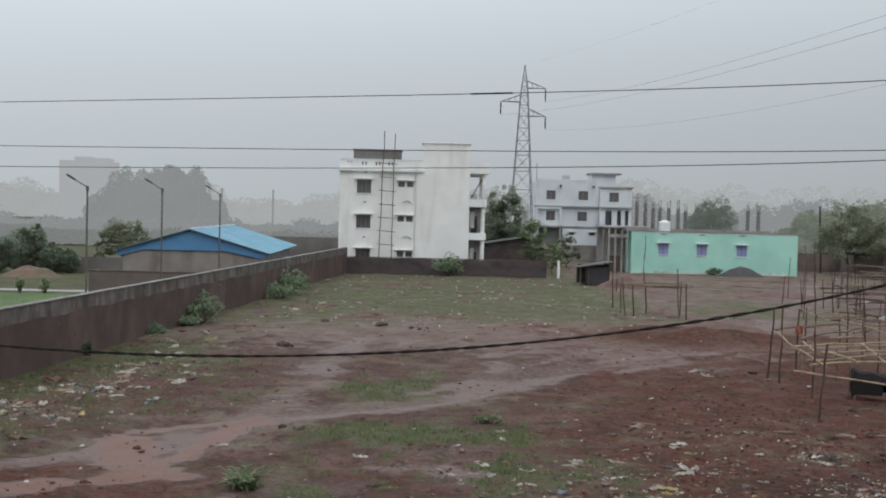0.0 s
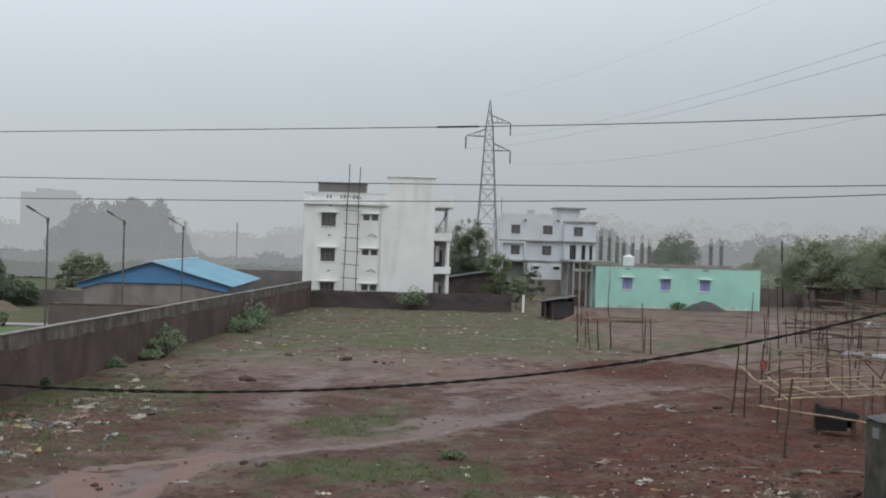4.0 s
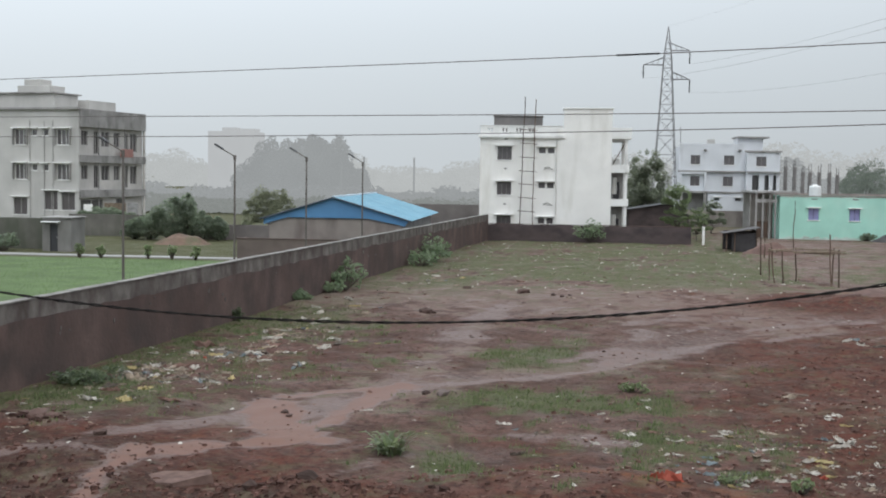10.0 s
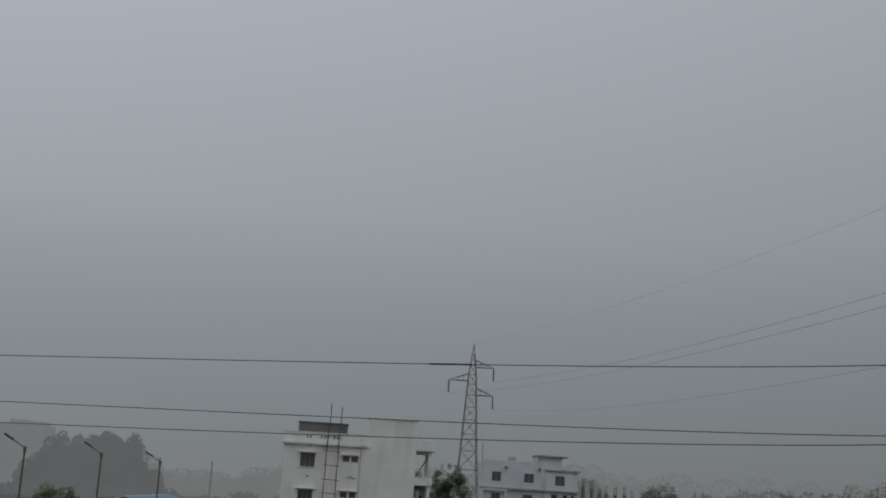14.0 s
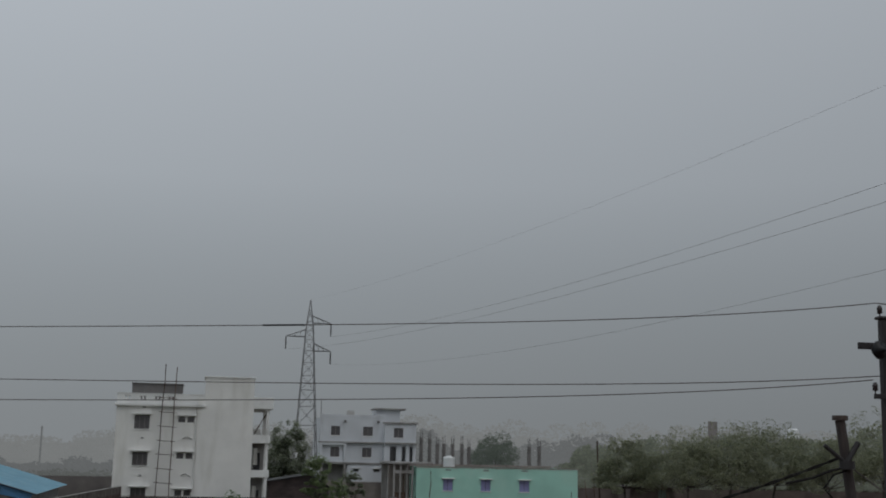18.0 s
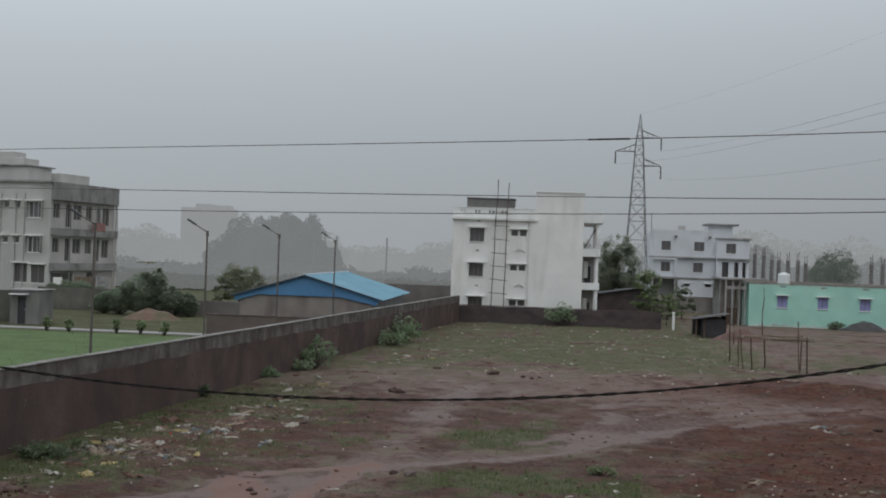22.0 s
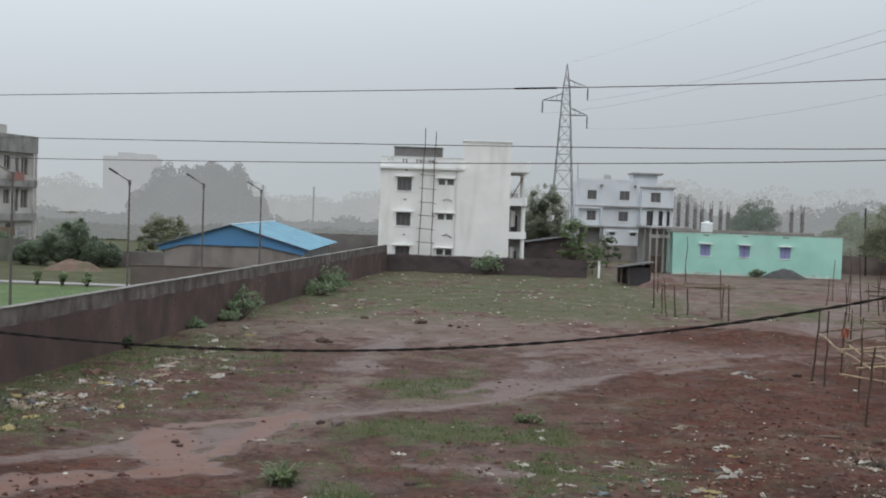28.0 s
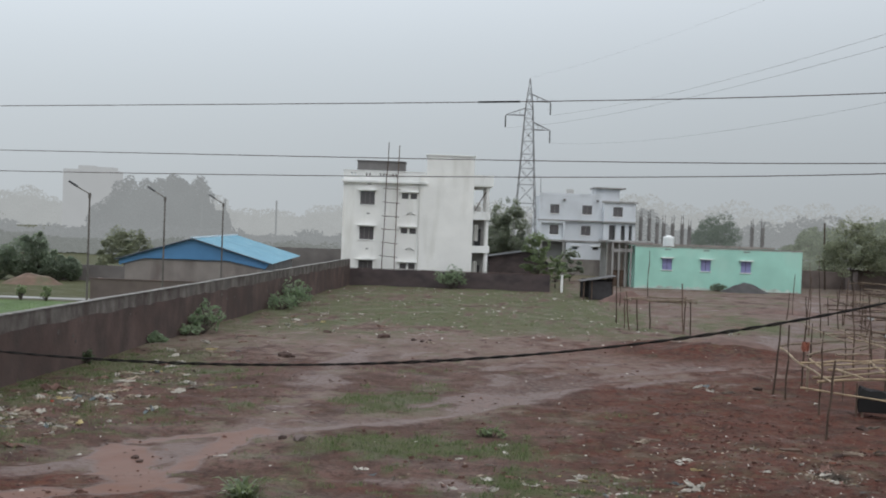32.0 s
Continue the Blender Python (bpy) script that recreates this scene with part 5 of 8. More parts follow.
    # added dark backing with the room's shade put into its colour
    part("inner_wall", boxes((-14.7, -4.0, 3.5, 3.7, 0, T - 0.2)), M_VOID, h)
    sh = part("stair_head", boxes((-15, -3.9, 1.6, 5.5, T + 0.002, 13.3), bevel=0.02), M_CREAM, h)
    part("roof_edge", boxes((-15.1, -3.65, 1.3, 5.8, 13.302, 13.45), bevel=0.02), M_CONCRETE, sh)
    part("roof_room", boxes((-8.0, -3.3, 6.5, D - 0.3, T + 0.022, 12.95), bevel=0.02), M_CREAM, h)
    part("roof_tank", boxes((-9.0, -5.1, 2.5, 5.0, 13.453, 14.2), bevel=0.03), M_CREAM, h)
    part("roof_tank", boxes((-8.4, -6.4, 2.8, 4.6, 14.202, 14.85), bevel=0.03), M_CREAM, h)
    part("laundry", boxes((0.25, 0.28, 6.8, 9.2, 7.1, 7.95), bevel=0.01), material("faded_red_cloth", (0.33, 0.17, 0.15), 0.9), h, "faded red cloth hung over the balcony")


left_house()

# garden hut with a dark door, and a wall
hut = thing("garden_hut", -36.75, 80, 0, "small grey plastered hut with a dark door and pale canopy", "hut")
part("wall", pierced(0, 2.1, 0, 2.35, 0, 0.2, [(0.55, 1.12, 0, 1.95)]), M_HUT, hut)
part("side_wall", boxes((0, 0.2, 0.202, 2.4, 0, 2.35), (1.9, 2.1, 0.202, 2.4, 0, 2.35), (0.202, 1.898, 2.2, 2.4, 0, 2.35)), M_HUT, hut)
d = part("door", boxes((0.55, 1.12, 0.08, 0.12, 0, 1.95)), M_DOOR, hut)
part("door_handle", boxes((1.0, 1.06, 0.04, 0.078, 0.95, 1.05), bevel=0.01), M_STEEL, d)
part("roof", boxes((-0.1, 2.2, -0.15, 2.5, 2.352, 2.43), bevel=0.02), M_CONCRETE, hut)
part("canopy", boxes((0.1, 1.35, -0.55, -0.003, 2.05, 2.12), bevel=0.02), M_WHITEPLASTIC, hut)
gw = thing("garden_wall", -52, 82, 0, "dark mossy garden wall beside the hut", "wall")
part("wall_body", boxes((0, 14.6, 0, 0.2, -0.1, 2.25)), M_MOSSY, gw)
part("wall_body", boxes((8.5, 15.8, 18, 18.2, -0.1, 1.9)), M_MOSSY, gw)
part("wall_body", boxes((17.9, 30.5, 16, 16.2, -0.1, 1.3)), M_BRICKDARK, gw)


# boards leaning before the ground floor
for x, y, w_, h_, z_, m_, l_ in ((-45.9, 110.0, 0.95, 1.05, 1.4, M_WHITE, "white board standing before the house"), (-43.4, 110.4, 2.2, 1.4, 1.2, M_OLDBAMBOO, "brown sheet hung between posts under the house"), (-41.7, 110.6, 1.1, 1.1, 1.5, M_SHEETING, "pale sheet hung between posts under the house")):
    bd = thing("board", x, y, 0, l_, "board", rz=-6)
    part("sheet", boxes((-w_ / 2, w_ / 2, -0.03, 0.0, z_, z_ + h_), bevel=0.008), m_, bd)
    for u in (-w_ / 2 + 0.06, w_ / 2 - 0.06):
        part("post", rods(((u, 0.05, -0.2), (u, 0.05, z_ + h_ * 0.95), 0.05)), M_WOODGREY, bd)


# ---------------------------------------------------------------- blue-roofed shed
def blue_shed():
    s = thing("shed", -15.2, 76, 0, "long block shed with a bright blue sheet-metal gable roof", "shed", rz=0.8)
    L, e, rz_ = 19.0, 2.72, 4.2
    part("front_wall", boxes((-4.3, 4.55, 0.4, 0.6, 0, 2.84)), M_SHEDWALL, s)
    part("side_wall", boxes((4.35, 4.55, 0.602, L - 0.5, 0, 2.62)), M_FLAT, s)
    part("side_wall", boxes((-4.3, -4.1, 0.602, L - 0.5, 0, 2.62)), M_SHEDWALL, s)
    part("back_wall", boxes((-4.098, 4.348, L - 0.7, L - 0.5, 0, 2.62)), M_SHEDWALL, s)
    g = bmesh.new()
    vs = [g.verts.new(p) for p in ((-4.65, 0.28, e - 0.32), (-3.05, 0.28, 2.87), (2.3, 0.28, 2.87), (4.7, 0.28, e - 0.32), (4.95, 0.28, e + 0.02), (0, 0.28, rz_ - 0.02), (-4.65, 0.28, e + 0.02))]
    f = g.faces.new(vs)
    ext = bmesh.ops.extrude_face_region(g, geom=[f])
    bmesh.ops.translate(g, vec=(0, 0.06, 0), verts=[v for v in ext["geom"] if isinstance(v, bmesh.types.BMVert)])
    bmesh.ops.recalc_face_normals(g, faces=g.faces)
    part("gable", g, M_BLUEFASCIA, s, "deep blue sheet gable")
    # profiled sheets: one object a sheet, ribs along the fall
    for side, xe in ((1, 5.15), (-1, -4.85)):
        n = 19
        proto = None
        for i in range(n):
            if proto is None:
                bm = bmesh.new()
                prof = [(0.0, 0), (0.05, 0.035), (0.10, 0.035), (0.15, 0), (0.5, 0), (0.55, 0.035), (0.60, 0.035), (0.65, 0), (1.0, 0)]
                rows = []
                for f2 in (0.0, 1.0):
                    x, z = xe * f2, rz_ + 0.03 + (e - rz_) * f2
                    rows.append([bm.verts.new((x, u * L / n, z + w)) for u, w in prof])
                for a, b, c, d2 in zip(rows[0], rows[0][1:], rows[1][1:], rows[1]):
                    bm.faces.new((a, b, c, d2))
                proto = part("roof_sheet", bm, M_BLUEROOF, s)
                proto.location = (0, 0.1, 0)
            else:
                o = new("roof_sheet", proto.data)
                o.parent, o.location = s, (0, 0.1 + i * L / n, 0)
    part("ridge_cap", rods(((0, 0.05, rz_ + 0.05), (0, L + 0.2, rz_ + 0.05), 0.09)), M_RIDGE, s, "pale blue ridge cap")
    part("verge", rods(((0, 0.08, rz_ + 0.02), (5.15, 0.08, e + 0.02), 0.05), ((0, 0.08, rz_ + 0.02), (-4.85, 0.08, e + 0.02), 0.05)), M_DARKVERGE, s, "dark verge trim")


blue_shed()
lw = thing("yard_wall", -20.9, 73.6, 0, "low brown block wall in front of the blue shed", "wall")
part("wall_body", boxes((0, 10.3, 0, 0.2, -0.1, 1.55)), M_YARD, lw)
part("coping", boxes((-0.04, 10.3, -0.04, 0.24, 1.552, 1.61), bevel=0.01), M_WALL, lw)
part("wall_body", boxes((0, 0.2, 0.202, 2.0, -0.1, 1.55)), M_YARD, lw)


# ---------------------------------------------------------------- street lamps
def street_lamp(x, y, z):
    s = thing("street_lamp", x, y, 0, "slim grey street lamp with one slanted arm behind the wall", "street lamp", "lamps along the wall")
    part("base", boxes((-0.2, 0.2, -0.2, 0.2, 0, 0.25), bevel=0.03), M_CONCRETE, s)
    part("pole", rods(((0, 0, 0.25), (0, 0, z), 0.06, 0.04), sides=8), M_POLE, s)
    arm = part("arm", tube([(0.04, 0, z - 0.12), (-0.08, -0.02, z + 0.03), (-0.64, -0.08, z + 0.36)], 0.03), M_POLE, s)
    hd = bmesh.new()
    box(hd, -0.46, 0, -0.10, 0.10, -0.045, 0.045, bevel=0.025)
    bmesh.ops.transform(hd, matrix=pose(-0.52, -0.07, z + 0.30, 0, 31, 4), verts=hd.verts)
    part("lamp_head", hd, M_LAMPHEAD, arm, "dark flat lamp head")
    part("collar", rods(((0, 0, z - 0.2), (0, 0, z + 0.04), 0.07), sides=8), M_POLE, s)


for lx, ly, lz in ((-16.25, 42.1, 6.5), (-15.2, 53.1, 6.52), (-14.2, 63.6, 6.62), (-13.1, 75.1, 6.52)):
    street_lamp(lx, ly, lz)


# ---------------------------------------------------------------- lattice pylon
def pylon():
    p = thing("pylon", 11.15, 140, 0, "grey steel lattice power pylon in the rain", "pylon")
    half = lambda z: 1.55 - (1.55 - 0.42) * min(z, 20.0) / 20.0 if z <= 20 else 0.42 * max(0.04, (23.2 - z) / 3.2)
    levels = [0, 3.2, 6.0, 8.5, 10.7, 12.6, 14.3, 15.8, 17.2, 18.5, 19.6, 20.7, 22.0, 23.2]
    for sx, sy in ((-1, -1), (1, -1), (1, 1), (-1, 1)):
        part("leg", tube([(sx * half(a), sy * half(a), a) for a in levels], 0.065, 4), M_STEEL, p)
    for (ax, ay), (bx_, by_) in (((-1, -1), (1, -1)), ((1, -1), (1, 1)), ((1, 1), (-1, 1)), ((-1, 1), (-1, -1))):
        for a, b in zip(levels, levels[1:-1]):
            part("brace", rods(((ax * half(a), ay * half(a), a), (bx_ * half(b), by_ * half(b), b), 0.021), sides=4), M_STEEL, p)
            part("brace", rods(((bx_ * half(a), by_ * half(a), a), (ax * half(b), ay * half(b), b), 0.021), sides=4), M_STEEL, p)
            part("strut", rods(((ax * half(b), ay * half(b), b), (bx_ * half(b), by_ * half(b), b), 0.024), sides=4), M_STEEL, p)
    for s, z, reach in ((1, 20.5, 2.5), (-1, 18.85, 2.75), (1, 17.2, 2.55)):
        bm = bmesh.new()
        tip = (s * reach, 0, z)
        for sy in (-1, 1):
            rod(bm, (s * half(z), sy * half(z), z), tip, 0.045, None, 4)
            rod(bm, (s * half(z + 0.85), sy * half(z + 0.85), z + 0.85), tip, 0.04, None, 4)
        for f in (0.3, 0.6):
            rod(bm, (s * (half(z) + (reach - half(z)) * f), 0, z), (s * (half(z) + (reach - half(z)) * f * 0.8), 0, z + 0.85 * (1 - f * 0.9)), 0.03, None, 4)
        arm = part("cross_arm", bm, M_STEEL, p)
        ins = bmesh.new()
        for i in range(9):
            rod(ins, (tip[0], 0, z - 0.15 - i * 0.15), (tip[0], 0, z - 0.25 - i * 0.15), 0.12, 0.05, 8)
        rod(ins, (tip[0], 0, z), (tip[0], 0, z - 1.55), 0.03, None, 6)
        part("insulator_string", ins, M_INSUL, arm, "dark hanging insulator string")


pylon()


def sagging(a, b, sag, n=40):
    a, b = Vector(a), Vector(b)
    return [a.lerp(b, i / n) - Vector((0, 0, sag * 4 * (i / n) * (1 - i / n))) for i in range(n + 1)]


# height over the tip along the way: a s + b s^2
for tip, ka, kb, thick in (((13.65, 140, 18.95), -0.0582, 0.000454, 0.010), ((8.4, 140, 17.3), -0.0649, 0.000421, 0.009), ((13.7, 140, 15.7), -0.075, 0.000581, 0.008), ((11.15, 140, 23.3), -0.0646, 0.000385, 0.005)):
    run = [i * 2.6 for i in range(61)]
    o = mesh_object("power_line", tube([(tip[0] + 0.15 * q, tip[1] - q, tip[2] + ka * q + kb * q * q) for q in run], thick, 5), M_STEEL)
    tagged(o, "thin grey high-voltage conductor leading from the pylon", "power line", "high-voltage lines")

# ---------------------------------------------------------------- electric pole and near wires
def electric_pole():
    p = thing("electric_pole", 11.83, 19.3, 0, "dark steel electric pole with cross arms and insulators", "electric pole")
    part("pole", boxes((-0.065, 0.065, -0.08, 0.08, -0.5, 8.30), bevel=0.02), M_RUSTPOLE, p)
    part("pole_cap", boxes((-0.11, 0.11, -0.11, 0.11, 8.302, 8.36), bevel=0.02), M_RUSTPOLE, p)
    arm = part("cross_arm", boxes((-0.58, 0.62, -0.17, -0.095, 7.74, 7.86), bevel=0.01), M_RUSTPOLE, p)
    low_arm = part("cross_arm", boxes((-0.30, 0.50, -0.17, -0.095, 6.86, 6.95), bevel=0.01), M_RUSTPOLE, p)

    def pin(parent, x, y, z, r=0.055, h=0.2):
        bm = lathe([(0.012, z), (0.012, z + 0.05), (r, z + 0.06), (r * 0.7, z + 0.11), (r, z + 0.13), (r * 0.5, z + h)], 12)
        bmesh.ops.translate(bm, vec=(x, y, 0), verts=bm.verts)
        part("pin_insulator", bm, M_INSUL, parent, "brown porcelain pin insulator", True)

    pin(p, -0.05, 0, 8.36)
    pin(low_arm, -0.28, -0.13, 6.95)
    pin(low_arm, 0.46, -0.13, 6.95)
    pin(arm, 0.5, -0.13, 7.40)
    for x, z in ((-0.27, 7.72), (0.25, 8.14), (0.66, 7.64)):
        bm = lathe([(0.03, -0.12), (0.08, -0.10), (0.09, -0.04), (0.145, -0.02), (0.14, 0.03), (0.06, 0.05), (0.03, 0.12)], 16)
        bmesh.ops.scale(bm, vec=(1.15, 1.15, 1.0), verts=bm.verts)
        bmesh.ops.transform(bm, matrix=pose(x, -0.3, z, 90, 0, 20), verts=bm.verts)
        part("disc_insulator", bm, M_BLACKDISC, p, "black porcelain disc insulator", True)
        part("insulator_hook", rods(((x, -0.2, z), (x * 0.6, -0.1, z + 0.03), 0.02)), M_RUSTPOLE, p)
    part("jumper_wire", tube([(0.02, -0.2, 7.75), (0.28, -0.3, 7.62), (0.33, -0.3, 7.3), (0.1, -0.2, 7.1)], 0.012), M_WIRE, p)
    part("jumper_wire", tube([(0.5, -0.2, 7.40), (0.45, -0.3, 7.2), (0.32, -0.25, 7.02), (0.1, -0.2, 6.96)], 0.012), M_WIRE, p)
    for a, b in (((0.3, -0.3, 8.14), (9, -4, 8.6)), ((0.62, -0.13, 7.8), (9, -4, 8.2)), ((0.7, -0.3, 7.64), (9, -4, 7.7)), ((0.5, -0.13, 7.12), (9, -4, 7.0)), ((-0.1, 0, 8.6), (9, -3, 8.0))):
        part("wire", tube(sagging(a, b, 0.12, 12), 0.012, 5), M_WIRE, p)


electric_pole()
sp_ = thing("stub_pole", 9.05, 16, 0, "short dark rusty pole with two slanted arms", "pole")
part("pole", rods(((0.85, 0, -0.5), (0, 0, 6.35), 0.085, 0.075), sides=10), M_STUB, sp_)
part("pole_cap", rods(((0, 0, 6.35), (0, 0, 6.42), 0.115), sides=10), M_STUB, sp_)
part("left_arm", rods(((0.02, -0.1, 5.72), (-0.32, -0.1, 5.98), 0.032), sides=6), M_RUSTPOLE, sp_)
part("right_arm", rods(((0.02, -0.1, 5.72), (0.22, -0.1, 6.03), 0.042), sides=6), M_RUSTPOLE, sp_)
part("clamp", rods(((0.02, -0.12, 5.64), (0.02, -0.12, 5.76), 0.11), sides=10), M_RUSTPOLE, sp_)
part("tangled_cable", tube([(0.0, -0.1, 5.66), (-0.25, -0.15, 5.62), (-0.55, -0.1, 5.5), (-0.9, 0.0, 5.42)], 0.02), M_DARK, sp_)
part("tangled_cable", tube([(0.02, -0.1, 5.62), (-0.2, -0.12, 5.56), (-0.35, -0.1, 5.36), (-0.2, -0.1, 5.2)], 0.016), M_DARK, sp_)
part("stay_wire", tube([(0.1, 0, 5.7), (0.9, 0.5, 5.35), (3.0, 1.5, 4.6)], 0.01), M_WIRE, sp_)


def hung(name, p0, p1, k, r, mat, label, joint=None, reach=1.6, rise=0.0, twist=0):
    """A wire over the plan line p0-p1: its height is a parabola in the share of that line, rising to its fixing. twist: strands."""
    def at(u):
        return Vector(((p1[0] - p0[0]) * u, (p1[1] - p0[1]) * u, k[0] * u * u + k[1] * u + k[2] + rise * math.exp(-u / 0.12)))
    t = thing(name, p0[0], p0[1], 0, label, "wire", "overhead wires")
    if not twist:
        part("conductor", tube([at(reach * (i / 120) ** 1.4) for i in range(121)], r, 6), mat, t)
    side = Vector((p1[1] - p0[1], p0[0] - p1[0], 0)).normalized()
    for s in range(twist):
        pts = []
        for i in range(641):
            u = reach * i / 640
            a = u * 230 + s * 2 * math.pi / twist
            pts.append(at(u) + (side * math.cos(a) + Vector((0, 0, math.sin(a)))) * r * (0.9 + 0.25 * math.sin(u * 37)))
        part("strand", tube(pts, r, 5), mat, t)
    if joint:
        part("wire_joint", rods((at(joint - 0.014), at(joint + 0.014), r * 1.9)), M_DARK, t, "dark splice on the wire")
    return t


hung("overhead_wire", (11.72, 19.3), (-18, 34), (-0.024, 0.219, 8.206), 0.0105, M_WIRE, "thin bare overhead wire crossing the view", joint=0.350, rise=0.398)
hung("overhead_wire", (12.4, 19.15), (-18, 34), (-0.002, 0.350, 6.971), 0.0105, M_WIRE, "thin bare overhead wire crossing the view", rise=0.366)
hung("overhead_wire", (11.5, 19.15), (-18, 34), (0.335, -0.454, 6.855), 0.0105, M_WIRE, "thin bare overhead wire crossing the view", rise=0.338)
hung("twisted_cable", (9.1, 16), (-14, 19), (5.704, -6.653, 5.500), 0.0125, M_DARK, "thick black twisted service cable sagging over the lot", reach=1.15, rise=0.337, twist=2)

# ---------------------------------------------------------------- sheet-metal kiosks
def kiosk(x, y, w, d, h, rz, label, mat, marks):
    k = thing("kiosk", x, y, zat(x, y), label, "kiosk", "sheet-metal kiosks", rz=rz)
    part("left_panel", boxes((0, 0.03, 0, d, 0.05, h)), mat, k)
    part("back_panel", boxes((0.032, w, d - 0.03, d, 0.05, h)), mat, k)
    part("right_panel", boxes((w - 0.03, w, 0, d - 0.032, 0.05, h)), mat, k)
    part("front_panel", boxes((0.032, w - 0.032, 0.0, 0.03, h * 0.40 if marks else 0.06, h - 0.02)), mat, k)
    part("sill_rail", boxes((0.03, w + 0.02, -0.05, -0.003, h * 0.38, h * 0.41), bevel=0.01), M_WOODGREY, k)
    part("front_post", boxes((0.032, 0.09, 0, 0.06, 0.0, h * 0.40)), mat, k)
    part("front_post", boxes((w - 0.14, w - 0.032, 0, 0.06, 0.0, h * 0.40)), mat, k)
    part("floor", boxes((0.035, w - 0.035, 0.035, d - 0.035, 0.1, 0.16)), M_DARKCONC, k)
    part("corner_strip", boxes((-0.02, 0.012, -0.02, -0.002, 0.05, h), bevel=0.004), mat, k)
    part("seam_strip", boxes((-0.014, -0.002, 0.0, d, h * 0.48, h * 0.5)), mat, k)
    bm = bmesh.new()
    n = 8

    def lid_z(i, j):
        u, v = i / n, j / n
        hip = min(1, 2.6 * min(u, 1 - u) + 0.15, 2.2 * v + 0.1, 3.0 * (1 - v) + 0.1)
        return h + 0.01 + 0.20 * hip + 0.012 * math.sin(i * 2.3 + j * 1.1) - 0.03 * (i % 3 == 1) * (j == 0)
    g = [[bm.verts.new((-0.09 + (w + 0.16) * i / n, -0.10 + (d + 0.18) * j / n, lid_z(i, j))) for i in range(n + 1)] for j in range(n + 1)]
    for j in range(n):
        for i in range(n):
            bm.faces.new((g[j][i], g[j][i + 1], g[j + 1][i + 1], g[j + 1][i]))
    ex = bmesh.ops.extrude_face_region(bm, geom=bm.faces[:])
    bmesh.ops.translate(bm, vec=(0, 0, 0.02), verts=[v for v in ex["geom"] if isinstance(v, bmesh.types.BMVert)])
    bmesh.ops.recalc_face_normals(bm, faces=bm.faces)
    part("lid", bm, M_TINROOF, k, "dented wet sheet-metal lid")
    if marks:
        part("pasted_paper", boxes((-0.006, -0.002, 0.28 * d, 0.28 * d + 0.17, h * 0.69, h * 0.80)), M_SMUDGE, k, "faded white paper pasted on the side")
        part("pasted_paper", boxes((-0.006, -0.002, 0.62 * d, 0.62 * d + 0.28, h * 0.80, h * 0.93)), M_COPING, k, "faded grey paper pasted on the side")
        for sx, sz, sl, sa in ((0.26, 0.80, 0.36, 6), (0.30, 0.72, 0.24, 62), (0.38, 0.70, 0.22, 100), (0.46, 0.72, 0.2, 130), (0.30, 0.76, 0.2, 35)):
            st_ = boxes((0, sl, -0.005, -0.002, -0.014, 0.014))
            bmesh.ops.transform(st_, matrix=pose(w * sx, 0, h * sz, 0, -sa, 0), verts=st_.verts)
            part("paint_smudge", st_, M_SMUDGE, k)
    for fx in (0.1, w - 0.1):
        for fy in (0.15, d - 0.15):
            part("brick_foot", boxes((fx - 0.12, fx + 0.12, fy - 0.12, fy + 0.12, -0.15, 0.05), bevel=0.01), M_ROCK, k)
    return k


kiosk(11.64, 26.27, 0.95, 1.5, 1.90, 8, "grey-green sheet-metal kiosk box with a dented lid", M_TIN, True)
kiosk(11.54, 24.25, 1.25, 1.2, 1.66, -35, "dark brown sheet-metal kiosk box on red soil", M_TINDARK, False)

# handcart under a black tarpaulin
ct = thing("covered_cart", 14.68, 38.1, zat(14.68, 38.1), "handcart covered with a black wet tarpaulin", "cart", rz=-14)
cb = bmesh.new()
n = 10
g = [[cb.verts.new((-0.72 + 1.44 * i / n + 0.02 * math.sin(j * 2.0 + i), -0.42 + 0.84 * j / n, (0.66 + 0.03 * math.sin(i * 1.3 + j) if i in (0, n) or j in (0, n) else 0.97 - 0.022 * i + 0.02 * math.sin(i * 1.7) + 0.02 * math.cos(j * 1.3 + i)))) for i in range(n + 1)] for j in range(n + 1)]
for j in range(n):
    for i in range(n):
        cb.faces.new((g[j][i], g[j][i + 1], g[j + 1][i + 1], g[j + 1][i]))
part("tarpaulin", cb, M_TARP, ct, "black wet tarpaulin")
part("bed", boxes((-0.66, 0.66, -0.36, 0.36, 0.56, 0.64)), M_WOODGREY, ct)
part("side_cloth", boxes((-0.69, 0.3, -0.40, -0.37, 0.2, 0.66), bevel=0.01), M_TARP, ct)
part("side_cloth", boxes((-0.69, 0.67, 0.37, 0.40, 0.2, 0.66), bevel=0.01), M_TARP, ct)
for x in (-0.55, 0.55):
    for y in (-0.33, 0.33):
        part("leg", boxes((x - 0.035, x + 0.035, y - 0.035, y + 0.035, -0.1, 0.558)), M_WOODGREY, ct)
part("end_post", rods(((-0.74, -0.38, -0.1), (-0.74, -0.38, 1.12), 0.03)), M_WOODGREY, ct)


M_BRUSH = material("old_brushwood", (0.15, 0.115, 0.095), 0.9, 0.4, 3, 0.3, spec=0.1)
# ---------------------------------------------------------------- bamboo stalls
def crumple_cloth(w, h):
    bm = bmesh.new()
    g = [[bm.verts.new((w * i / 4, 0.05 * math.sin(i * 2.2 + j), h * j / 4 - 0.03 * (i % 2))) for i in range(5)] for j in range(5)]
    for j in range(4):
        for i in range(4):
            bm.faces.new((g[j][i], g[j][i + 1], g[j + 1][i + 1], g[j + 1][i]))
    return bm


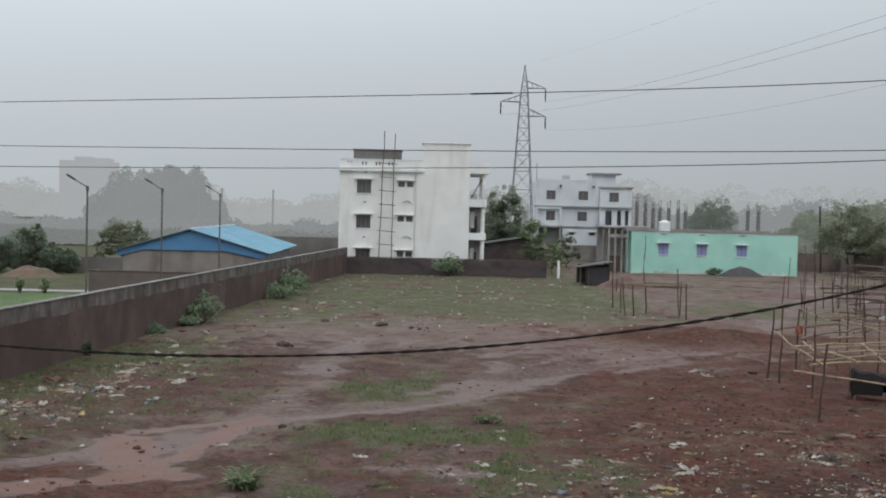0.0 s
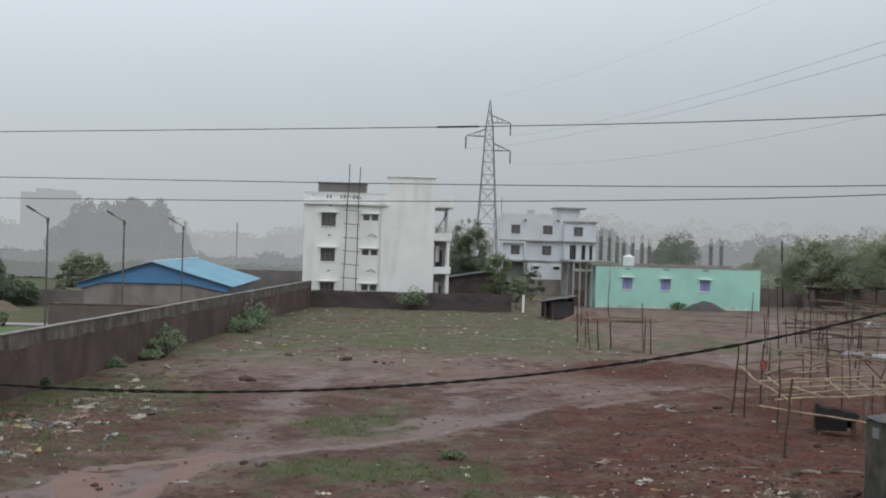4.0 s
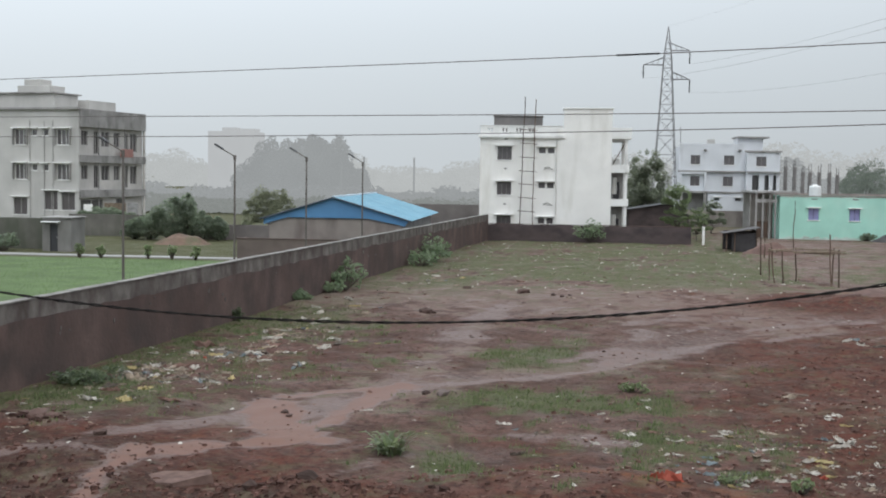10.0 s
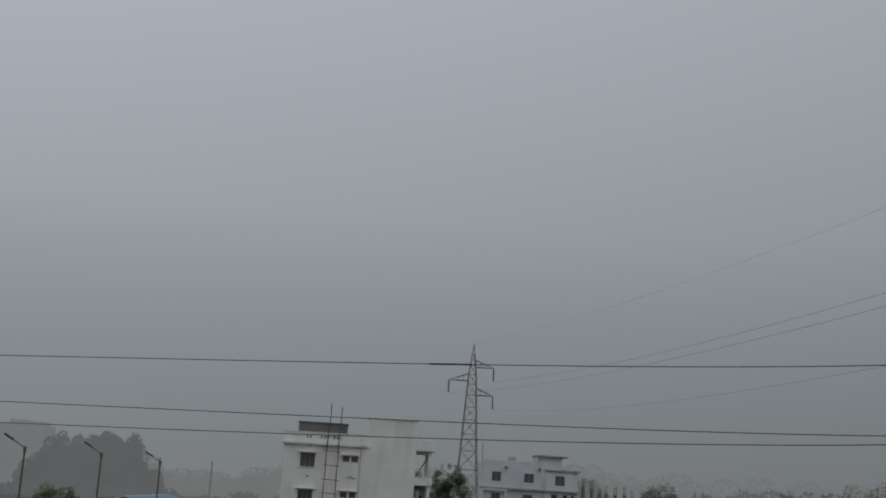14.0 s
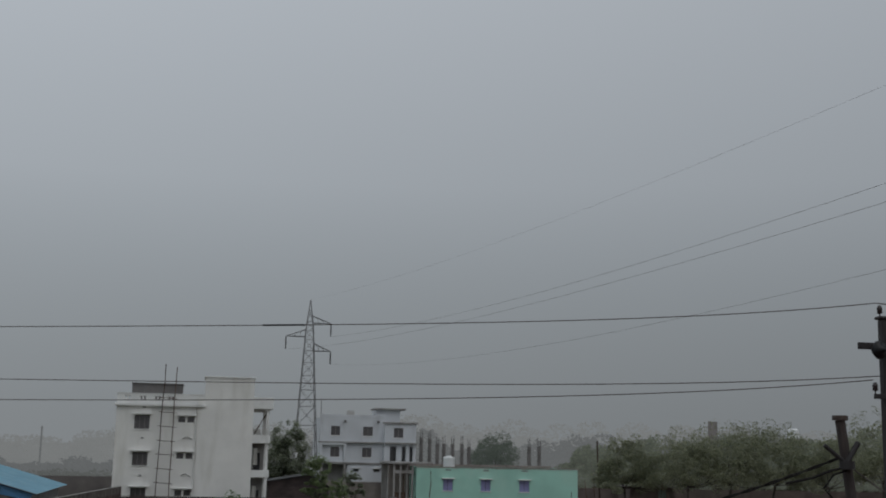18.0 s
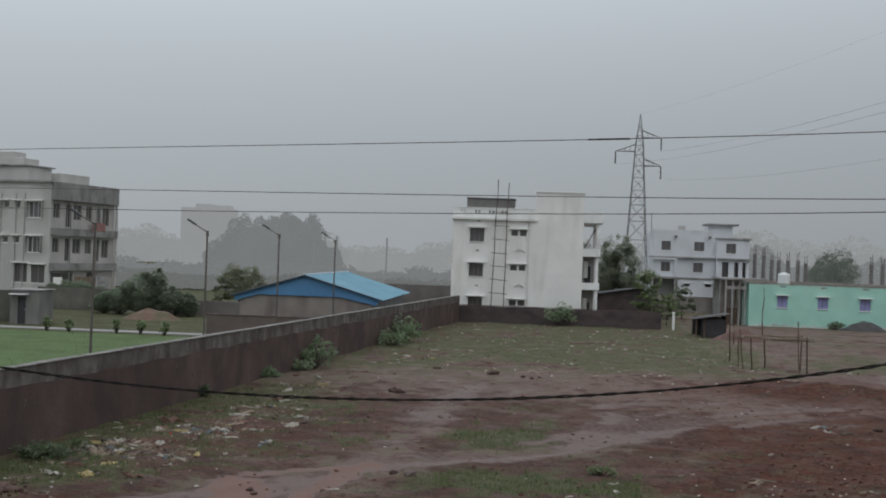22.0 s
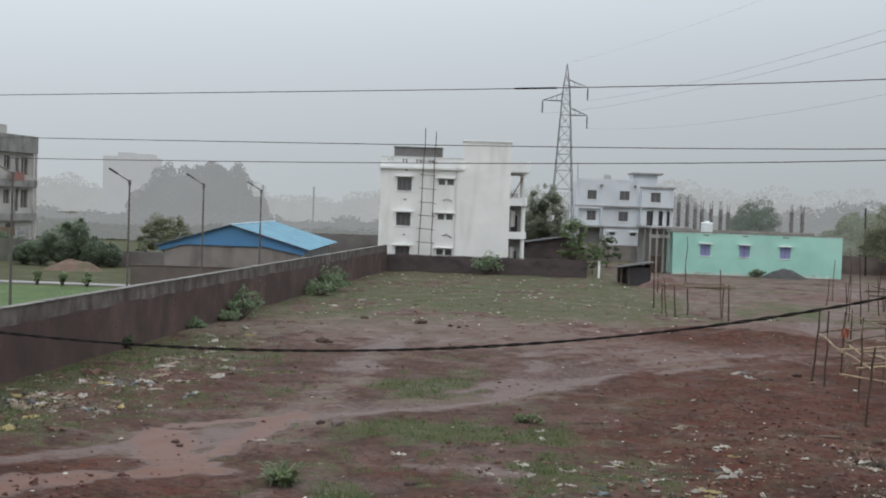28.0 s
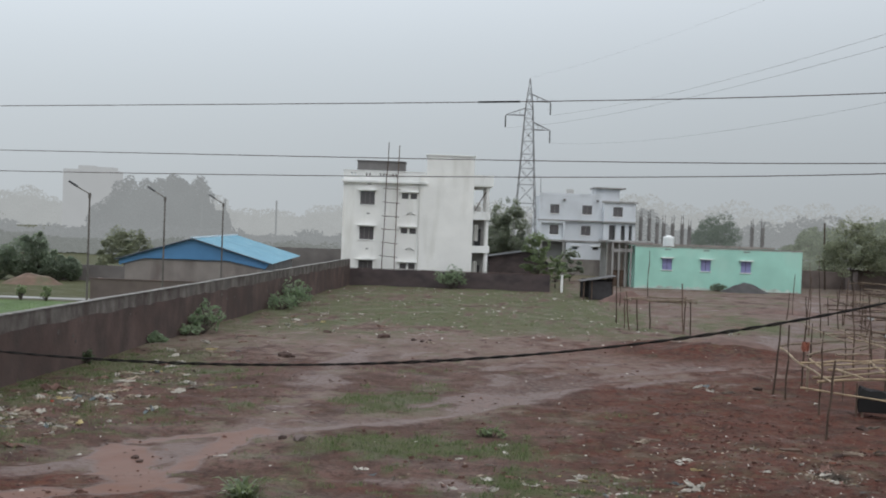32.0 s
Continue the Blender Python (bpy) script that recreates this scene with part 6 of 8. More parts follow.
def stall(x, y, rz, w, d, h, label, rng, lattice=True, lean=0.09, tall=1.2, nx_=3, ny_=2, brush=0):
    """A stall frame: uneven upright poles and bamboo tied across."""
    s = thing("bamboo_stall", x, y, zat(x, y), label, "stall frame", "bamboo stalls", rz=rz)
    for i in range(nx_):
        for j in range(ny_):
            if not lattice and rng.random() < 0.22:
                continue
            px_, py_ = w * (i + rng.uniform(-0.22, 0.22)) / (nx_ - 1), d * (j + rng.uniform(-0.15, 0.15)) / (ny_ - 1)
            top = h + rng.uniform(-0.25, 1.0) ** 2 * tall + 0.1
            part("upright", crooked(bmesh.new(), (px_, py_, -0.4), (px_ + rng.uniform(-lean, lean) * top, py_ + rng.uniform(-lean, lean) * top, top), rng.uniform(0.032, 0.05), 0.024, rng, 4, 0.012), M_WOODGREY, s)
    if lattice:
        for j in range(6):
            y_ = d * j / 5 + rng.uniform(-0.2, 0.2)
            part("cross_pole", crooked(bmesh.new(), (rng.uniform(-0.5, 0.3), y_ + rng.uniform(-0.25, 0.25), h + rng.uniform(-0.06, 0.06)), (w + rng.uniform(-0.6, 0.5), y_ + rng.uniform(-0.5, 0.5), h + rng.uniform(-0.08, 0.12)), 0.034, 0.02, rng, 4, 0.008), M_BAMBOO, s)
        for i in range(6):
            x_ = w * i / 5 + rng.uniform(-0.25, 0.25)
            part("cross_pole", crooked(bmesh.new(), (x_ + rng.uniform(-0.3, 0.3), rng.uniform(-0.4, 0.6), h + 0.07), (x_ + rng.uniform(-0.6, 0.6), d + rng.uniform(-1.0, 0.3), h + rng.uniform(0.02, 0.16)), 0.032, 0.02, rng, 4, 0.008), M_BAMBOO, s)
    else:
        for j in range(ny_ + 2):
            y_ = d * (j + rng.uniform(-0.3, 0.3)) / (ny_ + 1)
            part("cross_pole", crooked(bmesh.new(), (rng.uniform(-0.6, 0.8), y_, h + rng.uniform(-0.3, 0.25)), (w + rng.uniform(-1.2, 0.8), y_ + rng.uniform(-0.6, 0.6), h + rng.uniform(-0.3, 0.25)), 0.042, 0.028, rng, 4, 0.015), rng.choice((M_WOODGREY, M_OLDBAMBOO, M_OLDBAMBOO)), s)
        for i in range(nx_ + 1):
            x_ = w * (i + rng.uniform(-0.3, 0.3)) / nx_
            part("cross_pole", crooked(bmesh.new(), (x_ + rng.uniform(-0.4, 0.4), -0.3, h + rng.uniform(-0.2, 0.2)), (x_ + rng.uniform(-0.7, 0.7), d + 0.3, h + rng.uniform(-0.2, 0.3)), 0.036, 0.025, rng, 4, 0.015), rng.choice((M_WOODGREY, M_OLDBAMBOO)), s)
        for i in range(2 if w > 4.5 else 0):
            x_, y_ = rng.uniform(0, w), rng.uniform(0, d)
            part("brace", crooked(bmesh.new(), (x_, y_, 0.1), (x_ + rng.uniform(-1.5, 1.5), y_ + rng.uniform(-0.4, 0.4), h + rng.uniform(0, 0.5)), 0.035, 0.025, rng, 4, 0.015), M_WOODGREY, s)
    if brush:
        bb = bmesh.new()
        for _ in range(brush):
            x_, y_, a_, l_, z_ = rng.uniform(0, w), rng.uniform(0, d), rng.uniform(0, 3.14), rng.uniform(0.4, 1.6), h + rng.uniform(0.0, 0.16)
            rod(bb, (x_ - l_ * math.cos(a_) / 2, y_ - l_ * math.sin(a_) / 2, z_), (x_ + l_ * math.cos(a_) / 2, y_ + l_ * math.sin(a_) / 2, z_ + rng.uniform(-0.08, 0.08)), rng.uniform(0.015, 0.035), 0.015, 4)
        part("brushwood", bb, M_BRUSH, s, "grey brushwood strewn over the frame")
    return s


sr = random.Random(21)
st = thing("bamboo_stall", 12.3, 37.5, zat(12.3, 37.5), "frame of pale split bamboo tied over dark uprights", "stall frame", "bamboo stalls")
for ax, ay, bx_, by_ in ((2.26, 11.3, 0.43, -0.7), (0.39, 1.18, 5.86, 3.8), (0.2, 0.13, 6.2, 3.2), (1.14, 4.9, 6.7, 8.1), (1.7, 4.5, 6.5, 6.4), (1.57, 3.25, 6.0, 5.4), (4.2, 6.5, 2.86, 0.7), (5.3, 6.5, 4.26, 1.65), (1.9, 3.3, 1.9, 0.75),
                         (5.66, 5.2, 5.5, 3.75), (7.0, 16.6, 6.8, 9.8), (2.0, 6.5, 1.54, 3.6)):
    part("cross_pole", crooked(bmesh.new(), (ax, ay, 1.2 + sr.uniform(-0.03, 0.05)), (bx_, by_, 1.2 + sr.uniform(-0.04, 0.06)), 0.046, 0.030, sr, 6, 0.007), M_BAMBOO, st)
for ax, ay, bx_, by_ in ((2.6, 8.7, 6.5, 12.5), (3.5, 8.0, 5.4, 9.6), (5.5, 10.9, 7.9, 14.3), (2.3, 11.3, 6.4, 15.0)):
    part("cross_pole", crooked(bmesh.new(), (ax, ay, 1.2 + sr.uniform(-0.1, 0.1)), (bx_, by_, 1.2 + sr.uniform(-0.1, 0.1)), 0.05, 0.034, sr, 6, 0.01), M_OLDBAMBOO, st)
for ax, ay, lx_, z in ((0.42, 5.7, 0.19, 2.54), (0.24, 3.5, 0.02, 2.7), (0.45, 0.58, 0.03, 2.75), (-0.82, -3.73, 0.22, 2.27), (5.67, 10.4, 0.03, 2.25), (2.44, 4.1, -0.03, 1.25), (2.9, -0.3, 0.0, 1.39), (7.85, 8.0, -0.05, 1.8), (5.3, 4.7, -0.04, 1.57), (9.8, 10.9, 0.04, 1.25),
                       (8.5, 15.9, 0.0, 1.6), (2.0, 7.35, 0.08, 2.41), (3.3, 2.6, 0.03, 1.3), (4.4, 1.6, 0.04, 1.35)):
    part("upright", crooked(bmesh.new(), (ax, ay, -0.4), (ax + lx_, ay, z), 0.042, 0.03, sr, 5, 0.012), M_WOODGREY, st)
for ax, ay, lx_, z in ((1.97, 6.6, 0.01, 1.25), (3.0, -0.25, 0.05, 1.3), (7.9, 8.4, 0.03, 1.5)):
    part("upright", crooked(bmesh.new(), (ax, ay, -0.4), (ax + lx_, ay, z), 0.06, 0.05, sr, 5, 0.012), M_OLDBAMBOO, st)
part("low_rail", crooked(bmesh.new(), (-0.2, 0.55, 0.92), (2.15, -2.5, 0.88), 0.034, 0.028, sr, 3, 0.005), M_BAMBOO, st)
part("orange_rag", crumple_cloth(0.28, 0.36), M_ORANGE, st, "orange rag tied to a pole").location = (1.9, 7.2, 1.45)
fs_ = thing("bamboo_stall", 11.6, 67.2, 0, "old bamboo stall frame standing in the grass", "stall frame", "bamboo stalls")
for ax, ay, lx_, z in ((0.03, 0.6, -0.29, 2.29), (0.02, 2.4, -0.04, 1.9), (0.24, -0.8, -0.11, 1.9), (1.55, 2.4, -0.09, 1.95), (2.95, -0.2, -0.18, 2.85), (3.42, 0.0, -0.09, 2.0), (3.5, 2.3, 0.06, 1.95), (0.2, 6.5, -0.06, 2.3)):
    part("upright", crooked(bmesh.new(), (ax, ay, -0.4), (ax + lx_, ay, z), 0.05, 0.034, sr, 5, 0.012), M_WOODGREY, fs_)
for a, b in (((-0.45, 0.5, 1.84), (3.75, 0.1, 1.78)), ((-0.2, 0.55, 1.9), (1.3, 2.3, 1.88)), ((1.0, 0.7, 1.78), (3.7, -0.1, 1.92)), ((1.4, 2.4, 1.88), (3.75, 2.2, 1.84)), ((-0.15, -0.7, 1.8), (0.0, 2.7, 1.84)), ((3.3, -0.4, 1.84), (3.6, 2.6, 1.87)), ((0.9, 0.3, 1.8), (3.1, 0.4, 1.72))):
    part("cross_pole", crooked(bmesh.new(), a, b, 0.05, 0.034, sr, 5, 0.01), M_OLDBAMBOO, fs_)
for sx, sy, z in ((17.6, 95, 4.2), (14.6, 90, 4.0)):
    q = thing("bamboo_pole", sx, sy, 0, "lone grey bamboo pole stuck in the soil", "pole", "lone poles")
    part("shaft", crooked(bmesh.new(), (0, 0, -0.3), (0.06, 0, z), 0.05, 0.03, sr, 5, 0.012), M_WOODGREY, q)
for sx, sy, w_, d_, r_ in ((19.0, 52, 5, 4, 6), (25.0, 50, 6, 5, 8), (23.0, 64, 5, 4, -4), (29, 62, 6, 5, 5), (27.5, 74, 6, 4, 10), (34, 76, 6, 5, 4), (33, 90, 7, 4, 2), (38, 98, 7, 5, 6), (41, 112, 7, 5, 0)):
    stall(sx, sy, r_, w_, d_, 1.4, "grey weathered bamboo stall frame", sr, lattice=False, tall=2.2, nx_=4, ny_=3 if sy < 60 else 2, brush=150 if sx > 24 and sy < 95 else 0)
# lone tall poles among the stalls
for sx, sy, z in ((22.3, 69, 2.6), (27.5, 78, 3.0), (31.5, 86, 3.2), (24.8, 81.6, 1.9), (26.7, 86.4, 3.0), (26.7, 83.1, 2.9), (22.8, 68.2, 2.7), (33.2, 95.8, 1.9), (25.3, 72.5, 2.5), (23.9, 74.3, 2.0), (26.2, 77.1, 1.9), (35.0, 108, 3.4), (36.2, 109, 3.6), (30.2, 84, 2.7), (24.0, 60, 2.4)):
    q = thing("bamboo_pole", sx, sy, 0, "lone grey bamboo pole stuck in the soil", "pole", "lone poles")
    part("shaft", crooked(bmesh.new(), (0, 0, -0.3), (sr.uniform(-0.25, 0.25), 0, z), 0.045, 0.025, sr, 4, 0.012), M_WOODGREY, q)
# sheets thrown over the farther stalls
def draped(w, d, rng, n=14, amp=0.1):
    """A rumpled sheet that lies over poles, its edges hanging."""
    bm = bmesh.new()
    o = Vector((rng.uniform(0, 40), rng.uniform(0, 40), 0))

    def at(i, j):
        u, v = i / n, j / n
        x, y = w * u, d * v
        rag = noise.noise(Vector((x * 2.3, y * 2.3, 0)) + o)
        fall = -0.28 * max(0, abs(2 * v - 1) - 0.55) ** 1 - 0.2 * max(0, abs(2 * u - 1) - 0.8)
        return (x + 0.12 * rag, y + 0.12 * noise.noise(Vector((x * 2, y * 2, 5)) + o), amp * (rag + 0.6 * noise.noise(Vector((x * 6, y * 6, 2)) + o)) + fall)
    g = [[bm.verts.new(at(i, j)) for i in range(n + 1)] for j in range(n + 1)]
    for j in range(n):
        for i in range(n):
            bm.faces.new((g[j][i], g[j][i + 1], g[j + 1][i + 1], g[j + 1][i]))
    return bm


tp = thing("tarpaulin", 23.4, 51.6, 1.36, "blue tarpaulin bundled over a stall frame", "tarpaulin")
part("sheet", draped(2.1, 0.45, sr, amp=0.10), M_BLUETARP, tp)
part("bundled_fold", draped(0.8, 0.35, sr, amp=0.16), M_BLUETARP, tp).location = (-0.3, -0.2, -0.12)
for sx, sy, w_, d_ in ((22.3, 51.9, 1.1, 0.45), (27.5, 63.5, 1.3, 0.6), (31, 76, 1.6, 0.8), (35.5, 77.5, 1.4, 0.8), (30, 63, 1.4, 0.6), (30.0, 61.5, 0.9, 0.7)):
    o = mesh_object("plastic_sheet", draped(w_, d_, sr, amp=0.15), M_SHEETING)
    o.location = (sx, sy, 1.5)
    tagged(o, "pale grey plastic sheet lying over a stall frame", "plastic sheet", "plastic sheets")
for i in range(16):
    sx, sy = sr.choice(((20.5, 53.5), (27.5, 52), (25, 65.5), (32, 64.5), (30, 75.5), (37, 78), (36, 91.5)))
    o = mesh_object("plastic_scrap", draped(sr.uniform(0.3, 0.8), sr.uniform(0.2, 0.4), sr, 8), sr.choice((M_SHEETING, M_FLAT, M_OLDBAMBOO)))
    o.matrix_world = pose(sx + sr.uniform(-2.5, 2.5), sy + sr.uniform(-1.5, 1.5), 1.5, 0, 0, sr.uniform(0, 360))
    tagged(o, "crumpled pale plastic scrap caught on a stall frame", "plastic sheet", "plastic sheets")

# small shack at the back of the lot
sk = thing("shack", 12.7, 97, 0, "small dark shack with a sloping sheet roof", "shack")
# black tarpaulin lifted to grey: haze put into the base colour
M_SHACK = material("hazed_black_sheet", (0.055, 0.052, 0.054), 0.8, 0.25, 1.5, 0.2, spec=0.2)
part("front_sheet", boxes((0.5, 2.35, 0, 0.04, 0, 1.5)), M_SHACK, sk)
part("side_sheet", boxes((2.352, 2.39, 0.0, 2.0, 0, 1.75)), M_SHACK, sk)
part("back_sheet", boxes((0.05, 2.35, 2.0, 2.04, 0, 1.6)), M_SHACK, sk)
for x, z in ((0.05, 1.4), (0.7, 1.5), (2.4, 1.85)):
    part("post", rods(((x, -0.08, -0.2), (x, -0.08, z), 0.05)), M_WOODGREY, sk)
    part("post", rods(((x, 2.12, -0.2), (x, 2.12, z), 0.05)), M_WOODGREY, sk)
rb = bmesh.new()
box(rb, -0.2, 2.75, -0.35, 2.35, 0, 0.05)
bmesh.ops.transform(rb, matrix=pose(0, 0, 1.45, 0, -10, 0), verts=rb.verts)
part("roof", rb, M_TINROOF, sk)

# dark wall and brick sheds between and beyond the houses
rsd = thing("brick_shed", 5.9, 117.6, 0, "dark brown lean-to shed with a sloping sheet roof", "shed")
part("wall", boxes((0.1, 5.9, 0, 0.2, 0, 2.05), (0.1, 0.3, 0.202, 4.5, 0, 2.05), (5.7, 5.9, 0.202, 4.5, 0, 2.05), (0.302, 5.698, 4.3, 4.5, 0, 2.05)), M_NORTH, rsd)
for y_ in (0.02, 4.48):
    gb = bmesh.new()
    gb.faces.new([gb.verts.new(p) for p in ((0.1, y_, 2.052), (5.9, y_, 2.052), (5.9, y_, 2.1), (4.05, y_, 3.25), (0.1, y_, 2.6))])
    part("gable", gb, M_NORTH, rsd)
for a_, b_ in (((-0.2, 2.62), (4.06, 3.33)), ((4.06, 3.33), (6.4, 1.9))):
    for i in range(5):
        rb_ = bmesh.new()
        y0_, y1_ = -0.3 + i * 1.04, -0.3 + i * 1.04 + 1.02
        lo_ = [rb_.verts.new(p) for p in ((a_[0], y0_, a_[1]), (b_[0], y0_, b_[1]), (b_[0], y1_, b_[1]), (a_[0], y1_, a_[1]))]
        hi_ = [rb_.verts.new(v.co + Vector((0, 0, 0.05))) for v in lo_]
        rb_.faces.new(lo_[::-1])
        rb_.faces.new(hi_)
        for q in range(4):
            rb_.faces.new((lo_[q], lo_[(q + 1) % 4], hi_[(q + 1) % 4], hi_[q]))
        part("roof_sheet", rb_, M_ROOFDARK, rsd)
rw_ = thing("rear_wall", 38.5, 132, 0, "dark brown brick wall under the trees", "wall")
part("wall_body", boxes((0, 60, 0, 0.22, 0, 2.0)), M_SHEDBROWN, rw_)
rs = thing("brick_shed", 46.5, 128, 0, "small brown brick shed under the trees", "shed")
part("wall", pierced(0, 5.2, 0, 2.3, 0, 0.2, [(3.3, 4.25, 0, 2.0)]), M_SHEDBROWN, rs)
part("side_wall", boxes((0, 0.2, 0.202, 4, 0, 2.3)), M_SHEDBROWN, rs)
part("side_wall", boxes((5.0, 5.2, 0.202, 4, 0, 2.3)), M_SHEDBROWN, rs)
part("door", boxes((3.3, 4.25, 0.06, 0.1, 0, 2.0)), material("faded_green_door", (0.19, 0.24, 0.21), 0.8, 0.2, 2), rs)
part("roof", boxes((-0.2, 5.4, -0.3, 4.2, 2.302, 2.38), bevel=0.02), M_BRICKDARK, rs)
lb = thing("left_rear_wall", -26, 128, 0, "dark rear wall behind the blue shed", "wall")
part("wall_body", boxes((0, 18.5, 0, 0.22, 0, 2.6)), M_BRICKDARK, lb)
fp = thing("thin_pole", 43.0, 129, 0, "thin dark leaning wooden pole beyond the green house", "pole")
part("shaft", crooked(bmesh.new(), (0.3, 0, -0.3), (0, 0, 7.3), 0.11, 0.08, sr, 4, 0.004), M_WOODGREY, fp)

# ---------------------------------------------------------------- trees and bushes
tr = random.Random(31)
bush("bush", -11.0, 58.5, 0, 1.0, 1.6, L_FOOT, "leafy pale green bush at the wall's foot", tr, 420, 0.14)
bush("bush", -11.3, 56.9, 0, 0.6, 0.5, L_FOOT, "low pale green weeds at the wall's foot", tr, 200, 0.12)
bush("bush", -8.9, 79, 0, 1.4, 1.6, L_FOOT, "leafy pale green bush at the wall's foot", tr, 520, 0.15)
bush("bush", -9.2, 74.5, 0, 1.2, 1.0, L_FOOT, "low pale green weeds at the wall's foot", tr, 340, 0.14)
bush("bush", -12.0, 52.6, 0, 0.6, 0.45, L_FOOT, "low pale green weeds at the wall's foot", tr, 380, 0.12)
bush("bush", -13.0, 45, 0, 0.5, 0.5, L_MID, "low green bush at the wall's foot", tr, 260, 0.1)
bush("bush", 2.0, 105.4, 0, 1.7, 1.9, L_FOOT, "bushy green shrub before the back wall", tr, 560, 0.16)
vs, fs = [], []
for _ in range(95):
    a, l = tr.uniform(0, 6.28), tr.uniform(0.22, 0.52)
    bx0, by0, up_, w_ = tr.gauss(0, 0.13), tr.gauss(0, 0.10), tr.uniform(0.5, 1.35), tr.uniform(0.03, 0.05)
    dx, dy = math.cos(a), math.sin(a)
    i = len(vs)
    for s_, k_ in ((0.0, 0.3), (0.35, 1.0), (0.7, 0.85), (1.0, 0.06)):
        r_, z_ = l * s_, l * up_ * (s_ * 1.9 - s_ * s_ * 1.2)
        vs += [(bx0 + dx * r_ - dy * w_ * k_, by0 + dy * r_ + dx * w_ * k_, z_), (bx0 + dx * r_ + dy * w_ * k_, by0 + dy * r_ - dx * w_ * k_, z_ + 0.015)]
    fs += [(i + j, i + j + 1, i + j + 3, i + j + 2) for j in (0, 2, 4)]
wd = leaf_object("weed", vs, fs, L_WEED)
wd.location = (-3.58, 23.9, zat(-3.58, 23.9) - 0.02)
tagged(wd, "pale green weed with long drooping leaves on mud", "weed")
bush("bush", 1.8, 31.9, zat(1.8, 31.9), 0.42, 0.24, L_WEED, "low green weed in the grass", tr, 130, 0.08)
bush("bush", 4.4, 22.2, zat(4.4, 22.2), 0.24, 0.3, L_PATH, "small yellow-green weed among litter", tr, 110, 0.06)
bush("bush", 3.2, 22.8, zat(3.2, 22.8), 0.35, 0.18, L_WEED, "low green weed among litter", tr, 110, 0.06)
bush("bush", -12.9, 31.0, zat(-12.9, 31.0), 1.0, 0.4, L_MID, "low spreading weeds at the wall's foot", tr, 500, 0.1)
bush("bush", 28.9, 117.9, 0, 0.8, 0.8, L_DARK, "small bush against the green wall", tr, 400, 0.14)
for x in (-31.9, -30.4, -27.2, -25.6, -24.0):
    bush("shrub", x, 74.9, 0, 0.32, 1.15, L_PATH, "small pale green ornamental shrub by the path", tr, 200, 0.12, "shrubs along the path")
for x, y, r, h in ((-32.9, 96, 1.5, 4.0), (-31.6, 96.3, 1.1, 4.4)):
    bush("bush", x, y, 0, r, h, L_DARK, "tall dense green garden bush", tr, 5200, 0.11, "garden bushes")
for x, y, r, h in ((-34.6, 96, 1.5, 2.6), (-30.2, 96.2, 1.3, 2.5), (-28.9, 96.4, 1.0, 2.1), (-36.2, 96.6, 1.2, 2.0), (-43.0, 107, 1.8, 2.6), (-45, 107, 1.6, 2.0), (-41.6, 106.5, 1.5, 2.4)):
    bush("bush", x, y, 0, r, h, L_DARK, "dense green garden bush", tr, 4200, 0.11, "garden bushes")
# these bushes glow to imitate haze
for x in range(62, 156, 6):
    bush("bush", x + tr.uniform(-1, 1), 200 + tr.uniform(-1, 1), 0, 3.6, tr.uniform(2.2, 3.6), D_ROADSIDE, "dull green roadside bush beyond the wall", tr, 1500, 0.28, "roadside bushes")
for x, y, r, h in ((-39.3, 79.5, 1.0, 1.3), (-46, 80, 1.5, 1.6)):
    bush("bush", x, y, 0, r, h, L_DARK, "dark green bush beside the hut", tr, 700, 0.16, "garden bushes")
tree("tree", -28.5, 112, 0, 4.2, 2.5, L_ROAD, "rounded dull yellow-green tree behind the shed", tr, 9000, 0.11, 40, 0.1, trunk_part=0.12, flat=0.8)
tree("tree", 8.1, 126, 0, 8.4, 2.5, L_PALE, "dense leafy tree behind the lean-to shed", tr, 20000, 0.12, 80, 0.2, trunk_part=0.1, flat=0.85)
tree("tree", 10.2, 112.5, 0, 5.2, 1.5, L_PATH, "pale green leaning tree behind the low wall", tr, 5600, 0.11, 36, 0.1, trunk_part=0.2)
tree("tree", 12.0, 112.0, 0, 3.0, 1.1, L_PATH, "small bright green tree behind the low wall", tr, 2600, 0.10, 22, 0.07, trunk_part=0.2)
tree("tree", 15.2, 128, 0, 3.4, 1.4, L_PALE, "pale green tree in the pale house's yard", tr, 1800, 0.17, 20, 0.08, trunk_part=0.1)
# its leaves glow, standing in for haze
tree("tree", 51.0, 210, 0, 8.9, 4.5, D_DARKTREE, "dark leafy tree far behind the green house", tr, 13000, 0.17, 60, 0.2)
for x, y, h, s in ((44.8, 124.5, 7.6, 3.3), (50.3, 121, 8.4, 4.3), (55.6, 122.5, 9.4, 4.9), (61.0, 123, 9.4, 4.8), (67.6, 122, 8.4, 4.2), (74.5, 123, 11.0, 5.0), (83.0, 122, 11.4, 4.8), (92.0, 124, 11.8, 5.0)):
    tree("tree", x, y, 0, h, s, L_ROAD, "broad dull green roadside tree with a forked trunk in rain", tr, 8600, 0.16, 84, 0.17, "roadside trees", 0.30, 0.62, bark=M_BARK)
# leaves and trunks glow here in place of haze
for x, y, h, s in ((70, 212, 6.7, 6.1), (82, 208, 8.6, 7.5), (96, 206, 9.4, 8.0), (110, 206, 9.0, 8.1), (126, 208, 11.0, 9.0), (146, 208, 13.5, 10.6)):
    tree("tree", x, y, 0, h, s, D_ROADSIDE, "broad dull green far tree, haze painted as a glow", tr, 9000, 0.4, 50, 0.42, "far roadside trees", 0.3, 0.7, bark=D_TRUNK)
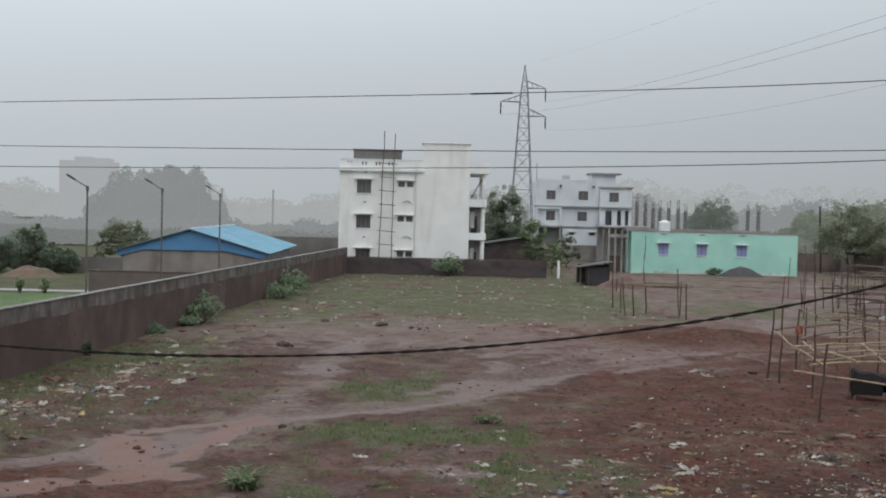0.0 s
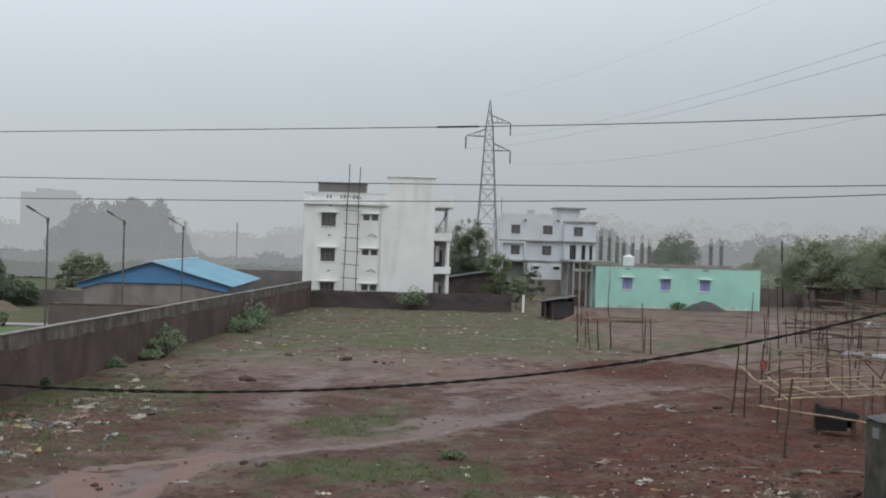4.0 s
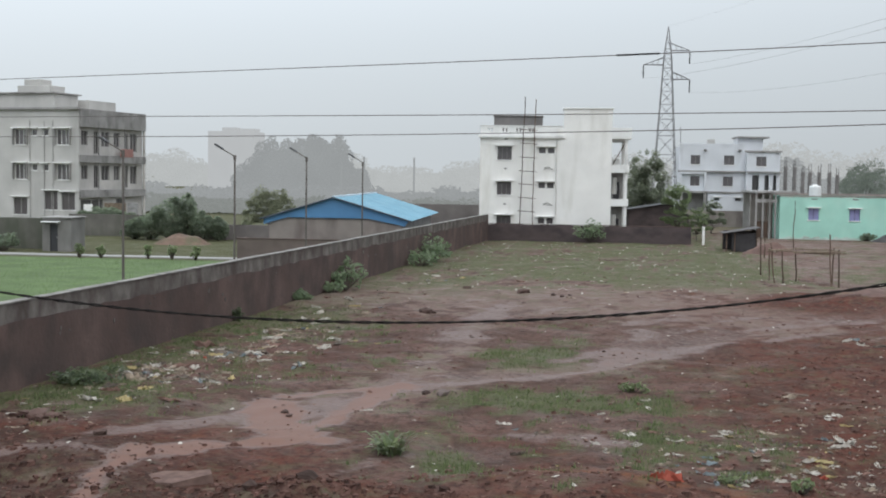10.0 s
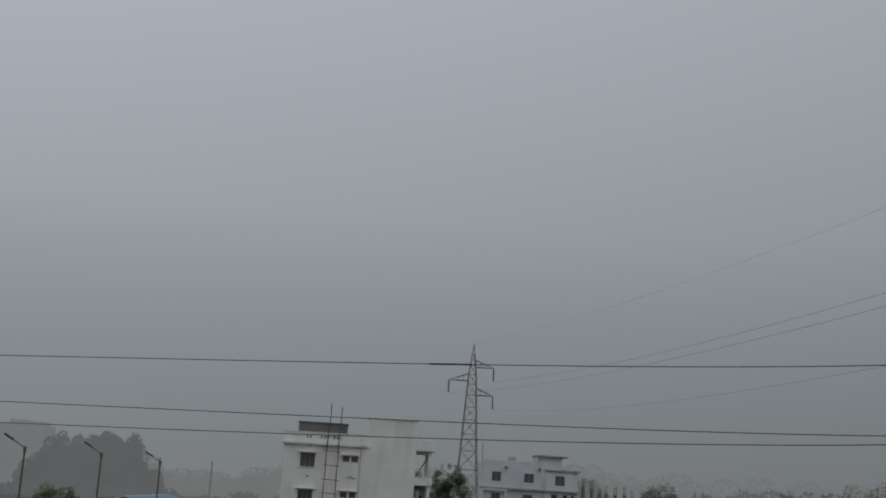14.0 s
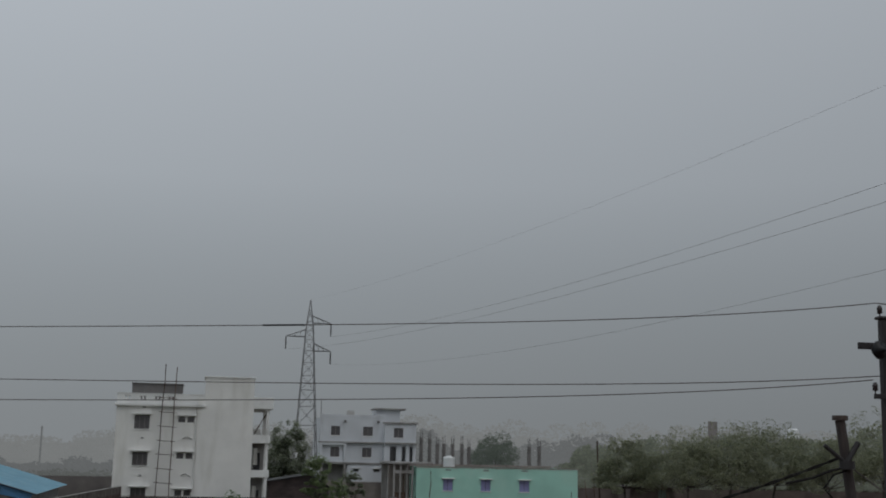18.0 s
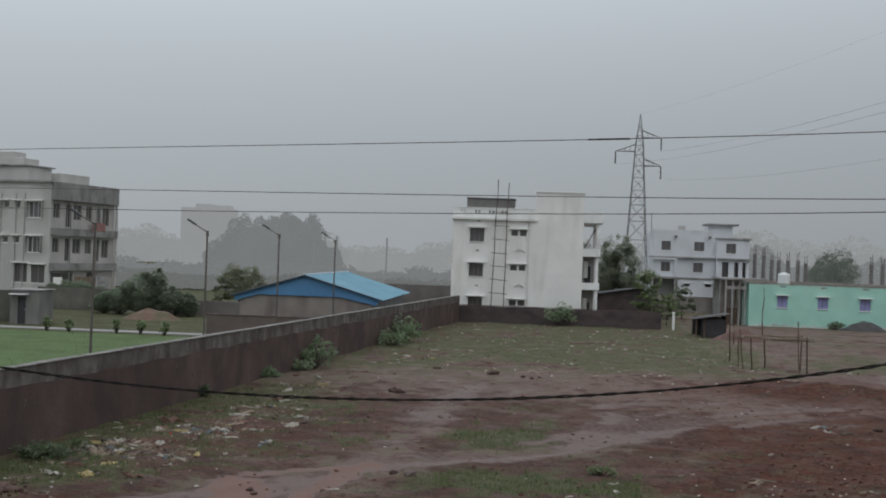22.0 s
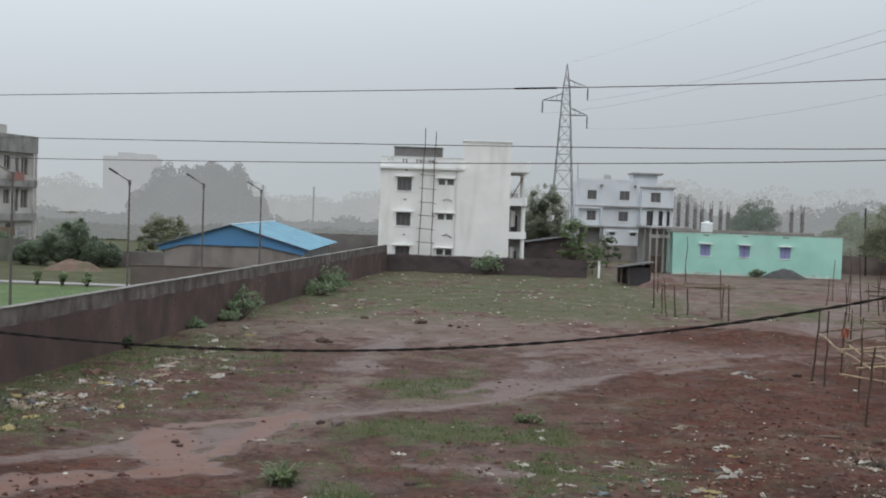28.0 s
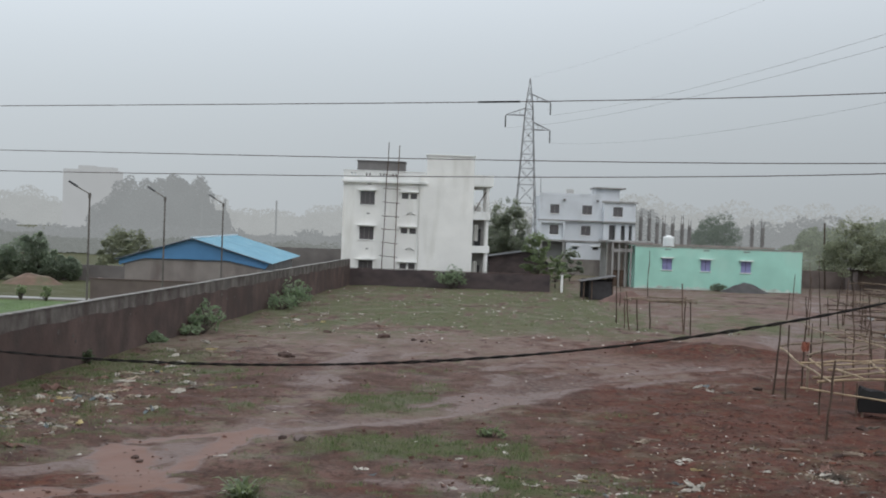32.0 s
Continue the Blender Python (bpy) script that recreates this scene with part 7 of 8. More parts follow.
wt = thing("water_tank", 112.5, 217, 0, "white tank on a slender stand above the trees", "water tank")
part("tank", lathe([(1.05, 9.6), (1.15, 9.75), (1.15, 11.3), (0.7, 11.6)], 16), M_WHITEPLASTIC, wt)
part("stand", boxes((-0.8, 0.8, -0.8, 0.8, 0, 9.6)), M_CONCRETE, wt)
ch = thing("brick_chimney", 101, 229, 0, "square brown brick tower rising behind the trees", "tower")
# the brick glows in a haze colour
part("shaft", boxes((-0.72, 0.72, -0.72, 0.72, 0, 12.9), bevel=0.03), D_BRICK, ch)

# ---------------------------------------------------------------- far distance, its haze painted as a glow
def far_wood(name, spots, mat, label, rng, leaf=1.4, each=260):
    vs, fs = [], []
    for x, y, z, r, h in spots:
        for _ in range(6):
            c = (x + rng.uniform(-0.7, 0.7) * r, y + rng.uniform(-4, 4), z + h * rng.uniform(0.1, 0.75))
            leaf_cloud(vs, fs, c, (r * 0.55, r * 0.5, h * 0.25), each // 9, leaf, rng)
        leaf_cloud(vs, fs, (x, y + 3, z + h * 0.3), (r, 3, h * 0.35), each // 2, leaf * 1.5, rng)
    return tagged(leaf_object(name, vs, fs, mat), label, "trees", kind="stuff")


fr = random.Random(77)
far_wood("far_tree_clump", [(-80.5 + i * 2.0 + fr.uniform(-0.6, 0.6), 300 + fr.uniform(-4, 4), 0, 3.9, h) for i, h in enumerate((11.5, 14.0, 15.5, 16.0, 15.5, 16.2, 15.0, 16.0, 16.6, 16.0, 16.4, 15.5, 12.0))] + [(-83.5, 302, 0, 3.6, 8.5), (-53.8, 301, 0, 2.8, 9.0)], D_TREES, "big rounded far tree clump, rain haze painted as a glow", fr, 0.45, 3400)
far_wood("far_wood_left", [(-150 + i * 8, 420, 0, 9, fr.uniform(8, 15)) for i in range(22)], D_FAR, "distant tree line, rain haze painted as a glow", fr, 0.65, 2200)
far_wood("far_wood_middle", [(-48 + i * 4, 330, 0, 6, fr.uniform(5, 9)) for i in range(18)], D_FAR, "distant low trees, rain haze painted as a glow", fr, 0.55, 1800)
far_wood("far_scrub_left", [(-100 + i * 4.5, 215, 0, 5, fr.uniform(2.5, 4.2)) for i in range(28)], D_TREES, "distant low scrub, rain haze painted as a glow", fr, 0.6, 600)
far_wood("far_scrub_near", [(-70 + i * 3.6, 160, 0, 4, fr.uniform(1.8, 3.0)) for i in range(24)], D_SCRUB, "low scrub, rain haze painted as a glow", fr, 0.45, 500)
far_wood("far_wood_right", [(26 + i * 5, 240, 0, 6, fr.uniform(8, 12)) for i in range(44)], D_TREES, "distant tree line, rain haze painted as a glow", fr, 0.55, 1900)
far_wood("far_wood_behind", [(20 + i * 9, 400, 0, 11, fr.uniform(14, 20)) for i in range(42)], D_FAR, "distant tree line, rain haze painted as a glow", fr, 0.75, 2400)
fh = thing("far_tower_block", -96, 310, 0, "tall far building, rain haze painted as a glow", "building", kind="structure")
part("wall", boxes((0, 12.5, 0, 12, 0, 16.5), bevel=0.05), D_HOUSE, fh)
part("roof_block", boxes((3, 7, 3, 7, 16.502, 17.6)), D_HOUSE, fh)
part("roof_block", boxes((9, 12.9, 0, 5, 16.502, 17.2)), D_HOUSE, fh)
for x, y, h in ((-45, 260, 9.5), (-52, 270, 8.5), (-39, 300, 10)):
    q = thing("far_pole", x, y, 0, "thin far pole, rain haze painted as a glow", "pole", "far poles")
    part("shaft", rods(((0, 0, 0), (0, 0, h), 0.22)), D_TREES, q)

# ---------------------------------------------------------------- rubble and litter
kr = random.Random(91)


def crumple(size, rng, n=6):
    """A crumpled scrap of plastic or paper."""
    bm = bmesh.new()
    g = [[bm.verts.new(((i / n - 0.5) * size * (1 + rng.uniform(-0.6, 0.35)), (j / n - 0.5) * size * 0.7 * (1 + rng.uniform(-0.6, 0.35)), size * (0.02 + 0.38 * rng.random() ** 2))) for i in range(n + 1)] for j in range(n + 1)]
    for j in range(n):
        for i in range(n):
            bm.faces.new((g[j][i], g[j][i + 1], g[j + 1][i + 1], g[j + 1][i]))
    return bm


def stone_bm(r, rng):
    bm = bmesh.new()
    bmesh.ops.create_icosphere(bm, subdivisions=1, radius=r)
    o = Vector((rng.uniform(0, 50), rng.uniform(0, 50), 0))
    for v in bm.verts:
        v.co *= 1 + 0.7 * noise.noise(v.co / r * 0.9 + o)
        v.co.z *= 0.62
    return bm


P_WHITE = material("white_plastic_bag", (0.48, 0.45, 0.40), 0.85, 0.1, 8, 0.1, each=0.15, spec=0.12)
P_CREAM = material("cream_paper", (0.31, 0.255, 0.20), 0.85, 0.15, 8, 0.1, each=0.25, spec=0.12)
P_YELLOW = material("yellow_wrapper", (0.40, 0.33, 0.17), 0.85, 0.1, 8, 0.1, each=0.2, spec=0.12)
P_BLUE = material("pale_blue_bag", (0.18, 0.21, 0.22), 0.85, 0.1, 8, 0.1, each=0.2, spec=0.12)
P_GREY = material("grey_plastic", (0.15, 0.125, 0.105), 0.85, 0.15, 8, 0.1, each=0.3, spec=0.12)
P_RED = material("red_wrapper", (0.36, 0.095, 0.065), 0.85, 0.1, 8, 0.1, each=0.2, spec=0.12)
P_PINK = material("faded_pink_cloth", (0.24, 0.15, 0.125), 0.85, 0.1, 8, 0.1, each=0.2, spec=0.12)

scraps = {}
for nm, mt, lb_ in (("plastic_bag", P_WHITE, "crumpled white plastic bag on wet soil"), ("paper_scrap", P_CREAM, "crumpled cream paper scrap on wet soil"),
                    ("wrapper", P_YELLOW, "crumpled yellow wrapper among litter"), ("blue_bag", P_BLUE, "crumpled pale blue plastic bag among litter"),
                    ("grey_sheet", P_GREY, "crumpled grey plastic sheet among litter"), ("red_wrapper", P_RED, "bright red and orange wrapper on red soil"), ("rag", P_PINK, "faded pink rag on red soil")):
    scraps[nm] = []
    for i in range(4):
        b_ = crumple(1.0, kr)
        me = bpy.data.meshes.new(nm)
        b_.to_mesh(me)
        b_.free()
        me.materials.append(mt)
        scraps[nm].append((me, lb_))


def drop(nm, x, y, s):
    me, lb_ = kr.choice(scraps[nm])
    o = new(nm, me)
    o.matrix_world = pose(x, y, zat(x, y) - 0.02, kr.uniform(-8, 8), kr.uniform(-8, 8), kr.uniform(0, 360)) @ Matrix.Diagonal((s * 1.05, s * kr.uniform(0.25, 0.8), s * kr.uniform(0.4, 0.9), 1))
    return tagged(o, lb_, "litter", "litter on the lot")


# mud-caked lumps at the wall's near end
for dx, dy, r in ((0.0, 0.0, 0.26), (0.35, 0.05, 0.2), (-0.3, 0.1, 0.16), (0.15, -0.2, 0.12)):
    o = mesh_object("stone", stone_bm(r, kr), M_REDEARTH)
    o.location = (-12.3 + dx, 26.4 + dy, zat(-12.3 + dx, 26.4 + dy) + 0.03)
    tagged(o, "mud-caked lump of rubble near the wall", "stone", "stones on the lot")
# pieces that stand out

def strew(pieces):
    """Single pieces of litter: kind, place and size."""
    for nm, x, y, s in pieces:
        drop(nm, x, y, s)


# single pieces along the wall
strew((("paper_scrap", -11.9, 31.8, 0.41), ("wrapper", -11.1, 31.4, 0.38), ("paper_scrap", -11.3, 32.2, 0.45), ("grey_sheet", -10.6, 36.3, 0.52), ("blue_bag", -10.1, 35.9, 0.38), ("plastic_bag", -11.8, 37.2, 0.38),
       ("rag", -11.6, 36.4, 0.45), ("plastic_bag", -10.8, 41.8, 0.45), ("plastic_bag", -10.2, 42.6, 0.38), ("plastic_bag", -7.9, 35.1, 0.32), ("wrapper", -10.9, 28.3, 0.32), ("grey_sheet", -11.6, 28.1, 0.32),
       ("plastic_bag", -14.0, 30.1, 0.22), ("paper_scrap", -8.3, 48.6, 0.41), ("wrapper", -12.0, 32.4, 0.6), ("wrapper", -10.9, 29.8, 0.45), ("wrapper", -10.9, 28.4, 0.45), ("paper_scrap", -11.7, 31.1, 0.7),
       ("rag", -11.7, 37.4, 0.8), ("grey_sheet", -10.7, 36.4, 0.8), ("blue_bag", -10.5, 35.8, 0.5), ("plastic_bag", -11.7, 28.3, 0.5), ("rag", -9.7, 28.2, 0.5), ("paper_scrap", -10.8, 23.0, 0.25)))
strew((("plastic_bag", -11.6, 24.1, 0.2), ("plastic_bag", -13.0, 26.6, 0.25), ("paper_scrap", -10.9, 32.6, 0.5), ("plastic_bag", -12.9, 36.0, 0.3), ("red_wrapper", -10.9, 34.9, 0.25), ("plastic_bag", -14.4, 30.7, 0.3)))
# single pieces among the grass
strew((("plastic_bag", 2.1, 30.8, 0.32), ("plastic_bag", 2.1, 29.7, 0.29), ("plastic_bag", -1.4, 27.4, 0.32), ("plastic_bag", 3.75, 27.4, 0.32), ("rag", 4.4, 28.1, 0.26), ("wrapper", 5.3, 24.7, 0.32),
       ("blue_bag", 3.0, 24.9, 0.26), ("blue_bag", 3.0, 23.6, 0.26), ("red_wrapper", 1.9, 22.1, 0.64), ("plastic_bag", 1.6, 25.8, 0.3), ("grey_sheet", 4.5, 24.6, 0.34), ("plastic_bag", 3.6, 27.0, 0.22),
       ("plastic_bag", 1.5, 25.9, 0.26), ("grey_sheet", 5.1, 30.5, 0.38), ("plastic_bag", 3.7, 27.3, 0.35), ("rag", 4.3, 28.2, 0.3), ("wrapper", 5.3, 25.0, 0.4), ("grey_sheet", 4.9, 24.6, 0.35),
       ("red_wrapper", 5.1, 23.8, 0.25), ("blue_bag", 2.8, 23.5, 0.32), ("blue_bag", 2.9, 22.5, 0.32), ("wrapper", 3.2, 22.3, 0.25), ("plastic_bag", 4.2, 23.1, 0.28), ("grey_sheet", 3.8, 22.2, 0.35)))
strew((("plastic_bag", 2.0, 24.1, 0.25), ("grey_sheet", 1.6, 26.1, 0.3)))
# single pieces by the kiosks and the dug soil
strew((("paper_scrap", 6.0, 32.4, 0.45), ("plastic_bag", 5.9, 26.0, 0.41), ("plastic_bag", 6.3, 28.7, 0.38), ("grey_sheet", 9.5, 27.8, 0.52), ("plastic_bag", 9.3, 24.5, 0.3), ("paper_scrap", 11.4, 31.1, 0.45),
       ("grey_sheet", 12.2, 31.2, 0.52), ("plastic_bag", 6.5, 29.1, 0.4), ("plastic_bag", 6.1, 26.3, 0.45), ("paper_scrap", 5.9, 26.5, 0.45), ("plastic_bag", 5.7, 23.5, 0.28), ("paper_scrap", 5.8, 22.9, 0.3),
       ("grey_sheet", 13.8, 36.4, 0.75), ("plastic_bag", 13.45, 36.3, 0.3), ("rag", 9.7, 25.0, 0.3), ("rag", 10.6, 29.1, 0.3), ("red_wrapper", 10.3, 29.6, 0.22), ("plastic_bag", 8.7, 30.9, 0.35),
       ("paper_scrap", 8.4, 30.6, 0.4), ("rag", 9.5, 27.95, 0.6), ("grey_sheet", 9.6, 27.4, 0.7), ("plastic_bag", 9.5, 27.55, 0.45), ("plastic_bag", 10.9, 25.3, 0.3), ("paper_scrap", 10.2, 25.2, 0.3)))
# single pieces farther off on the lot
strew((("plastic_bag", 10.4, 43.1, 0.38), ("rag", 10.6, 43.8, 0.45), ("blue_bag", 10.5, 44.4, 0.34), ("plastic_bag", -7.5, 64.3, 0.56), ("paper_scrap", -6.9, 64.8, 0.45), ("plastic_bag", 10.2, 95, 0.52),
       ("plastic_bag", 6.6, 62, 0.41), ("plastic_bag", -4.0, 72, 0.38), ("plastic_bag", 9.0, 66, 0.38), ("paper_scrap", 3.0, 60, 0.38), ("plastic_bag", -2.0, 100, 0.6), ("plastic_bag", 17.5, 68, 0.45)))
for x, y, r in ((11.35, 28.0, 0.16), (11.15, 27.8, 0.13), (11.5, 26.9, 0.12), (11.3, 28.3, 0.12), (11.55, 26.6, 0.1)):
    o = mesh_object("stone", stone_bm(r, kr), M_ROCK)
    o.location = (x, y, zat(x, y) + r * 0.2)
    tagged(o, "dark wet stone beside the grey kiosk", "stone", "stones on the lot")
# scattered smaller litter, thick along the wall and by the kiosks
kinds = ["plastic_bag"] * 7 + ["paper_scrap"] * 7 + ["grey_sheet"] * 8 + ["wrapper"] + ["blue_bag"] + ["rag"] * 4


def scatter(heaps):
    """Litter scattered round a middle: its place, spread, count and sizes."""
    for cx, cy, sx, sy, cnt, s0, s1 in heaps:
        for _ in range(cnt):
            x, y = kr.gauss(cx, sx), kr.gauss(cy, sy)
            if x > WALL_AT(y) + 0.35 and math.hypot(x - 11.9, y - 26) > 1.3:
                drop(kr.choice(kinds), x, y, kr.uniform(s0, s1))


# thick along the wall
scatter(((-10.9, 31.6, 1.2, 1.0, 60, 0.14, 0.5), (-10.2, 36.0, 1.1, 1.4, 60, 0.14, 0.5), (-11.2, 33, 1.4, 2.5, 24, 0.1, 0.3), (-9.8, 42.0, 1.0, 2.2, 40, 0.14, 0.5),
         (-12.0, 27.0, 1.0, 1.4, 34, 0.08, 0.24), (-7.5, 40, 2.2, 3.0, 14, 0.12, 0.3), (-9.3, 52, 1.2, 4.0, 30, 0.16, 0.5), (-6.5, 66, 2.5, 6.0, 26, 0.2, 0.55),
         (-11.3, 31.9, 0.9, 0.7, 30, 0.2, 0.5), (-9.8, 36.3, 0.7, 0.8, 26, 0.2, 0.5)))
# by the kiosks and on the grass
scatter(((4.8, 24.8, 2.0, 1.5, 105, 0.08, 0.34), (2.4, 25.3, 2.2, 1.8, 70, 0.07, 0.32), (6.8, 25.2, 1.4, 1.4, 40, 0.08, 0.26), (5.0, 23.4, 1.6, 0.8, 34, 0.08, 0.26),
         (7.2, 28.5, 2.0, 2.5, 26, 0.06, 0.2), (9.8, 27.2, 1.0, 1.6, 18, 0.08, 0.25), (10.5, 43.4, 0.5, 0.7, 14, 0.12, 0.4), (9.3, 27.2, 0.35, 0.25, 12, 0.1, 0.3),
         (9.4, 24.4, 0.55, 0.6, 20, 0.08, 0.2), (7.5, 33, 2.5, 3, 20, 0.08, 0.3), (5.6, 24.6, 1.7, 1.2, 60, 0.08, 0.24), (3.4, 25.0, 1.8, 1.5, 45, 0.06, 0.2)))


def flakes(name, mat, count, rng, label, where, s0=0.02, s1=0.075):
    """Countless small chips of litter or stone, joined."""
    vs, fs = [], []
    for _ in range(count):
        x, y = where(rng)
        if x < WALL_AT(y) + 0.3:
            continue
        s, a = rng.uniform(s0, s1), rng.uniform(0, 6.28)
        z = zat(x, y)
        i = len(vs)
        dx, dy = math.cos(a) * s, math.sin(a) * s
        k1, k2, long = rng.uniform(0.15, 0.7), rng.uniform(0.15, 0.7), rng.uniform(0.8, 1.7)
        vs += [(x - dx * long, y - dy * long, z - 0.01), (x + dy * k1, y - dx * k1, z + s * rng.uniform(-0.1, 0.4)), (x + dx * long, y + dy * long, z + s * rng.uniform(-0.1, 0.3)), (x - dy * k2, y + dx * k2, z + s * rng.uniform(-0.1, 0.5)), (x + dx * 0.4, y + dy * 0.4, z + s * rng.uniform(0.2, 0.6))]
        fs += [(i, i + 1, i + 4), (i + 1, i + 2, i + 4), (i + 2, i + 3, i + 4), (i + 3, i, i + 4)]
    return tagged(leaf_object(name, vs, fs, mat), label, "litter", kind="stuff")


def around(spots):
    def pick(rng):
        cx, cy, sx, sy = rng.choice(spots)
        return rng.gauss(cx, sx), rng.gauss(cy, sy)
    return pick


def anywhere(rng):
    y = 19 + 75 * rng.random() ** 1.5
    return rng.uniform(WALL_AT(y) + 0.3, min(20, 4 + y * 0.35)), y


piles = [(-11.3, 31.5, 1.6, 2.0), (-10.8, 36.5, 1.3, 2.4), (-10.2, 43, 1.2, 3.5), (-12.6, 27.4, 1.0, 1.6), (4.5, 25.5, 2.0, 1.8), (7.5, 28.5, 2.0, 2.5), (9.3, 24.5, 0.6, 0.6), (9.45, 27.5, 0.4, 0.25), (-8.5, 60, 2.0, 12)]
flakes("white_litter", P_WHITE, 300, kr, "small white scraps of litter strewn on the lot", around(piles), 0.015, 0.06)
flakes("pale_litter", P_CREAM, 420, kr, "small pale scraps of litter strewn on the lot", around(piles))
flakes("white_specks", P_WHITE, 190, kr, "small white scraps scattered over the lot", anywhere, 0.03, 0.09)
flakes("heap_litter", P_CREAM, 260, kr, "cream scraps heaped along the wall", around([(-11.0, 31.6, 1.0, 0.9), (-10.3, 36.0, 0.9, 1.2), (-9.9, 42.3, 0.8, 1.5)]), 0.03, 0.12)
flakes("far_specks", P_WHITE, 280, kr, "small white scraps strewn on the far soil", lambda q: (q.uniform(-8.5, 13), q.uniform(58, 105)), 0.05, 0.15)
flakes("soil_specks", P_CREAM, 520, kr, "tiny pale scraps scattered over the red soil", lambda q: (q.uniform(-2.5, 13), 21 + 26 * q.random() ** 1.4), 0.015, 0.05)
near_soil = lambda q: (q.uniform(-13, 13), 19 + 24 * q.random() ** 1.5)
flakes("pale_crumbs", P_PINK, 1400, kr, "small pale crumbs of earth on the soil", near_soil, 0.012, 0.05)
flakes("dark_crumbs", M_ROCK, 900, kr, "small dark crumbs of earth on the soil", near_soil, 0.015, 0.06)
flakes("dull_litter", P_GREY, 380, kr, "small dull scraps of litter strewn on the lot", around(piles), 0.02, 0.08)
flakes("stones", M_ROCK, 750, kr, "small dark stones scattered over wet soil", anywhere, 0.03, 0.11)
for x, y, r in ((-2.1, 58.2, 0.34), (-5.9, 49.5, 0.28), (-5.6, 49.7, 0.18), (1.6, 39.2, 0.07), (1.3, 40.0, 0.08), (-6.8, 28.2, 0.12), (-6.6, 27.8, 0.10), (-10.0, 24.5, 0.17), (-0.6, 57.5, 0.14), (0.2, 57.8, 0.12), (-0.2, 56.5, 0.12),
                (-5.0, 60, 0.2), (-4.6, 20.9, 0.22), (-5.6, 20.6, 0.18), (10.9, 31.0, 0.14), (13.4, 36.0, 0.2), (10.6, 25.5, 0.2), (12.4, 44, 0.2), (8.9, 29.3, 0.15), (-3.6, 30.4, 0.13), (6.6, 23.0, 0.14)):
    o = mesh_object("stone", stone_bm(r, kr), M_ROCK)
    o.location = (x, y, zat(x, y) + r * 0.12)
    o.rotation_euler = (0, 0, kr.uniform(0, 6.28))
    tagged(o, "dark wet stone lying on the mud", "stone", "stones on the lot")
o = mesh_object("stone", stone_bm(0.17, kr), M_YARD)
o.location = (-3.1, 30.0, zat(-3.1, 30) + 0.05)
tagged(o, "brown flat stone beside the mud track", "stone", "stones on the lot")


def lumps(name, mat, count, rng, label, where, s0, s1):
    """Clods of earth: small uneven lumps, joined."""
    vs, fs = [], []
    for _ in range(count):
        x, y = where(rng)
        if x < WALL_AT(y) + 0.3:
            continue
        s, a, z, i = s0 + (s1 - s0) * rng.random() ** 2.5, rng.uniform(0, 6.28), zat(x, y), len(vs)
        for q in range(5):
            b = a + q * 1.257
            vs.append((x + math.cos(b) * s * rng.uniform(0.7, 1.2), y + math.sin(b) * s * rng.uniform(0.7, 1.2), z - 0.03))
        for q in range(5):
            b = a + q * 1.257 + 0.5
            vs.append((x + math.cos(b) * s * rng.uniform(0.4, 0.75), y + math.sin(b) * s * rng.uniform(0.4, 0.75), z + s * rng.uniform(0.25, 0.6)))
        for q in range(5):
            r = (q + 1) % 5
            fs += [(i + q, i + r, i + 5 + r), (i + q, i + 5 + r, i + 5 + q)]
        fs.append(tuple(i + 5 + q for q in range(5)))
    return tagged(leaf_object(name, vs, fs, mat), label, "soil", kind="stuff")


flakes("weathered_scraps", P_CREAM, 130, kr, "white scraps heaped on red soil by the kiosks", around([(9.5, 24.4, 0.5, 0.5), (9.35, 24.9, 0.45, 0.4), (9.5, 27.6, 0.3, 0.15)]), 0.02, 0.075)
M_CLOD = material("red_earth_clods", (0.118, 0.066, 0.054), 0.95, 0.35, 3.0, 0.6, grain=20, spec=0.1)
lumps("earth_clods", M_CLOD, 2900, kr, "rough dug clods of red earth", around([(-6.0, 20.3, 3.0, 0.6), (-6.0, 20.5, 3.5, 1.0), (-10.5, 22, 2.0, 1.5), (0.5, 20.8, 3.0, 1.0), (7.5, 25, 3.5, 2.0), (9, 32, 3, 4), (9, 30, 3, 4), (11, 36, 3, 5), (5, 22, 3, 1)]), 0.015, 0.13)
lumps("track_clods", M_CLOD, 900, kr, "small clods of earth along the track", anywhere, 0.02, 0.10)
sb = bmesh.new()
edge = [(-0.55, 0.15), (-0.35, 0.36), (0.1, 0.3), (0.45, 0.38), (0.56, 0.1), (0.3, -0.12), (0.05, -0.36), (-0.25, -0.3), (-0.42, -0.05)]
low, top = [sb.verts.new((x, y, -0.1)) for x, y in edge], [sb.verts.new((x * 0.94, y * 0.94, 0.05)) for x, y in edge]
sb.faces.new(top)
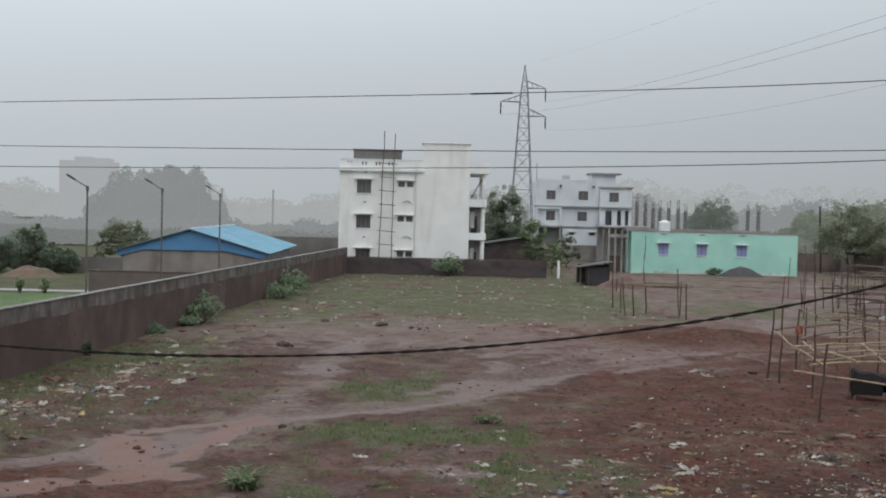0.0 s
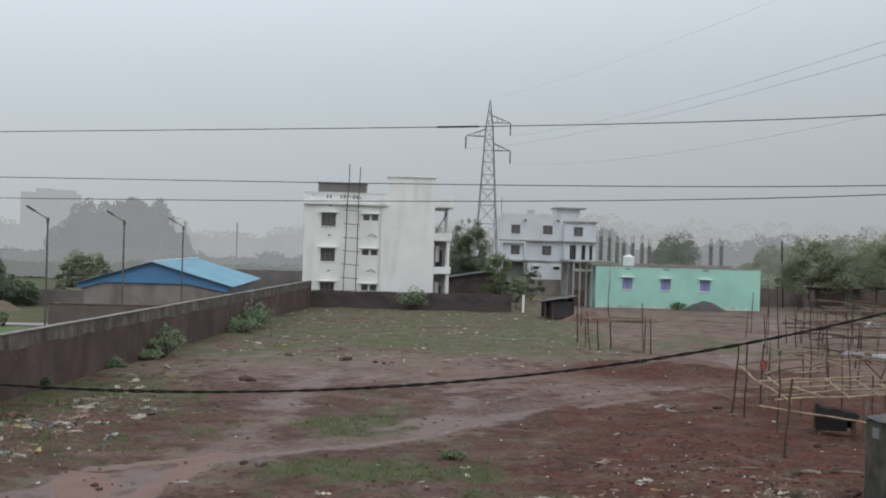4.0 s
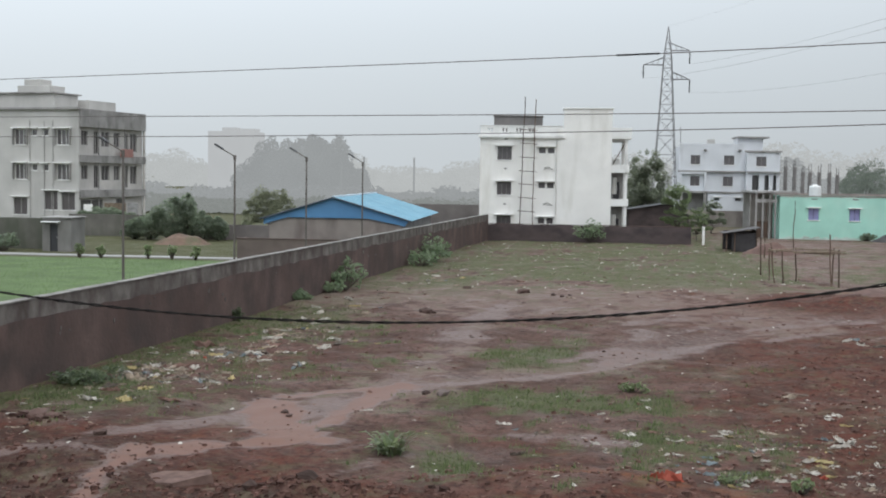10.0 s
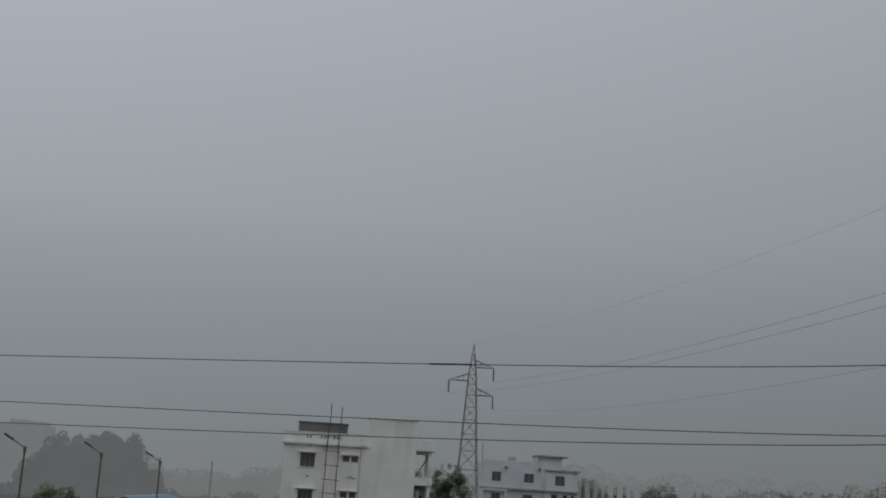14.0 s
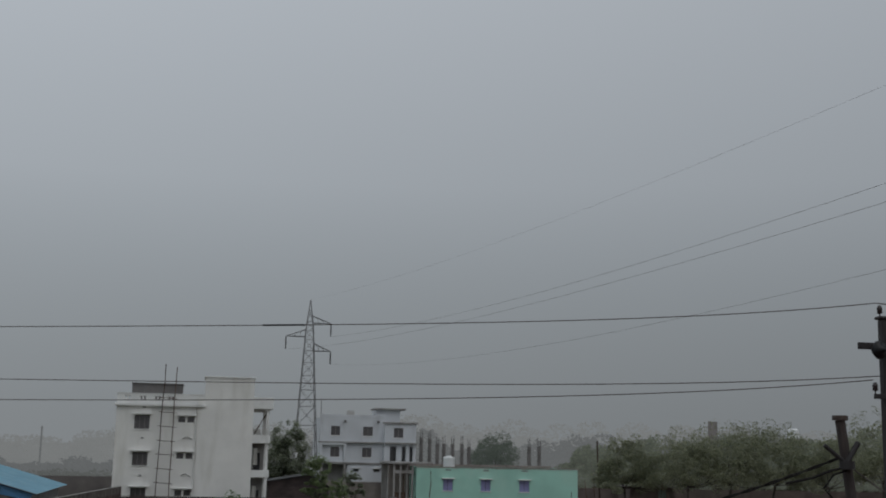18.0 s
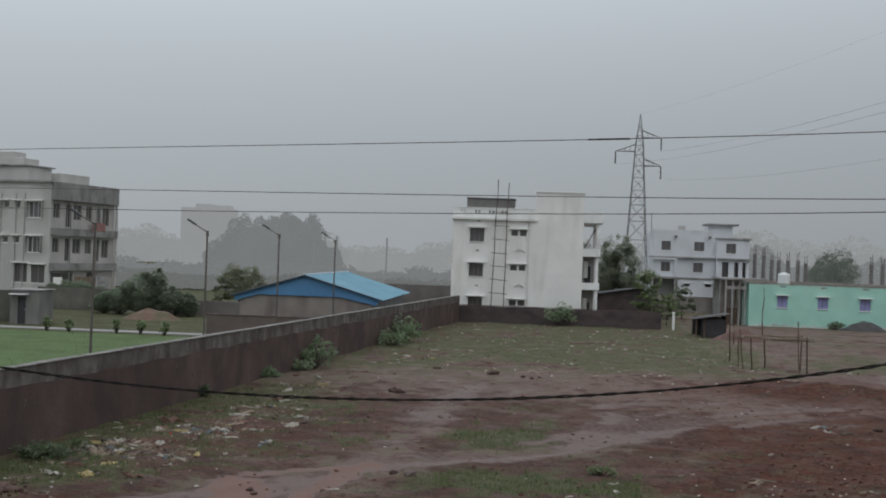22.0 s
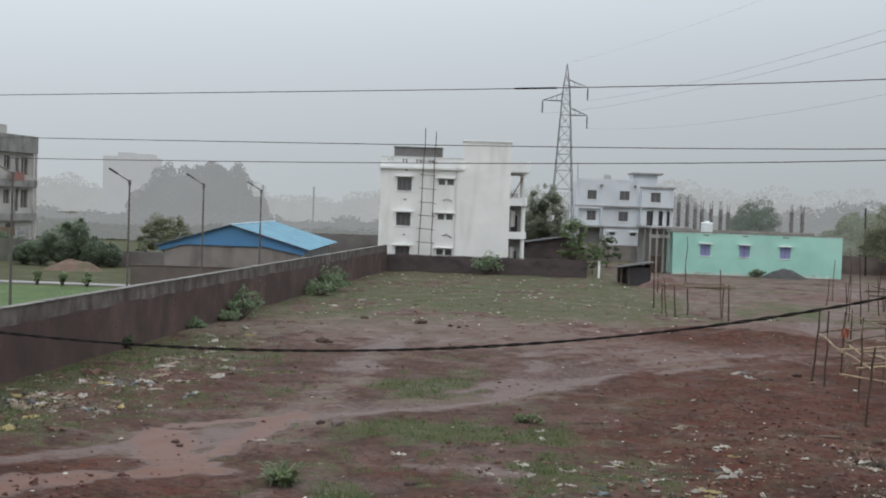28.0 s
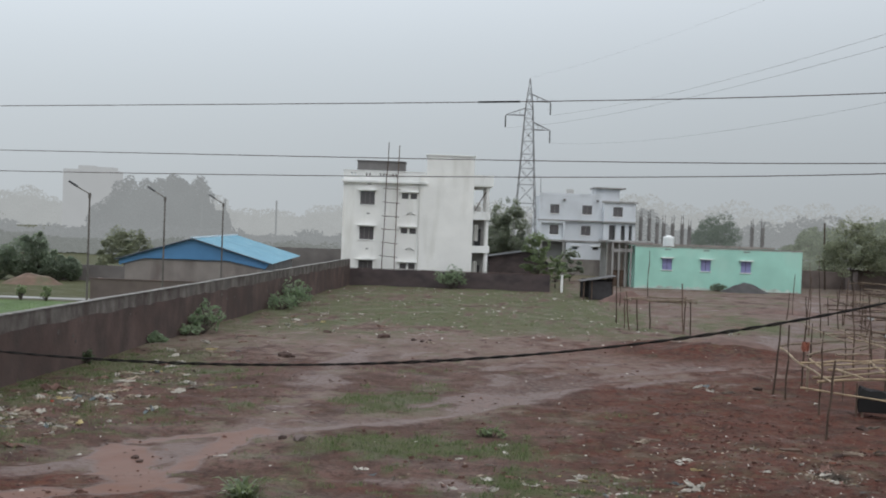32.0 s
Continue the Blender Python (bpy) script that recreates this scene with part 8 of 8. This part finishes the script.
for i in range(len(edge)):
    j = (i + 1) % len(edge)
    sb.faces.new((low[i], low[j], top[j], top[i]))
bmesh.ops.scale(sb, vec=(1.2, 1.2, 1.6), verts=sb.verts)
slab = mesh_object("broken_slab", sb, material("mud_coated_slab", (0.150, 0.100, 0.085), 0.9, 0.3, 5, 0.7, grain=20, spec=0.1))
slab.matrix_world = pose(-7.15, 21.2, zat(-7.15, 21.2) + 0.0, 3, -4, 0)
tagged(slab, "broken grey-brown slab half sunk in mud", "slab")
for x, y, l, a in ((6.3, 32.9, 0.8, -15), (11.4, 31.1, 0.9, 10), (12.3, 31.1, 1.0, -8), (9.9, 31.8, 0.8, 20)):
    pl = mesh_object("plank", boxes((-l * 0.4, l * 0.4, -0.1, 0.1, -0.04, 0.02), bevel=0.008), M_WOODGREY)
    pl.matrix_world = pose(x, y, zat(x, y) + 0.03, 2, 3, a)
    tagged(pl, "weathered plank lying on red soil", "plank", "planks on the lot")
cs = mesh_object("concrete_slab", boxes((-0.72, 0.72, -0.85, 0.85, -0.12, 0.08), bevel=0.03), material("mud_stained_concrete", (0.105, 0.088, 0.080), 0.85, 0.3, 3.0, 0.5, stain=(0.085, 0.055, 0.045), stain_at=(0.45, 0.7), stain_scale=(2.5, 2.5, 2.5), spec=0.2))
cs.matrix_world = pose(-0.98, 19.1, zat(-0.98, 19.75) - 0.04, 1, -1.5, 3)
tagged(cs, "flat grey concrete slab lying on red soil", "slab")
M_DUG = material("freshly_dug_earth", (0.075, 0.042, 0.034), 0.95, 0.4, 3.0, 0.8, grain=12, stain=(0.040, 0.024, 0.020), stain_at=(0.45, 0.65), stain_scale=(2.2, 2.2, 2.2), spec=0.1)
lumps("dug_clods", M_DUG, 380, kr, "dark clods on the dug earth", around([(-6.0, 20.4, 0.9, 0.4), (-4.6, 20.5, 0.9, 0.35), (-3.0, 20.1, 1.0, 0.4), (-9.9, 20.5, 0.9, 0.5), (-12.3, 26.3, 0.35, 0.3), (0.5, 20.2, 1.5, 0.4)]), 0.02, 0.15)
